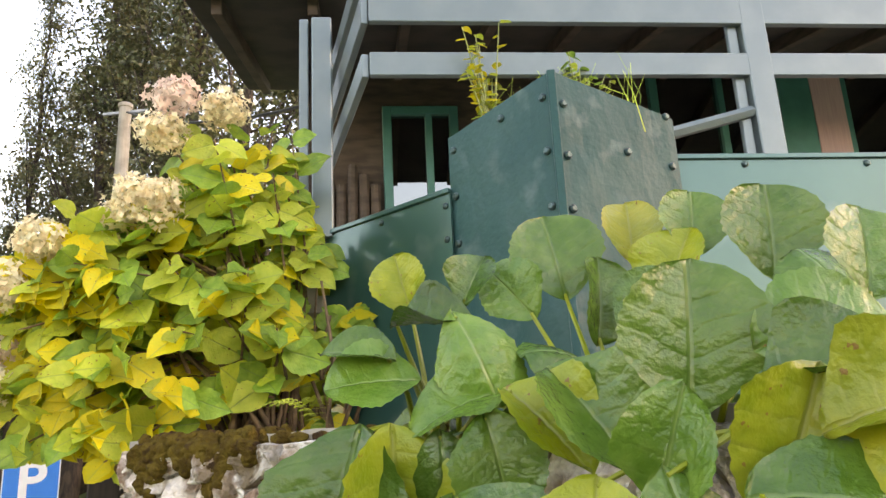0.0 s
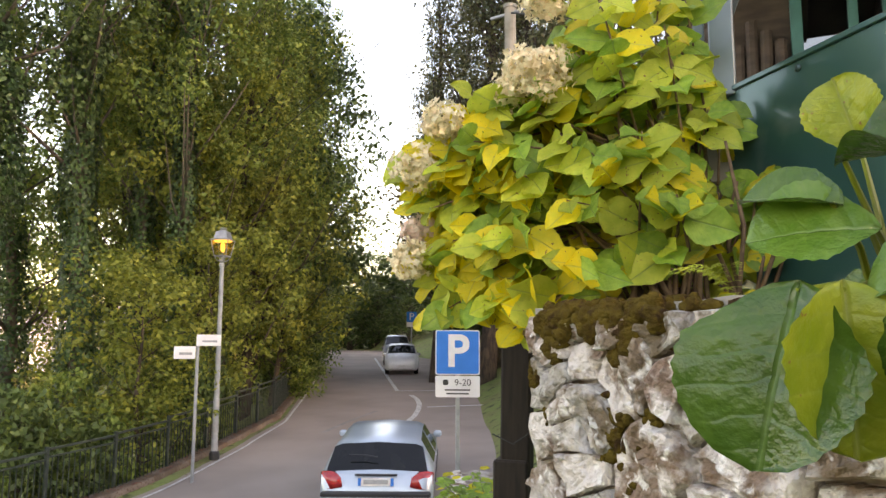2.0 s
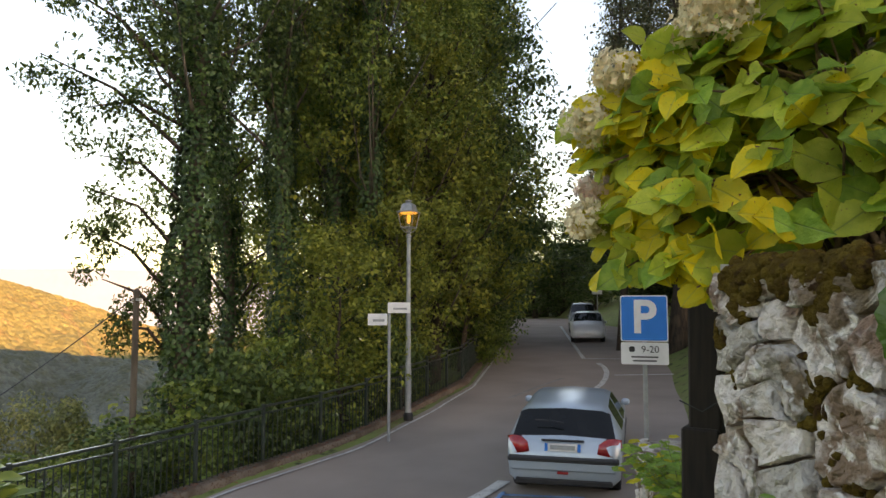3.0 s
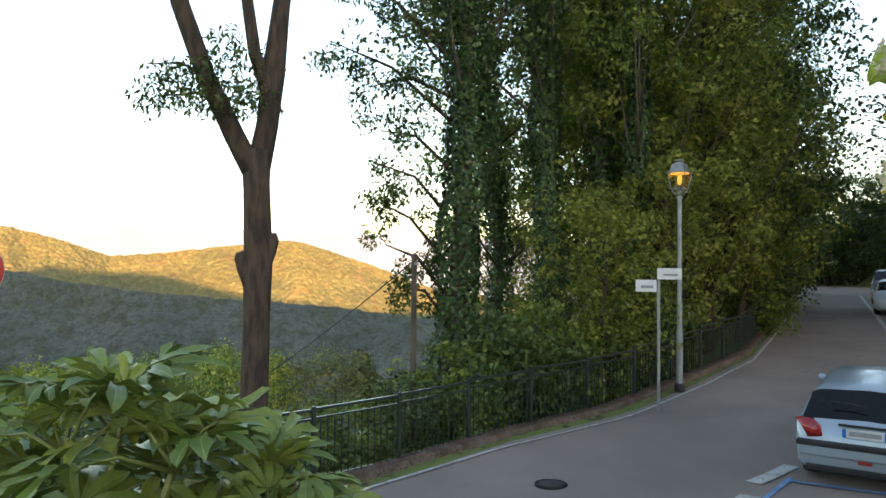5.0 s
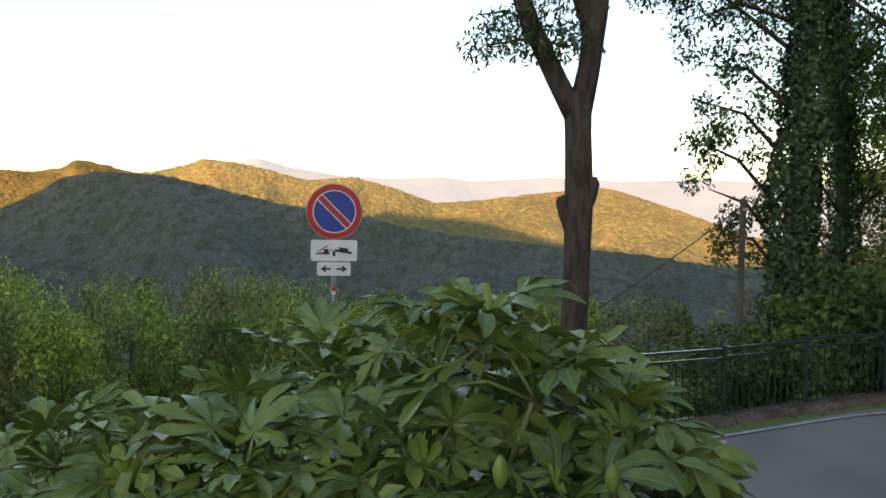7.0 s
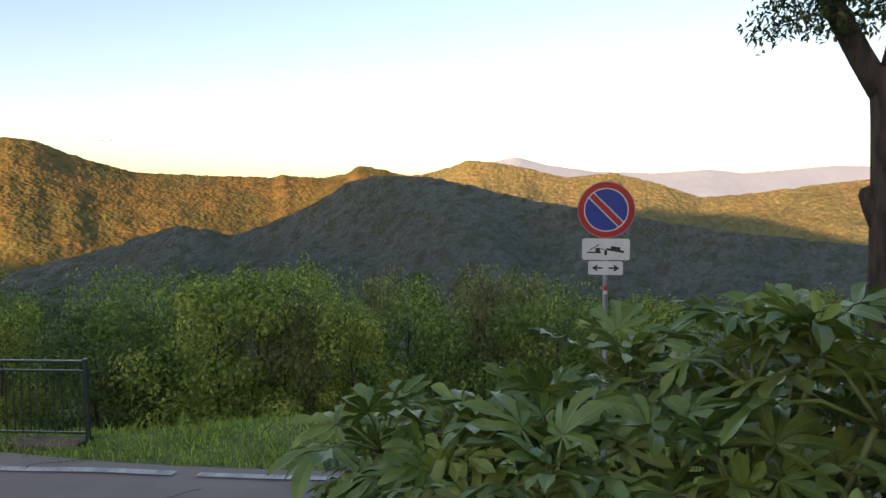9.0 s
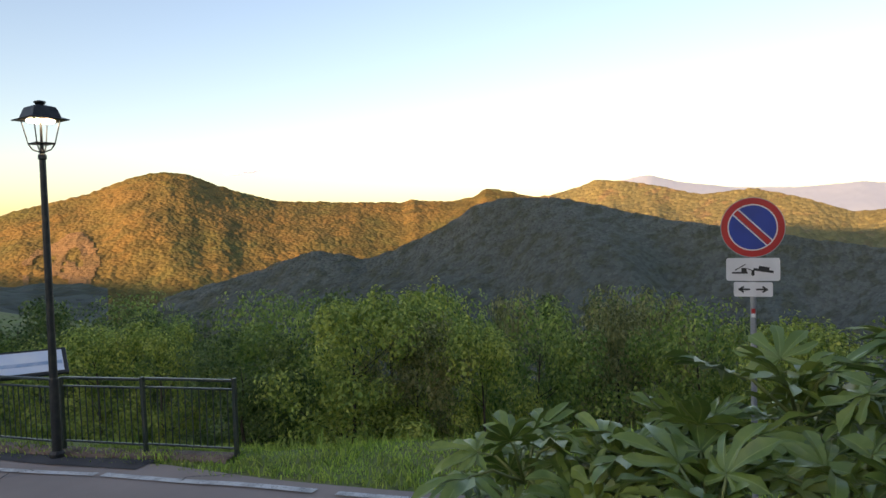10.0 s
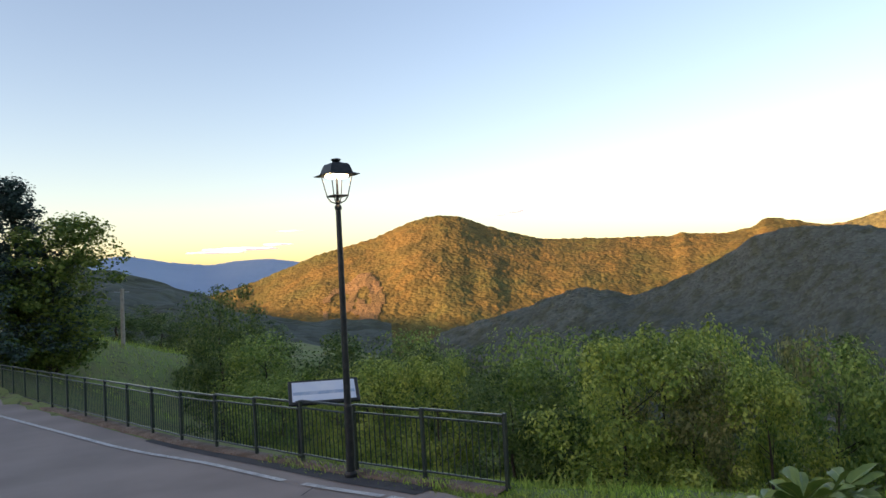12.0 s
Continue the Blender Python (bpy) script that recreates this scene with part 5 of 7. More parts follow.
# ---- the terrace wall ----
def veined(name, base, second, vein, lateral=9.0, slant=0.75, rough=0.42, thin=0.22, vary=0.25, spots=None, side_vein=0.14):
    """A large leaf: midrib and side veins drawn from the leaf's own axes (y along, x across)."""
    m = bpy.data.materials.new(name)
    m.use_nodes = True
    n, l = m.node_tree.nodes, m.node_tree.links
    p = n["Principled BSDF"]
    p.inputs["Roughness"].default_value, p.inputs["Specular IOR Level"].default_value = rough, 0.5

    def op(kind, a, b=None):
        x = n.new("ShaderNodeMath")
        x.operation = kind
        for i, q in enumerate((a, b)):
            if q is None:
                continue
            if isinstance(q, (int, float)):
                x.inputs[i].default_value = q
            else:
                l.new(q, x.inputs[i])
        return x.outputs[0]
    co = n.new("ShaderNodeTexCoord").outputs["Object"]
    xyz = n.new("ShaderNodeSeparateXYZ")
    l.new(co, xyz.inputs[0])
    ax = op("ABSOLUTE", xyz.outputs["X"])
    mid = op("MULTIPLY", op("MAXIMUM", op("SUBTRACT", 1.0, op("MULTIPLY", ax, 45.0)), 0.0), 0.8)
    wz = n.new("ShaderNodeTexNoise")
    wz.inputs["Scale"].default_value = 3.5
    l.new(co, wz.inputs["Vector"])
    warp = op("MULTIPLY", wz.outputs["Fac"], 0.16)
    tri = op("ABSOLUTE", op("SUBTRACT", op("FRACT", op("MULTIPLY", op("ADD", op("SUBTRACT", xyz.outputs["Y"], op("MULTIPLY", ax, slant)), warp), lateral)), 0.5))
    lat = op("MULTIPLY", op("MAXIMUM", op("SUBTRACT", 1.0, op("MULTIPLY", tri, 9.0)), 0.0), side_vein)
    fac = op("MAXIMUM", mid, lat)
    nz = n.new("ShaderNodeTexNoise")
    nz.inputs["Scale"].default_value, nz.inputs["Detail"].default_value = 4.0, 5.0
    info = n.new("ShaderNodeObjectInfo").outputs["Random"]
    off = n.new("ShaderNodeVectorMath")
    off.operation = "ADD"
    l.new(co, off.inputs[0])
    cmb = n.new("ShaderNodeCombineXYZ")
    l.new(op("MULTIPLY", info, 37.0), cmb.inputs[0])
    l.new(cmb.outputs[0], off.inputs[1])
    l.new(off.outputs[0], nz.inputs["Vector"])

    def mixed(f, a, b):
        x = n.new("ShaderNodeMix")
        x.data_type = "RGBA"
        if isinstance(f, float):
            x.inputs["Factor"].default_value = f
        else:
            l.new(f, x.inputs["Factor"])
        for k, q in (("A", a), ("B", b)):
            if isinstance(q, tuple):
                x.inputs[k].default_value = (*q, 1)
            else:
                l.new(q, x.inputs[k])
        return x.outputs["Result"]
    rng_ = n.new("ShaderNodeMapRange")
    rng_.inputs["From Min"].default_value, rng_.inputs["From Max"].default_value = 0.38, 0.66
    l.new(nz.outputs["Fac"], rng_.inputs["Value"])
    col = mixed(rng_.outputs["Result"], base, second)
    col = mixed(fac, col, vein)
    if spots:
        sp = n.new("ShaderNodeTexNoise")
        sp.inputs["Scale"].default_value = 11.0
        l.new(off.outputs[0], sp.inputs["Vector"])
        col = mixed(op("GREATER_THAN", sp.outputs["Fac"], 0.70), col, spots)
    hs = n.new("ShaderNodeHueSaturation")
    mr = n.new("ShaderNodeMapRange")
    mr.inputs["To Min"].default_value, mr.inputs["To Max"].default_value = 1 - vary, 1 + vary
    l.new(info, mr.inputs["Value"])
    l.new(mr.outputs["Result"], hs.inputs["Value"])
    l.new(col, hs.inputs["Color"])
    l.new(hs.outputs["Color"], p.inputs["Base Color"])
    b = n.new("ShaderNodeBump")
    b.inputs["Strength"].default_value, b.inputs["Distance"].default_value = 0.45, 0.018
    fine = n.new("ShaderNodeTexNoise")
    fine.inputs["Scale"].default_value, fine.inputs["Detail"].default_value = 11.0, 4.0
    l.new(off.outputs[0], fine.inputs["Vector"])
    l.new(op("SUBTRACT", op("ADD", nz.outputs["Fac"], fine.outputs["Fac"]), fac), b.inputs["Height"])
    l.new(b.outputs["Normal"], p.inputs["Normal"])
    tr = n.new("ShaderNodeBsdfTranslucent")
    l.new(hs.outputs["Color"], tr.inputs["Color"])
    ms = n.new("ShaderNodeMixShader")
    ms.inputs["Fac"].default_value = thin
    l.new(p.outputs["BSDF"], ms.inputs[1])
    l.new(tr.outputs["BSDF"], ms.inputs[2])
    l.new(ms.outputs["Shader"], n["Material Output"].inputs["Surface"])
    return m


M["stone"] = material("stone", (0.68, 0.63, 0.58), 0.95, (0.25, 0.180, 0.125), 8.0, (0.45, 0.60), 0.08, 30, fleck=(0.80, 0.77, 0.72), fleck_scale=19, fleck_range=(0.57, 0.66), vary=0.3, spec=0.2)
M["mortar"] = material("mortar", (0.42, 0.37, 0.31), 0.95, (0.17, 0.125, 0.09), 7, (0.4, 0.62), 0.03, 22, fleck=(0.27, 0.24, 0.20), fleck_scale=30, fleck_range=(0.55, 0.65))
M["moss"] = material("moss", (0.078, 0.048, 0.010), 0.95, (0.130, 0.088, 0.016), 26, (0.4, 0.65), 0.06, 95, fleck=(0.050, 0.026, 0.012), fleck_scale=16, fleck_range=(0.56, 0.64), spec=0.1)
M["soil"] = material("soil", (0.060, 0.042, 0.028), 0.95, (0.035, 0.025, 0.018), 9, (0.4, 0.7), 0.03, 30)
M["old_timber"] = material("old_timber", (0.030, 0.022, 0.016), 0.9, (0.016, 0.012, 0.010), 6, (0.4, 0.65), 0.01, 30, stretch=(6, 6, 0.6))

WA, WB = Vector((-1.15, 2.47, 0)), Vector((1.85, 0.98, 0))
WDIR = (WB - WA).normalized()
WOUT = Vector((WDIR.y, -WDIR.x, 0))
WTOP, WBOT = 3.40, 1.35


def cell_polygon(seeds, k, length, height):
    """The part of a length x height wall face that lies nearest to one seed."""
    poly = [(0.0, 0.0), (length, 0.0), (length, height), (0.0, height)]
    sx, sz = seeds[k]
    for m, (ox, oz) in enumerate(seeds):
        if m == k or abs(ox - sx) > 0.8 or abs(oz - sz) > 0.8:
            continue
        mx_, mz_, nx, nz_ = (sx + ox) / 2, (sz + oz) / 2, ox - sx, oz - sz
        kept = []
        for q in range(len(poly)):
            a, b = poly[q], poly[(q + 1) % len(poly)]
            da, db = (a[0] - mx_) * nx + (a[1] - mz_) * nz_, (b[0] - mx_) * nx + (b[1] - mz_) * nz_
            if da <= 0:
                kept.append(a)
            if da * db < 0:
                f = da / (da - db)
                kept.append((a[0] + (b[0] - a[0]) * f, a[1] + (b[1] - a[1]) * f))
        poly = kept
        if len(poly) < 3:
            return None
    return poly


def fitted_stone(poly, rnd, m, parent):
    """One rubble stone: the outline drawn in a little, a rough domed face and a rim that sinks into the joint."""
    cx, cz = sum(p[0] for p in poly) / len(poly), sum(p[1] for p in poly) / len(poly)
    size = min(max(p[0] for p in poly) - min(p[0] for p in poly), max(p[1] for p in poly) - min(p[1] for p in poly))
    if size < 0.03:
        return
    rim = []
    for q in range(len(poly)):
        a, b = poly[q], poly[(q + 1) % len(poly)]
        for s in range(4):
            rim.append((a[0] + (b[0] - a[0]) * s / 4, a[1] + (b[1] - a[1]) * s / 4))
    proud, tilt, slip = rnd.uniform(0.0, 0.035), (rnd.uniform(-0.16, 0.16), rnd.uniform(-0.16, 0.16)), rnd.uniform(0, 50)
    gap = min(0.2, rnd.uniform(0.004, 0.018) / size)
    bm = bmesh.new()
    rings = []
    for sc, y in ((1 - gap * 0.4, 0.06), (1 - gap, 0.004), (0.955 - gap, -0.016), (0.86, -0.022), (0.70, -0.024), (0.52, -0.025), (0.34, -0.025), (0.16, -0.025)):
        ring = []
        for x, z in rim:
            px, pz = cx + (x - cx) * sc, cz + (z - cz) * sc
            r1 = noise.noise(Vector((px * 9 + slip, pz * 9, 1.0)))
            r2 = noise.noise(Vector((px * 26 + slip, pz * 26, 4.0)))
            wob = 0.022 * noise.noise(Vector((px * 13, pz * 13, slip)))
            depth = y - (proud + tilt[0] * (px - cx) + tilt[1] * (pz - cz) + 0.030 * r1 + 0.034 * abs(r2) if y < 0.05 else 0)
            ring.append(bm.verts.new((px + wob, depth, pz + wob * 0.7)))
        rings.append(ring)
    for a, b in zip(rings, rings[1:]):
        for i in range(len(a)):
            bm.faces.new((a[i], a[(i + 1) % len(a)], b[(i + 1) % len(a)], b[i]))
    bm.faces.new(rings[-1])
    bmesh.ops.recalc_face_normals(bm, faces=bm.faces)
    ob = part("stone", bm, M["stone"], parent)
    ob.matrix_basis = m


def stone_wall(name, a, b, top, bottom, depth, label, rnd, mean=0.25):
    """A rubble wall: a mortar core and single fitted stones in its face."""
    d = (b - a).normalized()
    out = Vector((d.y, -d.x, 0))
    length, height = (b - a).length, top - bottom
    w_ = thing(name, None, label, "stone wall", kind="structure")
    core = bmesh.new()
    box(core, (length, depth, height - 0.03), heading(*((a + b) / 2 - out * (depth / 2 + 0.012)).to_2d(), (top + bottom) / 2, d.x, d.y))
    bmesh.ops.subdivide_edges(core, edges=core.edges, cuts=30, use_grid_fill=True)
    for v in core.verts:
        v.co += 0.022 * Vector((noise.noise(v.co * 9), noise.noise(v.co * 9 + Vector((9, 0, 0))), noise.noise(v.co * 9 + Vector((0, 9, 0)))))
    part("mortar_core", core, M["mortar"], w_, "earthy crumbling mortar", smooth=True)
    seeds = []
    for _ in range(3000):
        p = (rnd.uniform(0, length), rnd.uniform(0, height))
        gap = mean * rnd.choice((0.30, 0.42, 0.8, 1.3, 1.6))
        if all(math.hypot((p[0] - q[0]) * 0.8, (p[1] - q[1]) * 1.15) > (gap + q[2]) * 0.5 for q in seeds):
            seeds.append((*p, gap))
    seeds = [(s[0], s[1]) for s in seeds]
    m = heading(a.x, a.y, bottom, d.x, d.y)
    for k in range(len(seeds)):
        poly = cell_polygon(seeds, k, length, height)
        if poly:
            fitted_stone(poly, rnd, m, w_)
    return w_


rnd = random.Random(5)
stone_wall("terrace_wall", WA, WB, WTOP, WBOT, 0.5, "rough pale limestone rubble wall with moss on top", rnd)
stone_wall("terrace_wall", Vector((-0.98, 3.75, 0)), WA + Vector((0.0, 0.06, 0)), WTOP, WBOT, 0.45, "short return of the limestone rubble wall", rnd)
stone_wall("low_wall", Vector((-4.1, 6.1, 0)), Vector((-1.6, 3.1, 0)), 2.05, 0.2, 0.45, "low rubble wall beside the parking bay", rnd, 0.24)

cap = bmesh.new()
mid = (WA + WB) / 2 - WOUT * 0.24
box(cap, ((WB - WA).length, 0.46, 0.07), heading(mid.x, mid.y, WTOP - 0.005, WDIR.x, WDIR.y))
bmesh.ops.subdivide_edges(cap, edges=cap.edges, cuts=30, use_grid_fill=True)
for v in cap.verts:
    v.co += 0.022 * Vector((noise.noise(v.co * 6), noise.noise(v.co * 6 + Vector((5, 0, 0))), noise.noise(v.co * 9)))
tagged(part("wall_coping", cap, M["concrete"], None, "", True), "weathered concrete coping along the wall", "coping", kind="structure")


def moss_clump(bm, c, r, seed):
    s = bmesh.ops.create_icosphere(bm, subdivisions=2, radius=1.0)
    for v in s["verts"]:
        q = v.co.copy()
        k = 1 + 0.30 * noise.noise(q * 2.1 + Vector((seed, 0, 0))) + 0.14 * noise.noise(q * 7 + Vector((0, seed, 0)))
        v.co = Vector(c) + Vector((q.x * r[0], q.y * r[1], q.z * r[2])) * k


bm = bmesh.new()
for i in range(420):
    f = rnd.uniform(0.08, 0.66) if i < 370 else rnd.uniform(0.62, 1.6)
    hang = rnd.random() ** 1.3 * (0.22 * max(0.15, noise.noise(Vector((f * 9, 2, 0))) + 0.50)) if i < 370 else 0.02
    back = -0.045 if hang > 0.03 else rnd.uniform(-0.03, 0.14)
    base = WA + WDIR * f - WOUT * back
    moss_clump(bm, (base.x, base.y, WTOP + 0.032 - hang), (rnd.uniform(0.018, 0.034), rnd.uniform(0.018, 0.030), rnd.uniform(0.016, 0.030)), i)
for f, dz, s in ((0.03, 0.22, 0.03), (0.16, 0.30, 0.045), (0.20, 0.33, 0.04), (0.08, 0.36, 0.04), (0.42, 0.34, 0.05), (0.38, 0.36, 0.045), (0.46, 0.38, 0.045), (0.60, 0.30, 0.03), (0.05, 0.06, 0.04), (0.72, 0.2, 0.04), (0.55, 0.55, 0.05)):
    for k in range(14):
        p = WA + WDIR * (f + rnd.gauss(0, s * 0.75)) + WOUT * 0.030
        moss_clump(bm, (p.x, p.y, WTOP - dz + rnd.gauss(0, s * 0.8)), (rnd.uniform(0.012, 0.024), rnd.uniform(0.010, 0.020), rnd.uniform(0.012, 0.024)), f * 100 + k)
tagged(part("moss", bm, M["moss"], None, "", True), "brown and olive moss cushions on the wall", "moss", kind="stuff")

soil = bmesh.new()
poly = [(-0.98, 2.6), (-0.85, 4.2), (4.6, 4.2), (4.6, 0.6), (2.1, 1.1)]
f = soil.faces.new([soil.verts.new((x, y, WTOP - 0.03)) for x, y in poly])
ex = bmesh.ops.extrude_face_region(soil, geom=[f])
bmesh.ops.translate(soil, verts=[v for v in ex["geom"] if isinstance(v, bmesh.types.BMVert)], vec=(0, 0, -1.9))
bmesh.ops.recalc_face_normals(soil, faces=soil.faces)
tagged(part("terrace_bed", soil, M["soil"]), "dark garden soil behind the wall", "soil", kind="structure")

# the old timber post by the wall
post = thing("timber_post", pose(-2.22, 4.08, 1.2, 0, 1.0, 20), "dark weathered timber post with old wire", "post")
part("upper_post", boxed((0.18, 0.17, 1.05), at(0, 0, 1.80), 0.012), M["old_timber"], post)
part("lower_post", boxed((0.21, 0.20, 1.6), at(-0.02, -0.02, 0.60), 0.012), M["old_timber"], post)
part("wire_loop", tube(bmesh.new(), [(-0.13, -0.12, 1.55), (0.0, -0.14, 1.5), (0.14, -0.12, 1.6), (0.5, -0.3, 1.75), (0.95, -0.9, 1.85)], 0.004, 5), M["iron_dark"], post)

# ---- terrace panels, planter and balustrade ----
SHEET = material("painted_sheet", (0.016, 0.092, 0.084), 0.28, (0.024, 0.105, 0.096), 2.2, (0.4, 0.65), 0.004, 10, fleck=(0.09, 0.16, 0.155), fleck_scale=3.0, fleck_range=(0.60, 0.75), metal=0.35, coat=0.3)
ROUGH_SHEET = material("blistered_sheet", (0.016, 0.078, 0.078), 0.36, (0.028, 0.098, 0.096), 2.5, (0.4, 0.65), 0.022, 34, fleck=(0.07, 0.135, 0.135), fleck_scale=7, fleck_range=(0.58, 0.74), metal=0.0, spec=0.12)
RAILPAINT = material("rail_paint", (0.115, 0.165, 0.175), 0.35, (0.145, 0.195, 0.20), 5, (0.4, 0.7), 0.002, 30, metal=0.3, coat=0.2)
RIVET = material("rivet", (0.05, 0.10, 0.10), 0.35, metal=0.6)
TEAL = material("teal_frame", (0.012, 0.150, 0.130), 0.5, (0.018, 0.185, 0.16), 6, (0.4, 0.7), 0.002, 40)


def sheet(name, a, b, z0, z1, mat, label, rivets=(), th=0.012, slope=0.0):
    a, b = Vector(a), Vector(b)
    d = b - a
    t = thing(name, heading(a.x, a.y, z0, d.x, d.y), label, "metal panel")
    bm = bmesh.new()
    box(bm, (d.length, th, z1 - z0), at(d.length / 2, 0, (z1 - z0) / 2))
    for v in bm.verts:
        if v.co.z > 0.1 and v.co.x > d.length / 2:
            v.co.z += slope
    part("sheet", bm, mat, t)
    part("folded_edge", boxed((d.length, th + 0.02, 0.025), at(d.length / 2, -0.004, z1 - z0 - 0.0) @ pose(0, 0, 0, 0, -math.degrees(math.atan2(slope, d.length)), 0) @ at(0, 0, slope / 2), 0.004), mat, t)
    for rx_, rz_ in rivets:
        part("rivet", lathe(bmesh.new(), [(0.016, 0.0), (0.016, 0.006), (0.008, 0.013)], at(rx_ * d.length, -th / 2, rz_ * (z1 - z0)) @ pose(0, 0, 0, 90, 0, 0), 10), RIVET, t)
    return t


sheet("side_panel", (-0.74, 3.56), (-0.01, 3.02), 3.35, 4.47, SHEET, "smooth dark teal sheet metal panel with pale blotches", ((0.03, 0.95), (0.5, 0.96), (0.97, 0.94), (0.97, 0.80)))
sheet("front_panel", (0.80, 3.03), (4.0, 3.72), 3.35, 4.555, SHEET, "smooth grey-teal sheet metal panel under the rail", ((0.01, 0.96), (0.16, 0.97), (0.34, 0.97), (0.5, 0.97)))
planter = thing("planter_box", None, "blistered teal sheet metal planter with bolts", "planter")
corner, left, right = Vector((0.455, 2.62, 0)), Vector((-0.005, 3.05, 0)), Vector((0.985, 2.98, 0))
for nm, a, b, za, zb_ in (("left_side", left, corner, 4.735, 4.80), ("right_side", corner, right, 4.80, 4.70)):
    d = b - a
    bm = bmesh.new()
    box(bm, (d.length, 0.014, 1.0), Matrix())
    bmesh.ops.subdivide_edges(bm, edges=bm.edges, cuts=14, use_grid_fill=True)
    m = heading(a.x, a.y, 0, d.x, d.y)
    for v in bm.verts:
        f = v.co.x / d.length + 0.5
        top = za + (zb_ - za) * f
        v.co = m @ Vector((f * d.length, v.co.y + 0.007 * noise.noise(Vector((f * 7, v.co.z * 9, 3.0))), 3.35 + (v.co.z + 0.5) * (top - 3.35)))
    s = part(nm, bm, ROUGH_SHEET, planter, "blistered painted sheet", smooth=False)
    for f, zz_ in ((0.06, 4.66), (0.93, 4.70), (0.93, 4.47), (0.06, 4.44), (0.93, 4.24), (0.06, 4.22), (0.55, 4.50 if nm == "right_side" else 4.70)):
        p = a + d * f
        n_ = Vector((d.y, -d.x, 0)).normalized()
        part("bolt", lathe(bmesh.new(), [(0.017, 0.0), (0.017, 0.008), (0.010, 0.015)], Matrix.Translation((p.x + n_.x * 0.008, p.y + n_.y * 0.008, zz_)) @ n_.to_track_quat("Z", "Y").to_matrix().to_4x4(), 10), RIVET, s)
part("corner_strip", boxed((0.035, 0.02, 1.42), at(0.455, 2.607, 4.09), 0.004), ROUGH_SHEET, planter)
bm = bmesh.new()
f = bm.faces.new([bm.verts.new((p.x, p.y, 4.62)) for p in (left, corner + Vector((0, 0.02, 0)), right, Vector((0.52, 3.4, 0)))])
part("earth_fill", bm, M["soil"], planter)
bal = thing("balustrade", None, "grey-green painted timber balustrade round the terrace", "balustrade")
F0, F1 = Vector((-0.345, 2.92, 0)), Vector((4.4, 3.90, 0))
FD = (F1 - F0).normalized()
S1 = Vector((-0.88, 4.2, 0))
for z0, z1 in ((5.02, 5.14), (5.30, 5.45)):
    m_ = (F0 + F1) / 2
    part("rail_board", boxed(((F1 - F0).length, 0.035, z1 - z0), heading(m_.x, m_.y, (z0 + z1) / 2, FD.x, FD.y), 0.004), RAILPAINT, bal)
    d = S1 - F0
    m_ = (F0 + S1) / 2
    part("side_board", boxed((d.length * 1.0, 0.035, z1 - z0), heading(m_.x - 0.02, m_.y, (z0 + z1) / 2, d.x, d.y), 0.004), RAILPAINT, bal)
d = S1 - F0
m_ = (F0 + S1) / 2
part("side_board", boxed((d.length, 0.035, 0.12), heading(m_.x - 0.02, m_.y, 5.62, d.x, d.y), 0.004), RAILPAINT, bal)
for x_, y_, z0, z1, s_ in ((-0.745, 3.55, 4.44, 5.74, 0.11), (1.50, 3.345, 4.50, 5.9, 0.125), (3.2, 3.70, 4.50, 5.9, 0.125)):
    part("post", boxed((s_, s_, z1 - z0), heading(x_, y_, (z0 + z1) / 2, FD.x, FD.y), 0.006), RAILPAINT, bal)
    part("post_batten", boxed((0.05, 0.03, z1 - z0), heading(x_ - 0.095, y_ - 0.035, (z0 + z1) / 2, FD.x, FD.y), 0.004), RAILPAINT, bal)
part("brace", tube(bmesh.new(), [(1.0, 3.15, 4.70), (1.44, 3.30, 4.84)], 0.03, 6), RAILPAINT, bal)

# ---- the house behind the terrace ----
PLASTER = material("plaster", (0.62, 0.58, 0.54), 0.9, (0.50, 0.46, 0.42), 2, (0.4, 0.7), 0.004, 30)
LOGS = material("brown_timber", (0.085, 0.06, 0.045), 0.8, (0.05, 0.034, 0.026), 4, (0.4, 0.65), 0.006, 30, stretch=(1, 1, 4))
WINGLASS = material("window_glass", (0.20, 0.22, 0.22), 0.02, (0.22, 0.24, 0.24), 3, metal=1.0)
CURTAIN = material("curtain", (0.52, 0.36, 0.36), 0.9, (0.45, 0.30, 0.31), 12, stretch=(8, 8, 0.3))
hd = FD
HO = Vector((-1.75, 6.25, 0))
house = thing("house", heading(HO.x, HO.y, 3.4, hd.x, hd.y), "low house with teal window frames and dark eaves", "house")
part("wall", boxed((9.0, 0.25, 5.4), at(4.5, 0.30, 2.0)), LOGS, house, "brown boarded wall")
part("floor_slab", boxed((9.0, 3.1, 0.2), at(4.6, -1.3, 0.75)), M["concrete"], house)
part("roof", boxed((10.5, 3.0, 0.18), at(4.6, -0.45, 3.62) @ pose(0, 0, 0, 14, 0, 0), 0.02), material("roof_boards", (0.06, 0.05, 0.042), 0.85, (0.035, 0.03, 0.026), 3), house, "dark boarded eaves")
for x_ in np.arange(-0.4, 9.6, 0.7):
    part("rafter", boxed((0.08, 2.6, 0.12), at(float(x_), -0.5, 3.46) @ pose(0, 0, 0, 14, 0, 0), 0.006), LOGS, house)
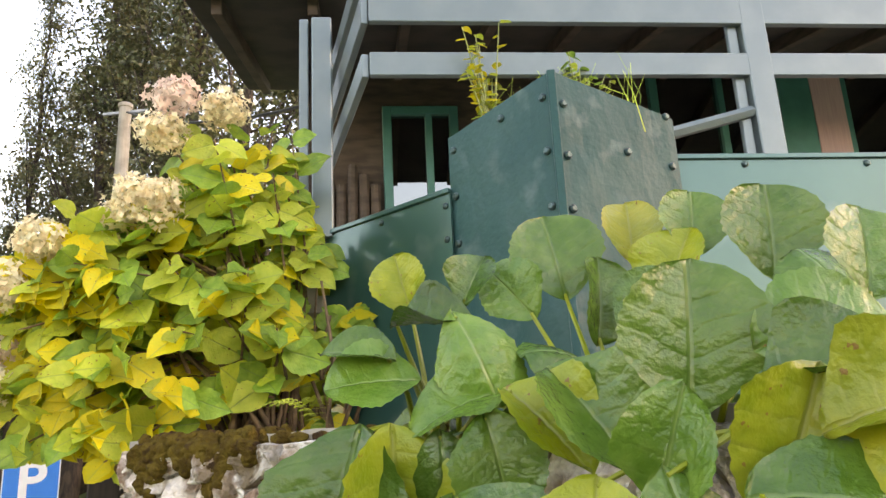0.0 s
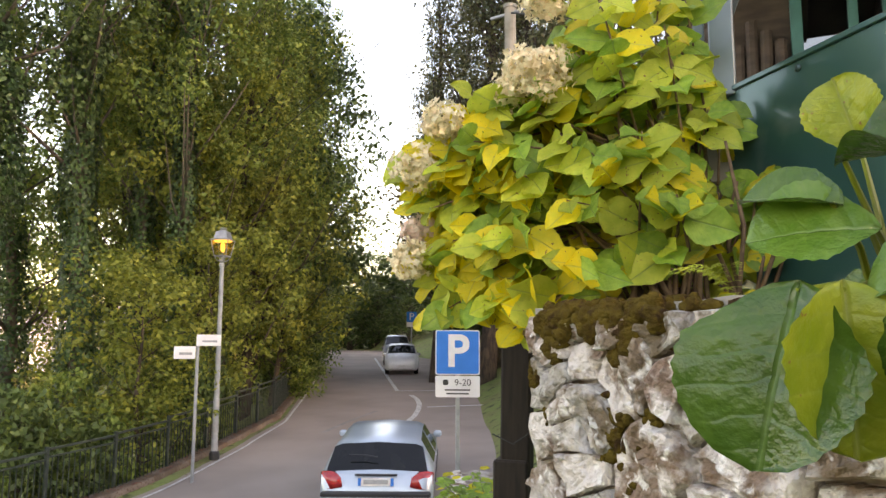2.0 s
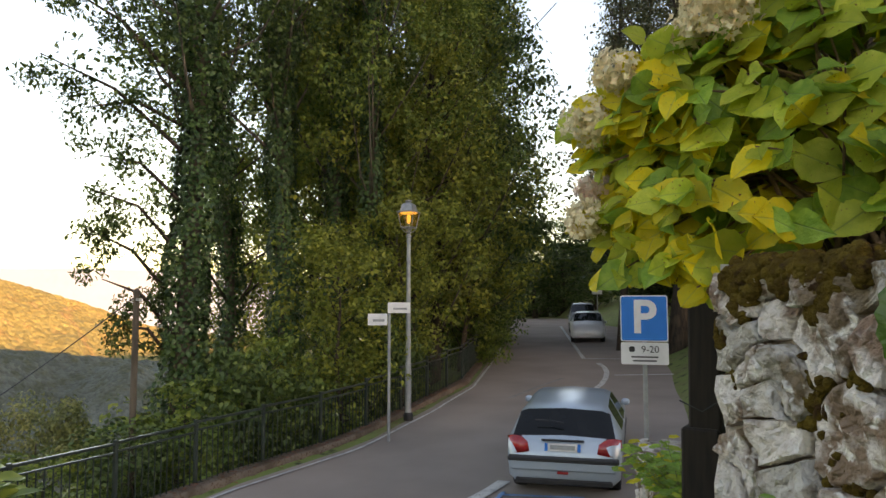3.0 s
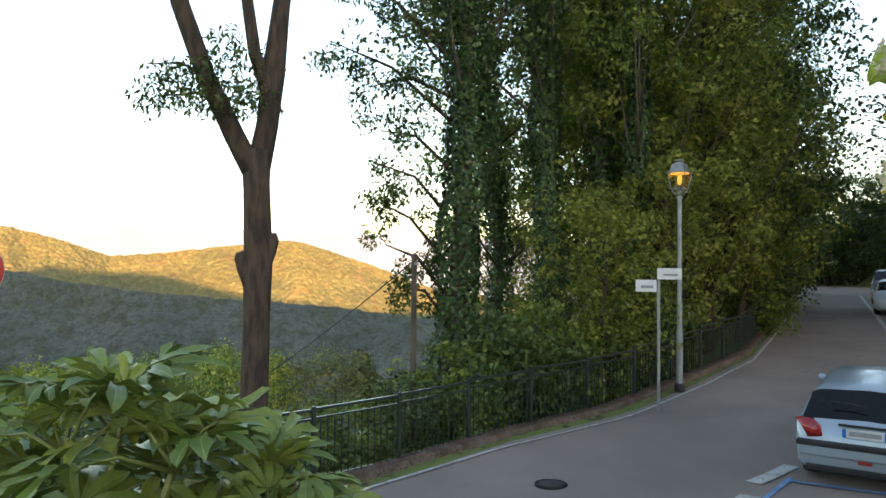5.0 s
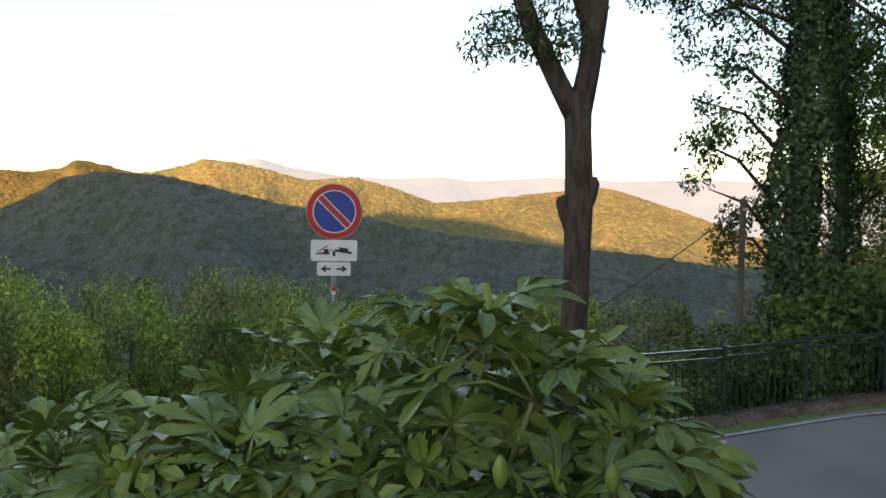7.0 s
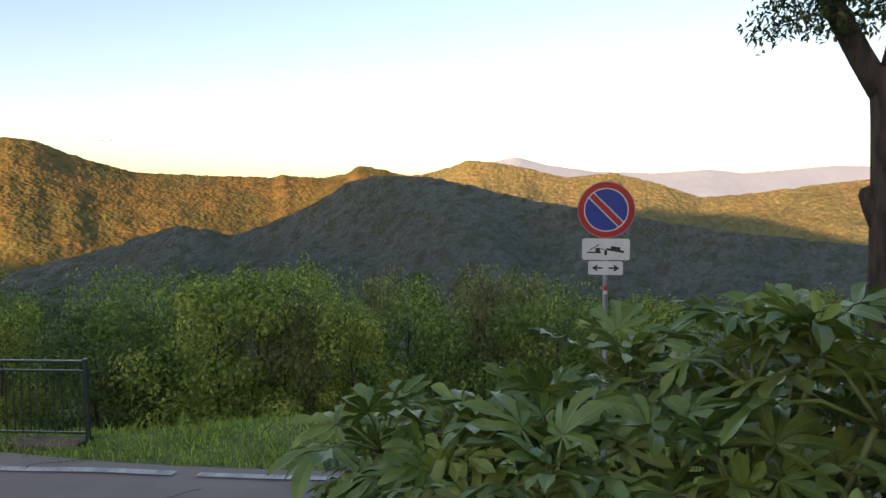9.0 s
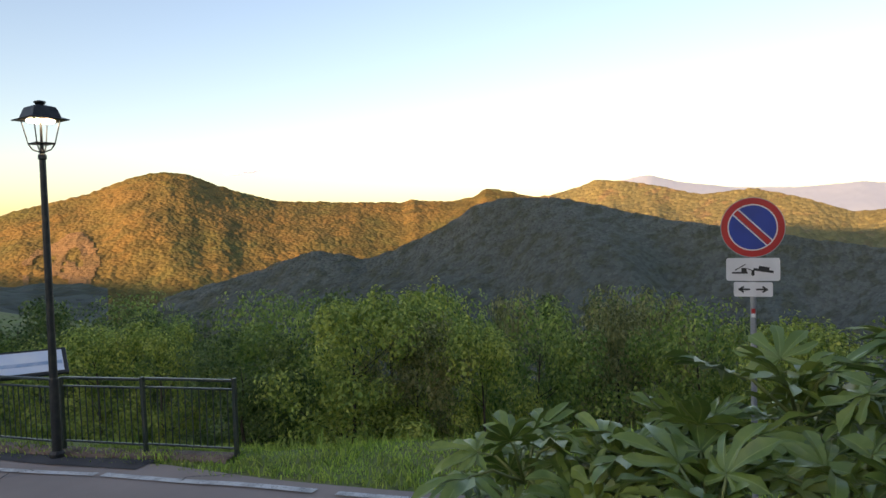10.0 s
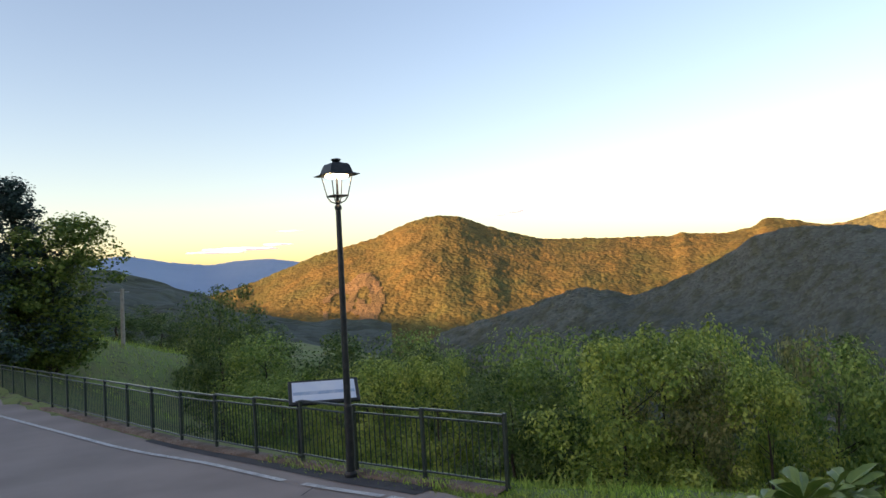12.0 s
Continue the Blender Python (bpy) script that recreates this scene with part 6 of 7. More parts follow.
for x0, x1, z0, z1, bars in ((0.92, 1.50, 1.95, 3.15, 1), (3.7, 4.9, 1.9, 3.7, 1), (5.8, 6.9, 1.9, 3.7, 1)):
    wnd = part("window", boxed((x1 - x0, 0.02, z1 - z0), at((x0 + x1) / 2, 0.155, (z0 + z1) / 2)), WINGLASS, house, "dark reflecting pane")
    for nm, w_, h_, cx, cz in (("frame_side", 0.09, z1 - z0 + 0.18, x0 - 0.045, (z0 + z1) / 2), ("frame_side", 0.09, z1 - z0 + 0.18, x1 + 0.045, (z0 + z1) / 2), ("frame_top", x1 - x0, 0.09, (x0 + x1) / 2, z1 + 0.045), ("frame_bottom", x1 - x0, 0.09, (x0 + x1) / 2, z0 - 0.045), ("mullion", 0.07, z1 - z0, (x0 + x1) / 2 + 0.08, (z0 + z1) / 2)):
        part(nm, boxed((w_, 0.08, h_), at(cx, 0.13, cz), 0.006), TEAL, wnd)
part("shutter", boxed((0.36, 0.05, 2.1), at(5.18, 0.08, 2.7), 0.006), TEAL, house, "teal painted shutter")
part("white_panel", boxed((0.55, 0.04, 0.7), at(3.30, 0.14, 2.85)), PLASTER, house, "pale plaster patch")
part("curtain", boxed((0.35, 0.03, 2.0), at(5.56, 0.10, 2.7)), CURTAIN, house, "pink curtain")
for k in range(9):
    part("log", tube(bmesh.new(), [(-0.15 + 0.11 * k, 0.05, 1.0), (-0.13 + 0.11 * k, 0.08, 2.6 - 0.1 * (k % 3))], 0.05, 8), LOGS, house)


# ---- large-leaved plants ----
def leaf_blade(seed, wide, mat, curl=0.15, cup=0.12, ruffle=0.02, serr=0.0, nu=14, nv=10, pointed=1.0):
    """One leaf of unit length along +y, its face up, with a rolled rim and quilted veins."""
    r = random.Random(seed)
    ph = r.uniform(0, 6.28)
    v, f = [], []
    for i in range(nu + 1):
        t_ = 0.06 + 0.94 * i / nu
        u = (1 - math.cos(math.pi * t_)) / 2 if pointed > 0.9 else t_
        wu = wide * 0.5 * max(0.02, math.sin(math.pi * (t_ if pointed > 0.9 else t_ ** pointed))) ** 0.85
        for j in range(nv + 1):
            s = 2 * j / nv - 1
            e = wu * (1 + (serr * (0.5 - ((i * 7 + (j > nv / 2) * 3) % 2)) if abs(s) > 0.95 else 0))
            x = s * e
            y = u
            z = cup * (s * s) * wide * 0.6 - curl * u * u + ruffle * math.sin(5 * u * 2 + ph + 2.5 * s) * abs(s) ** 2
            z -= 0.011 * abs(math.sin(math.pi * 4.5 * (u - abs(s) * wide * 0.38))) * (1 - s * s)
            v.append((x, y, z))
    for i in range(nu):
        for j in range(nv):
            a = i * (nv + 1) + j
            f.append((a, a + 1, a + nv + 2, a + nv + 1))
    me = bpy.data.meshes.new("leaf")
    me.from_pydata(v, [], f)
    me.shade_smooth()
    me.materials.append(mat)
    return me


def spoon_leaf(seed, wide, mat, curl, cup, wave=0.035, nu=22, nv=14):
    """A broad rounded leaf of unit length along +y, quilted between its side veins, with a wavy toothed rim."""
    r = random.Random(seed)
    ph, skew = r.uniform(0, 6.28), r.uniform(-0.06, 0.06)
    v, f = [], []
    for i in range(nu + 1):
        u = i / nu
        hw = wide * 0.5 * (max(0.0, 1 - abs(2 * u ** 0.92 - 1) ** 2.05) ** 0.5 * (0.45 + 0.55 * min(1.0, u / 0.4)) + 0.012)
        for j in range(nv + 1):
            t = 2 * j / nv - 1
            tooth = 1 + (0.022 * (2 * (i % 2) - 1) if abs(t) > 0.99 and 2 < i < nu else 0)
            x = t * hw * tooth + skew * u * u
            q = abs(math.sin(math.pi * 6 * (u - 0.45 * abs(t * hw)))) ** 0.7
            z = cup * abs(t) ** 1.6 * hw * 1.4 - curl * u * u + 0.016 * q * (1 - t ** 4) - 0.018 * math.exp(-(t / 0.09) ** 2)
            z += wave * abs(t) ** 3 * math.sin(8 * u + ph + (1.9 if t > 0 else 0)) + 0.03 * math.sin(3 * u + ph) * u
            v.append((x, u - 0.25 * curl * u * u * u, z))
    for i in range(nu):
        for j in range(nv):
            a = i * (nv + 1) + j
            f.append((a, a + 1, a + nv + 2, a + nv + 1))
    me = bpy.data.meshes.new("leaf")
    me.from_pydata(v, [], f)
    me.shade_smooth()
    me.materials.append(mat)
    return me


def aim(pos, direction, normal, size, width=1.0):
    """A pose with +y along direction, +z near normal, scaled."""
    y = Vector(direction).normalized()
    x = y.cross(Vector(normal)).normalized()
    z = x.cross(y)
    m = Matrix((x, y, z)).transposed().to_4x4()
    return Matrix.Translation(pos) @ m @ Matrix.Diagonal((size * width, size, size, 1))


B_GREEN = veined("bergenia_green", (0.062, 0.168, 0.020), (0.105, 0.215, 0.034), (0.17, 0.28, 0.08), 6, 0.45, 0.26, 0.16, side_vein=0.10)
B_DARK = veined("bergenia_dark", (0.032, 0.100, 0.012), (0.058, 0.140, 0.020), (0.11, 0.21, 0.06), 6, 0.45, 0.24, 0.14, side_vein=0.10)
B_LIME = veined("bergenia_lime", (0.210, 0.280, 0.018), (0.300, 0.340, 0.030), (0.32, 0.35, 0.10), 6, 0.45, 0.36, 0.3, spots=(0.25, 0.14, 0.04))
B_YELLOW = veined("bergenia_yellow", (0.42, 0.42, 0.060), (0.30, 0.36, 0.060), (0.48, 0.50, 0.20), 6, 0.45, 0.4, 0.3, spots=(0.22, 0.10, 0.03))
BL = {}
for k_, mt in (("g", B_GREEN), ("d", B_DARK), ("l", B_LIME), ("y", B_YELLOW)):
    BL[k_] = [spoon_leaf(i * 7 + 1, w_, mt, cu, cp, wv) for i, (w_, cu, cp, wv) in enumerate(((0.90, 0.16, 0.22, 0.03), (0.84, 0.34, 0.20, 0.05), (0.82, 0.42, -0.35, 0.05), (0.92, 0.12, 0.30, 0.03), (0.74, 0.30, 0.62, 0.07)))]


def bergenia(label, leaves, petiole):
    t = thing("bergenia", None, label, "plant", "bergenia on the wall")
    for (px, py, pz), d, n_, s, kind, var in leaves:
        d, n_ = Vector(d).normalized(), Vector(n_)
        c = Vector((px, py, pz))
        start = c - d * s * 0.5
        ob = new("leaf", BL[kind][var % 5])
        ob.parent, ob.matrix_basis = t, aim(start, d, n_, s)
        root = Vector((petiole[0] + (px - petiole[0]) * 0.35, petiole[1] + (py - petiole[1]) * 0.3, petiole[2]))
        part("stalk", tube(bmesh.new(), [root, (root + start) / 2 + Vector((0, 0, 0.02)), start + d * 0.02], [0.008, 0.007, 0.005], 6), B_LIME, t)
    return t


UPF = (0.05, -0.75, 0.45)       # faces the road and the sky
bergenia("broad glossy bergenia leaves at the wall's corner", [
    ((-0.10, 1.62, 3.53), (-1, -0.25, 0.05), (0.1, -0.75, 0.65), 0.24, "g", 0), ((0.16, 1.52, 3.58), (0.45, -0.5, -0.75), (0.0, -0.8, 0.6), 0.25, "g", 2), ((0.12, 1.51, 3.475), (-0.9, -0.45, -0.05), (0.05, -0.45, 0.9), 0.25, "g", 1),
    ((0.05, 1.62, 3.67), (0.75, -0.2, 0.12), (-0.1, -0.5, 0.85), 0.22, "d", 4), ((-0.05, 1.80, 3.80), (-0.3, -0.1, 1), (-0.1, -0.9, 0.2), 0.20, "l", 4), ((-0.15, 1.50, 3.26), (-0.25, -0.3, -1), (-0.1, -1, 0.25), 0.36, "d", 0),
    ((-0.02, 1.49, 3.27), (0.1, -0.2, -1), (0.3, -0.9, 0.2), 0.32, "l", 4), ((0.08, 1.46, 3.30), (0.05, -0.2, -1), (0.0, -0.95, 0.3), 0.22, "d", 2), ((0.20, 1.42, 3.33), (0.25, -0.35, -0.9), (0.1, -0.9, 0.4), 0.24, "g", 1), ((0.17, 1.30, 3.20), (0.4, -0.6, -0.5), (0.05, -0.7, 0.75), 0.28, "d", 3),
    ((-0.14, 1.66, 3.60), (-1, 0.1, 0.25), (0.1, -0.5, 0.85), 0.20, "g", 3), ((0.15, 1.70, 3.78), (0.35, 0.1, 0.95), (-0.1, -0.9, 0.25), 0.17, "d", 4)], (0.06, 1.80, 3.38))
bergenia("upright rounded bergenia leaves, some yellowing", [
    ((0.36, 1.77, 3.84), (-0.15, 0.1, 1), (0.05, -0.95, 0.3), 0.27, "g", 0), ((0.24, 1.70, 3.74), (-0.6, -0.1, 0.8), (-0.3, -0.8, 0.5), 0.20, "g", 1), ((0.58, 1.89, 3.93), (0.05, 0.1, 1), (0.0, -1, 0.2), 0.22, "y", 4), ((0.74, 1.86, 3.92), (0.15, 0.1, 1), (0.1, -1, 0.15), 0.21, "g", 3), ((0.66, 1.78, 3.80), (0.25, -0.1, 0.9), (-0.4, -0.8, 0.4), 0.24, "l", 4),
    ((0.47, 1.70, 3.70), (0.25, -0.15, 1), (0.5, -0.8, 0.3), 0.24, "g", 4), ((0.58, 1.34, 3.56), (0.1, -0.12, 0.9), (0.05, -0.95, 0.28), 0.32, "g", 0), ((0.39, 1.37, 3.43), (0.5, -0.5, -0.55), (0.0, -0.8, 0.7), 0.30, "g", 4), ((0.30, 1.40, 3.42), (0.6, -0.5, -0.45), (0.1, -0.7, 0.7), 0.26, "l", 4), ((0.49, 1.20, 3.36), (0.15, -0.3, 0.75), (-0.2, -0.9, 0.35), 0.22, "g", 4),
    ((0.36, 1.62, 3.58), (-0.4, -0.5, 0.3), (0.0, -0.7, 0.7), 0.20, "d", 2), ((0.55, 1.60, 3.68), (0.5, -0.3, 0.8), (-0.2, -0.85, 0.4), 0.2, "d", 1)], (0.50, 1.62, 3.38))
bergenia("broad bergenia leaves drooping over the wall", [
    ((0.89, 1.72, 3.85), (0.1, 0.05, 1), (0.0, -1, 0.25), 0.27, "g", 3), ((1.03, 1.56, 3.75), (0.2, 0.1, 1), (0.2, -1, 0.2), 0.25, "g", 0), ((0.82, 1.30, 3.57), (0.9, -0.1, 0.35), (-0.1, -0.85, 0.5), 0.30, "g", 1), ((0.77, 1.18, 3.47), (0.85, -0.35, 0.45), (-0.1, -0.55, 0.85), 0.30, "d", 4), ((0.65, 1.06, 3.35), (-0.4, -0.2, -0.85), (0.0, -0.9, 0.35), 0.28, "l", 4),
    ((0.67, 0.96, 3.30), (0.9, -0.25, 0.1), (-0.1, -0.6, 0.8), 0.26, "d", 1), ((0.78, 1.00, 3.42), (0.8, -0.3, 0.4), (-0.2, -0.7, 0.6), 0.25, "l", 4), ((0.92, 1.45, 3.66), (-0.3, -0.2, 0.9), (0.2, -0.9, 0.3), 0.22, "d", 2), ((1.15, 1.35, 3.60), (0.5, -0.2, 0.8), (0.0, -0.9, 0.4), 0.27, "g", 0), ((1.2, 1.15, 3.45), (0.6, -0.5, 0.3), (0, -0.6, 0.8), 0.27, "g", 3),
    ((0.50, 1.12, 3.22), (0.2, -0.5, -0.8), (0, -0.8, 0.6), 0.26, "g", 2), ((0.35, 1.20, 3.22), (-0.2, -0.5, -0.8), (0, -0.8, 0.6), 0.22, "l", 3), ((0.85, 0.92, 3.20), (0.2, -0.6, -0.7), (0, -0.8, 0.6), 0.26, "d", 0)], (0.88, 1.40, 3.38))
rnd = random.Random(12)
filler = []
for k in range(60):
    f = rnd.uniform(1.0, 2.7)
    p = WA + WDIR * f + WOUT * rnd.uniform(-0.22, 0.10)
    a = rnd.uniform(0, 6.28)
    filler.append(((p.x, p.y, rnd.uniform(3.34, 3.54)), (math.cos(a), math.sin(a) - 0.4, rnd.uniform(-0.5, 0.6)), (0, -0.4, 0.9), rnd.uniform(0.13, 0.20), rnd.choice("gddlgd"), k))
bergenia("lower bergenia leaves filling the bed", filler, (0.6, 1.62, 3.36))

# ---- hydrangea ----
H_GREEN = veined("hydrangea_green", (0.190, 0.380, 0.050), (0.320, 0.500, 0.075), (0.20, 0.32, 0.10), 9, 0.8, 0.45, 0.35)
H_LIME = veined("hydrangea_lime", (0.420, 0.520, 0.060), (0.540, 0.590, 0.080), (0.30, 0.40, 0.10), 9, 0.8, 0.5, 0.4, spots=(0.25, 0.15, 0.04))
H_YELLOW = veined("hydrangea_yellow", (0.800, 0.640, 0.035), (0.700, 0.610, 0.045), (0.50, 0.48, 0.12), 9, 0.8, 0.5, 0.4, spots=(0.26, 0.12, 0.03))
HSTEM = material("hydrangea_stem", (0.20, 0.125, 0.07), 0.85, (0.12, 0.07, 0.04), 20, (0.4, 0.6), 0.004, 60)
HL = {k_: [leaf_blade(40 + i, w_, mt, cu, 0.12, 0.03, 0.06, 10, 6, 0.8) for i, (w_, cu) in enumerate(((0.78, 0.2), (0.70, 0.35), (0.84, 0.12)))] for k_, mt in (("g", H_GREEN), ("l", H_LIME), ("y", H_YELLOW))}
FLORET = {"cream": material("floret_cream", (0.95, 0.87, 0.64), 0.8, (0.72, 0.58, 0.34), 25, (0.4, 0.65), vary=0.2, island=True, thin=0.35), "pink": material("floret_pink", (0.86, 0.72, 0.62), 0.8, (0.74, 0.54, 0.44), 18, (0.4, 0.65), vary=0.2, island=True, thin=0.35)}
hyd = thing("hydrangea", None, "tall hydrangea with yellowing leaves and faded flowers", "shrub")
rnd = random.Random(31)
rng = np.random.default_rng(31)
heads = [((-1.27, 2.95, 4.98), 0.11, "pink"), ((-1.04, 2.97, 4.90), 0.11, "cream"), ((-1.31, 2.93, 4.80), 0.11, "cream"), ((-1.31, 2.82, 4.43), 0.15, "cream"), ((-1.72, 2.75, 4.27), 0.12, "cream"), ((-1.88, 2.78, 4.10), 0.12, "cream"), ((-2.02, 2.90, 3.68), 0.115, "cream"), ((-2.10, 2.95, 4.13), 0.10, "cream"), ((-2.11, 3.04, 3.85), 0.10, "pink"), ((-1.45, 2.84, 4.36), 0.09, "cream")]
tips = [Vector(h[0]) for h in heads]
for k in range(120):
    f = rnd.random()
    tips.append(Vector((-0.72 - 1.35 * f + rnd.uniform(-0.12, 0.12), 3.05 + rnd.uniform(-0.32, 0.42) - 0.15 * f, rnd.uniform(3.62 + 0.0 * f, 4.95 - 0.85 * f))))
for k in range(16):
    tips.append(Vector((-1.28 - rnd.uniform(0, 0.55), 2.78 + rnd.uniform(-0.1, 0.15), rnd.uniform(3.34, 3.72))))
for k in range(34):
    tips.append(Vector((-1.5 - rnd.uniform(0, 0.62), 2.88 + rnd.uniform(-0.12, 0.25), rnd.uniform(3.50, 4.28))))
for k in range(26):
    tips.append(Vector((-0.55 - rnd.uniform(0, 0.75), 3.30 + rnd.uniform(-0.1, 0.35), rnd.uniform(3.48, 4.05))))
for k in range(46):
    a_ = Vector((-0.92 + rnd.uniform(-0.30, 0.34), 3.20 + rnd.uniform(-0.15, 0.22), WTOP - 0.05))
    b_ = a_ + Vector((rnd.uniform(-0.35, 0.22), rnd.uniform(-0.14, 0.14), rnd.uniform(0.30, 0.75)))
    part("stem", tube(bmesh.new(), [a_, a_.lerp(b_, 0.5) + Vector((rnd.uniform(-0.05, 0.05), 0, 0.03)), b_], [0.011, 0.009, 0.006], 6), HSTEM, hyd, smooth=True)
for i, tip in enumerate(tips):
    root = Vector((-0.92 + rnd.uniform(-0.18, 0.18), 3.12 + rnd.uniform(-0.15, 0.15), WTOP - 0.05))
    midp = root.lerp(tip, 0.5) + Vector((rnd.uniform(0.0, 0.14), rnd.uniform(-0.05, 0.05), rnd.uniform(0.0, 0.16) + 0.34 * max(0.0, -1.0 - tip.x)))
    if i < 40:
        part("stem", tube(bmesh.new(), [root, root.lerp(midp, 0.6) + Vector((0.02, 0, 0.03)), midp, midp.lerp(tip, 0.6) + Vector((0, 0, 0.02)), tip], [0.012, 0.010, 0.008, 0.006, 0.004], 6), HSTEM, hyd, smooth=True)
    else:
        part("stem", tube(bmesh.new(), [midp, midp.lerp(tip, 0.6), tip], [0.006, 0.005, 0.003], 5), HSTEM, hyd, smooth=True)
    grow = (tip - midp).normalized()
    a = rnd.uniform(0, 6.28)
    for pair in range(4 if i >= 10 else 3):
        for sgn in (0, math.pi):
            ang = a + sgn + pair * math.pi / 2
            base = tip.lerp(midp, 0.03 + 0.13 * pair) - (grow * 0.08 if i < 10 else Vector())
            outw = (tip - Vector((-1.05, 3.3, 3.95))).normalized()
            d = Vector((math.cos(ang), math.sin(ang) - 0.15, rnd.uniform(-1.0, 0.3))) + grow * 0.25
            low_ = 1 - min(1, max(0, (tip.z - 3.6) / 1.2))
            yel = rnd.random() + 0.20 * low_ + 0.22 * min(1, max(0, (-1.05 - tip.x) / 0.9))
            kind = "g" if yel < 0.50 else ("l" if yel < 0.88 else "y")
            ob = new("leaf", rnd.choice(HL[kind]))
            ob.parent, ob.matrix_basis = hyd, aim(base, d, outw * 0.5 + Vector((rnd.uniform(-0.4, 0.9), rnd.uniform(-1.5, -0.4), rnd.uniform(-0.2, 0.9))), rnd.uniform(0.115, 0.155) + 0.022 * pair)
for (hx, hy, hz_), r, kind in heads:
    n_ = int(330 * (r / 0.11) ** 2)
    q = unit(rng.normal(size=(n_, 3)))
    q[:, 2] = q[:, 2] * 0.85 + 0.05
    r *= 0.88
    lump = 1 + 0.75 * vnoise(q * 1.7 + hx * 9, 5, 2).reshape(-1, 1)
    c = np.array([hx, hy, hz_]) + q * r * lump * rng.uniform(0.62, 1.20, (n_, 1)) + np.array([0.02, -0.10, 0.0])
    q = unit(q + 0.45 * rng.normal(size=(n_, 3)))
    t1 = unit(np.cross(q, rng.normal(size=(n_, 3))))
    t2 = np.cross(q, t1)
    s = rng.uniform(0.015, 0.025, (n_, 1))
    lift = q * 0.004
    verts = np.stack([c + t1 * s + lift, c + (t1 + t2) * s * 0.35, c + t2 * s + lift, c + (t2 - t1) * s * 0.35, c - t1 * s + lift, c - (t1 + t2) * s * 0.35, c - t2 * s + lift, c + (t1 - t2) * s * 0.35], 1).reshape(-1, 3)
    mesh_object("flower_head", verts, np.arange(n_ * 8).reshape(-1, 8), FLORET[kind], hyd, "faded mophead of dry florets")

# ---- fatsia ----
F_GREEN = material("fatsia_green", (0.130, 0.215, 0.042), 0.36, (0.215, 0.295, 0.062), 3, (0.35, 0.65), 0.004, 14, vary=0.32, thin=0.10, spec=0.55)
F_YOUNG = material("fatsia_young", (0.22, 0.31, 0.055), 0.36, (0.27, 0.35, 0.07), 3, (0.35, 0.65), 0.004, 14, vary=0.2, thin=0.22)
F_STALK = material("fatsia_stalk", (0.22, 0.26, 0.08), 0.5, (0.18, 0.22, 0.07), 8)
F_VEIN = material("fatsia_vein", (0.23, 0.31, 0.085), 0.4, (0.19, 0.27, 0.07), 8)


def palmate(seed, mat, lobes=8, droop=0.25, wide=0.17):
    """A fingered leaf round the origin, its tip along +y, radius 1: long lobes that grow together near the stalk."""
    r = random.Random(seed)
    span = radians(r.uniform(215, 250))
    v, f, pale = [], [], []
    for k in range(lobes):
        th = (k / (lobes - 1) - 0.5) * span + r.uniform(-0.05, 0.05)
        off = abs(2 * k / (lobes - 1) - 1)
        long_ = (1 - 0.40 * off ** 1.5) * r.uniform(0.92, 1.05)
        hang = droop * r.uniform(0.2, 1.9)
        sway = r.uniform(-0.22, 0.22)
        start = len(v)
        rows_ = ((0.0, 0.12), (0.22, 0.50), (0.44, 0.74), (0.62, 0.92), (0.78, 1.0), (0.91, 0.66), (1.0, 0.06))
        for t_, w_ in rows_:
            rr, hw = long_ * t_, wide * long_ * w_ * r.uniform(0.80, 1.20)
            rib = min(0.011, hw * 0.4)
            a_ = th + sway * t_ * t_
            for x in (-hw, -rib, rib, hw):
                z = -hang * rr * rr + 0.50 * abs(x) + 0.030 * math.sin(9 * t_ + k * 1.7 + (x > 0) * 2 + seed) * abs(x) / max(hw, 0.01)
                v.append((math.sin(a_) * rr + math.cos(a_) * x, math.cos(a_) * rr - math.sin(a_) * x, z + 0.004 * (k % 2)))
        for i in range(len(rows_) - 1):
            for j in range(3):
                q = start + i * 4 + j
                f.append((q, q + 1, q + 5, q + 4))
                pale.append(1 if j == 1 else 0)
    me = bpy.data.meshes.new("leaf")
    me.from_pydata(v, [], f)
    me.materials.append(mat)
    me.materials.append(F_VEIN)
    me.polygons.foreach_set("material_index", pale)
    me.shade_smooth()
    return me


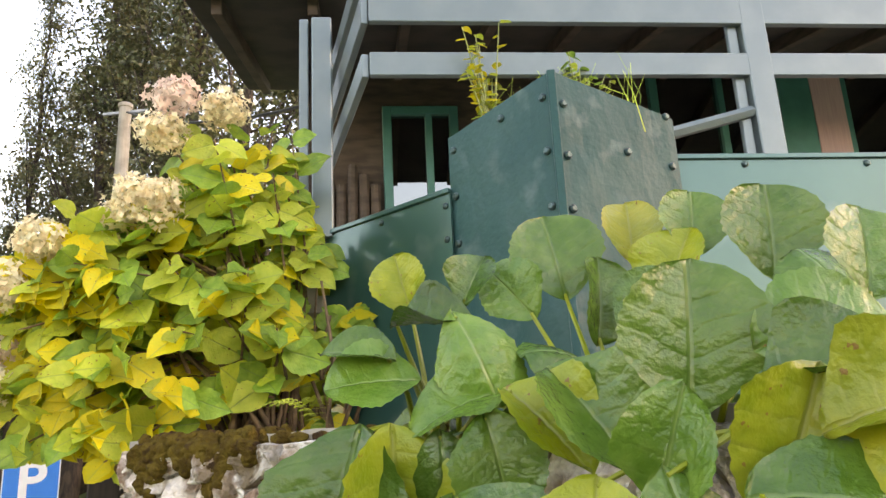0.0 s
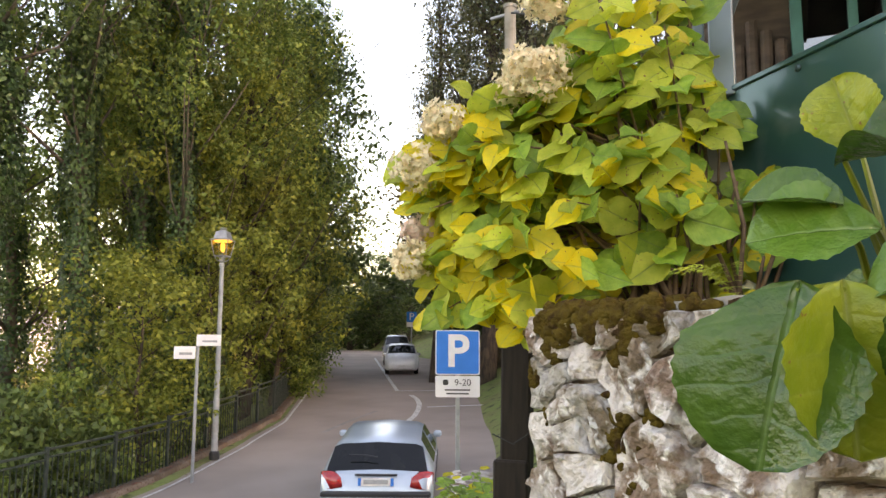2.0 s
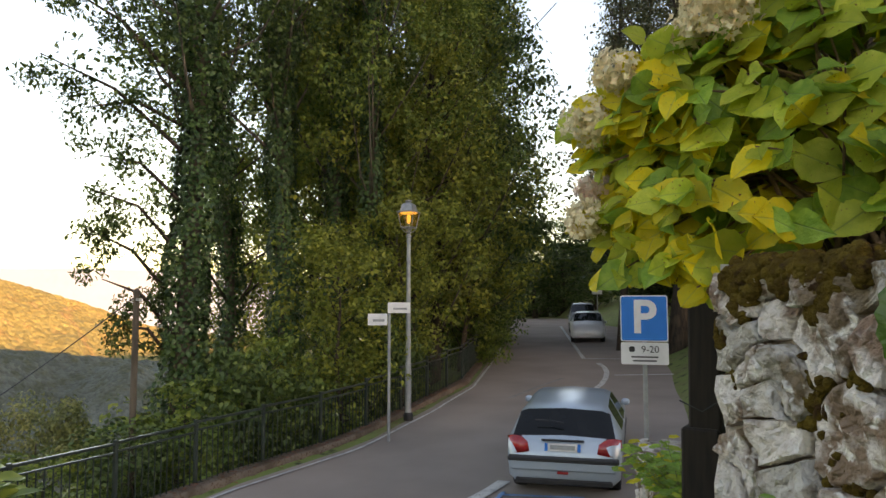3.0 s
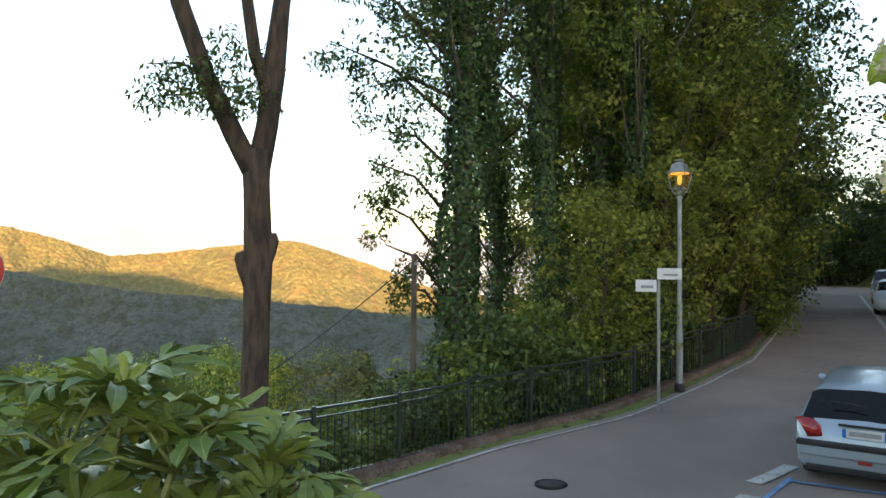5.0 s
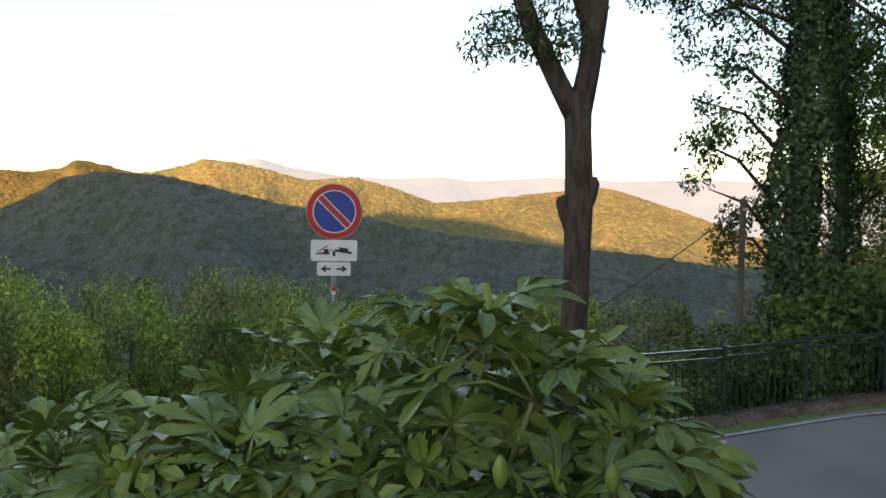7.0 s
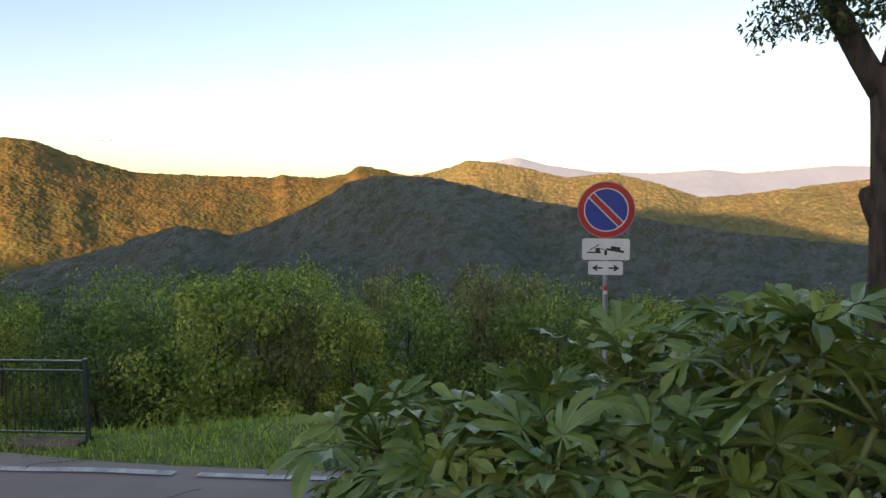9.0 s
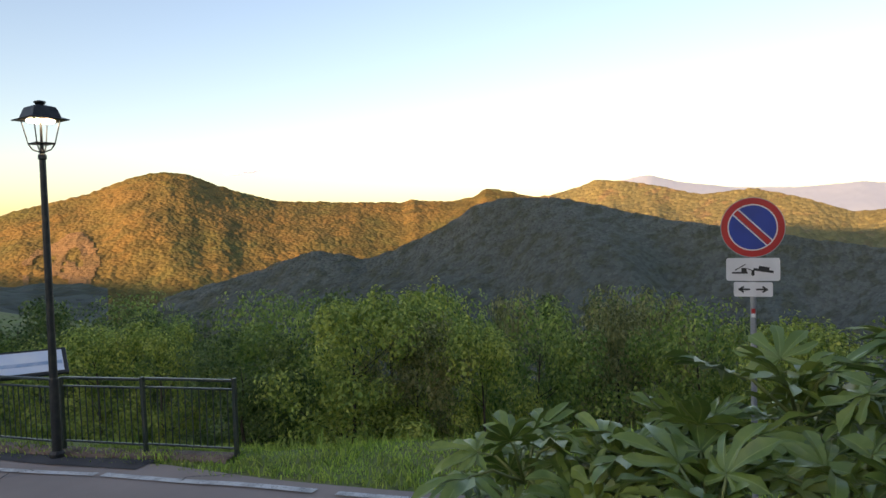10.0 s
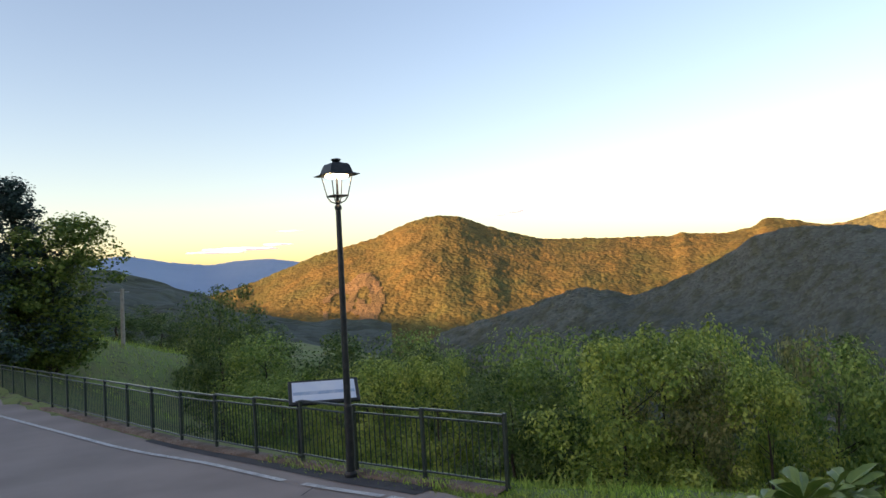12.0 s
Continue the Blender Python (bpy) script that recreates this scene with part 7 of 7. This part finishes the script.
FL = [palmate(i, F_GREEN, (8, 9, 7, 8, 9, 7)[i], (0.10, 0.18, 0.25, 0.32, 0.38, 0.15)[i], 0.145 + 0.008 * (i % 3)) for i in range(6)]
FY = [palmate(20 + i, F_YOUNG, 7, -0.10) for i in range(2)]
fat = thing("fatsia", None, "large fatsia bush with fingered glossy green leaves", "shrub")
rnd = random.Random(8)
FC, FR = Vector((-2.48, -0.26, 1.75)), Vector((0.84, 1.52, 1.0))
SHOOTS, count = 92, 0
hidden = []
for k in range(SHOOTS):
    a = 2.39996 * k + 0.4
    h = max(-0.10, 1 - (k + 0.5) / SHOOTS * 1.12)
    rr = math.sqrt(max(0, 1 - h * h))
    q = Vector((math.cos(a) * rr, math.sin(a) * rr, h))
    lump = 0.83 + 0.15 * noise.noise(q * 2.6 + Vector((3, 1, 0))) + rnd.uniform(-0.09, 0.05)
    lump *= (abs(q.x) ** 3 + abs(q.y) ** 3 + abs(q.z) ** 3) ** -0.24
    tip = FC + Vector((q.x * FR.x, q.y * FR.y, q.z * FR.z)) * lump
    if k < 4:
        tip = Vector((*polar(88.7 + (0, 4, -4, 1)[k], 2.3 + (0, 0.1, -0.1, 0.3)[k]), (2.90, 2.80, 2.78, 2.80)[k]))
    out = Vector((q.x / FR.x, q.y / FR.y, q.z / FR.z)).normalized()
    axis = (out * 0.65 + Vector((rnd.uniform(-0.2, 0.2), rnd.uniform(-0.2, 0.2), 0.65))).normalized()
    u_ = axis.cross(Vector((0.3, 0.8, 0.2))).normalized()
    w_ = axis.cross(u_)
    for j in range(9):
        ang, lean = j * 2.39996 + k, radians(14 + 9.0 * j + rnd.uniform(-8, 8))
        away = u_ * math.cos(ang) + w_ * math.sin(ang)
        d = axis * math.cos(lean) + away * math.sin(lean)
        p = tip + d * (0.06 + 0.020 * j + rnd.uniform(0, 0.05))
        young = j == 0 and rnd.random() < 0.6
        nrm = axis * 0.30 + Vector((0, 0, 0.85)) - away * 0.30 + Vector((rnd.uniform(-0.45, 0.45), rnd.uniform(-0.45, 0.45), 0))
        if young:
            nrm = -away + Vector((0, 0, 0.3))
        blade = rnd.choice(FY if young else FL)
        pose_ = aim(p, d + away * 0.3, nrm, (0.125 + 0.010 * j) * rnd.uniform(0.9, 1.15) * (0.75 if young else 1))
        if p.x > FC.x - 0.25 and p.z > FC.z + 0.05 and count < 300:
            ob = new("leaf", blade)
            ob.parent, ob.matrix_basis = fat, pose_
            count += 1
            if j > 2:
                part("stalk", tube(bmesh.new(), [tip - axis * 0.05, tip.lerp(p, 0.6) + Vector((0, 0, 0.012)), p], [0.007, 0.006, 0.004], 5), F_STALK, fat, smooth=True)
        else:
            hidden.append((blade, pose_))
    root = FC + (tip - FC) * 0.35 + Vector((0, 0, -0.25))
    part("branch", tube(bmesh.new(), [root, root.lerp(tip, 0.5) + Vector((0, 0, -0.03)), tip], [0.014, 0.012, 0.008], 6), F_STALK, fat, smooth=True)
vs_, fs_, ms_, base_ = [], [], [], 0
for blade, m in hidden:
    vs_ += [tuple(m @ v.co) for v in blade.vertices]
    fs_ += [[base_ + i for i in pl.vertices] for pl in blade.polygons]
    ms_ += [pl.material_index for pl in blade.polygons]
    base_ += len(blade.vertices)
rest = mesh_object("foliage", vs_, fs_, F_GREEN, fat, smooth=True)
rest.data.materials.append(F_VEIN)
rest.data.polygons.foreach_set("material_index", ms_)
tagged(rest, kind="stuff")
for k in range(14):
    a = rnd.uniform(0, 6.28)
    e = FC + Vector((math.cos(a) * 0.5, math.sin(a) * 0.8, rnd.uniform(0.1, 0.6)))
    root = Vector((-2.2 + math.cos(a) * 0.25, -0.3 + math.sin(a) * 0.5, gz(-2.2, -0.3) - 0.1))
    part("branch", tube(bmesh.new(), [root, root.lerp(e, 0.5) + Vector((0, 0, 0.1)), e], [0.025, 0.02, 0.014], 7), F_STALK, fat, smooth=True)
for hx, hy, hz_ in ((-1.62, 0.10, 2.72), (-1.72, 0.35, 2.68)):
    part("bud", lathe(bmesh.new(), [(0.006, -0.03), (0.015, -0.012), (0.018, 0.01), (0.011, 0.03), (0.003, 0.04)], at(hx, hy, hz_), 10), F_YOUNG, fat, "swelling yellow-green flower bud", smooth=True)

# ---- small plants at the wall's foot ----
def small_plant(name, label, base, n, spread, height, leaf_l, mat, seed):
    t = thing(name, None, label, "plant")
    r = random.Random(seed)
    bm = bmesh.new()
    for k in range(n):
        tip = Vector(base) + Vector((r.uniform(-spread, spread), r.uniform(-spread, spread), height * r.uniform(0.4, 1.0)))
        root = Vector(base) + (tip - Vector(base)) * 0.12
        tube(bm, [root, root.lerp(tip, 0.5) + Vector((0, 0, 0.03)), tip], [0.005, 0.004, 0.002], 5)
        for q in range(7):
            a = q * 2.4 + r.random()
            ob = new("leaf", mat[(k + q) % len(mat)])
            ob.parent = t
            ob.matrix_basis = aim(tip.lerp(root, 0.12 * q), (math.cos(a), math.sin(a), r.uniform(-0.2, 0.4)), (0, -0.3, 1), leaf_l * r.uniform(0.6, 1.2))
    part("stem_tuft", bm, F_STALK, t)
    return t


MINT = [leaf_blade(70 + i, 0.5, veined("mint_green", (0.14, 0.30, 0.05), (0.20, 0.36, 0.07), (0.22, 0.36, 0.10), 8, 0.8, 0.5, 0.3), 0.15, 0.1, 0.02, 0.05, 7, 4, 0.85) for i in range(2)]
small_plant("mint_plant", "fresh green mint-like weed at the wall foot", (-0.85, 2.12, 2.30), 9, 0.13, 0.50, 0.075, MINT, 3)
small_plant("mint_plant", "low green weeds at the wall foot", (-0.45, 1.95, 2.25), 12, 0.22, 0.38, 0.07, MINT, 4)
small_plant("low_wall_plant", "trailing green plants over the low wall", (-2.55, 4.40, 1.95), 30, 0.30, 0.45, 0.10, HL["g"] + HL["l"][:1], 5)
small_plant("low_wall_plant", "autumn-tinted plants over the low wall", (-2.98, 4.92, 1.9), 26, 0.30, 0.40, 0.10, HL["g"] + HL["y"][:1], 6)
small_plant("planter_plant", "yellow-green trailing plant in the planter", (0.20, 2.98, 4.62), 16, 0.14, 0.62, 0.055, HL["l"] + HL["y"], 7)
small_plant("planter_plant", "dry yellow and green plant in the planter", (0.60, 2.98, 4.60), 14, 0.22, 0.50, 0.05, HL["l"] + HL["g"], 8)
rng = np.random.default_rng(3)
tuft = thing("planter_grass", None, "thin grass and dry stalks in the planter", "grass")
bm = bmesh.new()
for k in range(70):
    x_, y_ = rnd.uniform(0.25, 0.85), rnd.uniform(2.85, 3.1)
    tube(bm, [(x_, y_, 4.60), (x_ + rnd.uniform(-0.06, 0.06), y_, 4.78), (x_ + rnd.uniform(-0.16, 0.16), y_ - 0.02, 4.82 + rnd.uniform(0, 0.18))], [0.003, 0.002, 0.001], 3)
part("grass_tuft", bm, M["grass"], tuft)
fern = thing("fern", None, "small yellow-green fern in the wall top", "fern")
for k in range(7):
    a = radians(150 + 22 * k)
    root = Vector((-0.42, 2.35, 3.44))
    bm = bmesh.new()
    L_ = rnd.uniform(0.16, 0.24)
    for q in range(12):
        s_ = q / 12
        c_ = root + Vector((math.cos(a) * L_ * s_, math.sin(a) * L_ * s_ * 0.7, 0.10 * math.sin(2.2 * s_)))
        w_ = 0.045 * (1 - s_) + 0.006
        pr = Vector((-math.sin(a), math.cos(a), 0))
        for sg in (-1, 1):
            f_ = Vector((math.cos(a), math.sin(a), 0)) * 0.012
            bm.faces.new([bm.verts.new(c_ - f_ * 0.6), bm.verts.new(c_ + pr * sg * w_ + f_ * 0.9 - Vector((0, 0, 0.008))), bm.verts.new(c_ + f_ * 0.6)])
    part("frond", bm, H_LIME, fern)
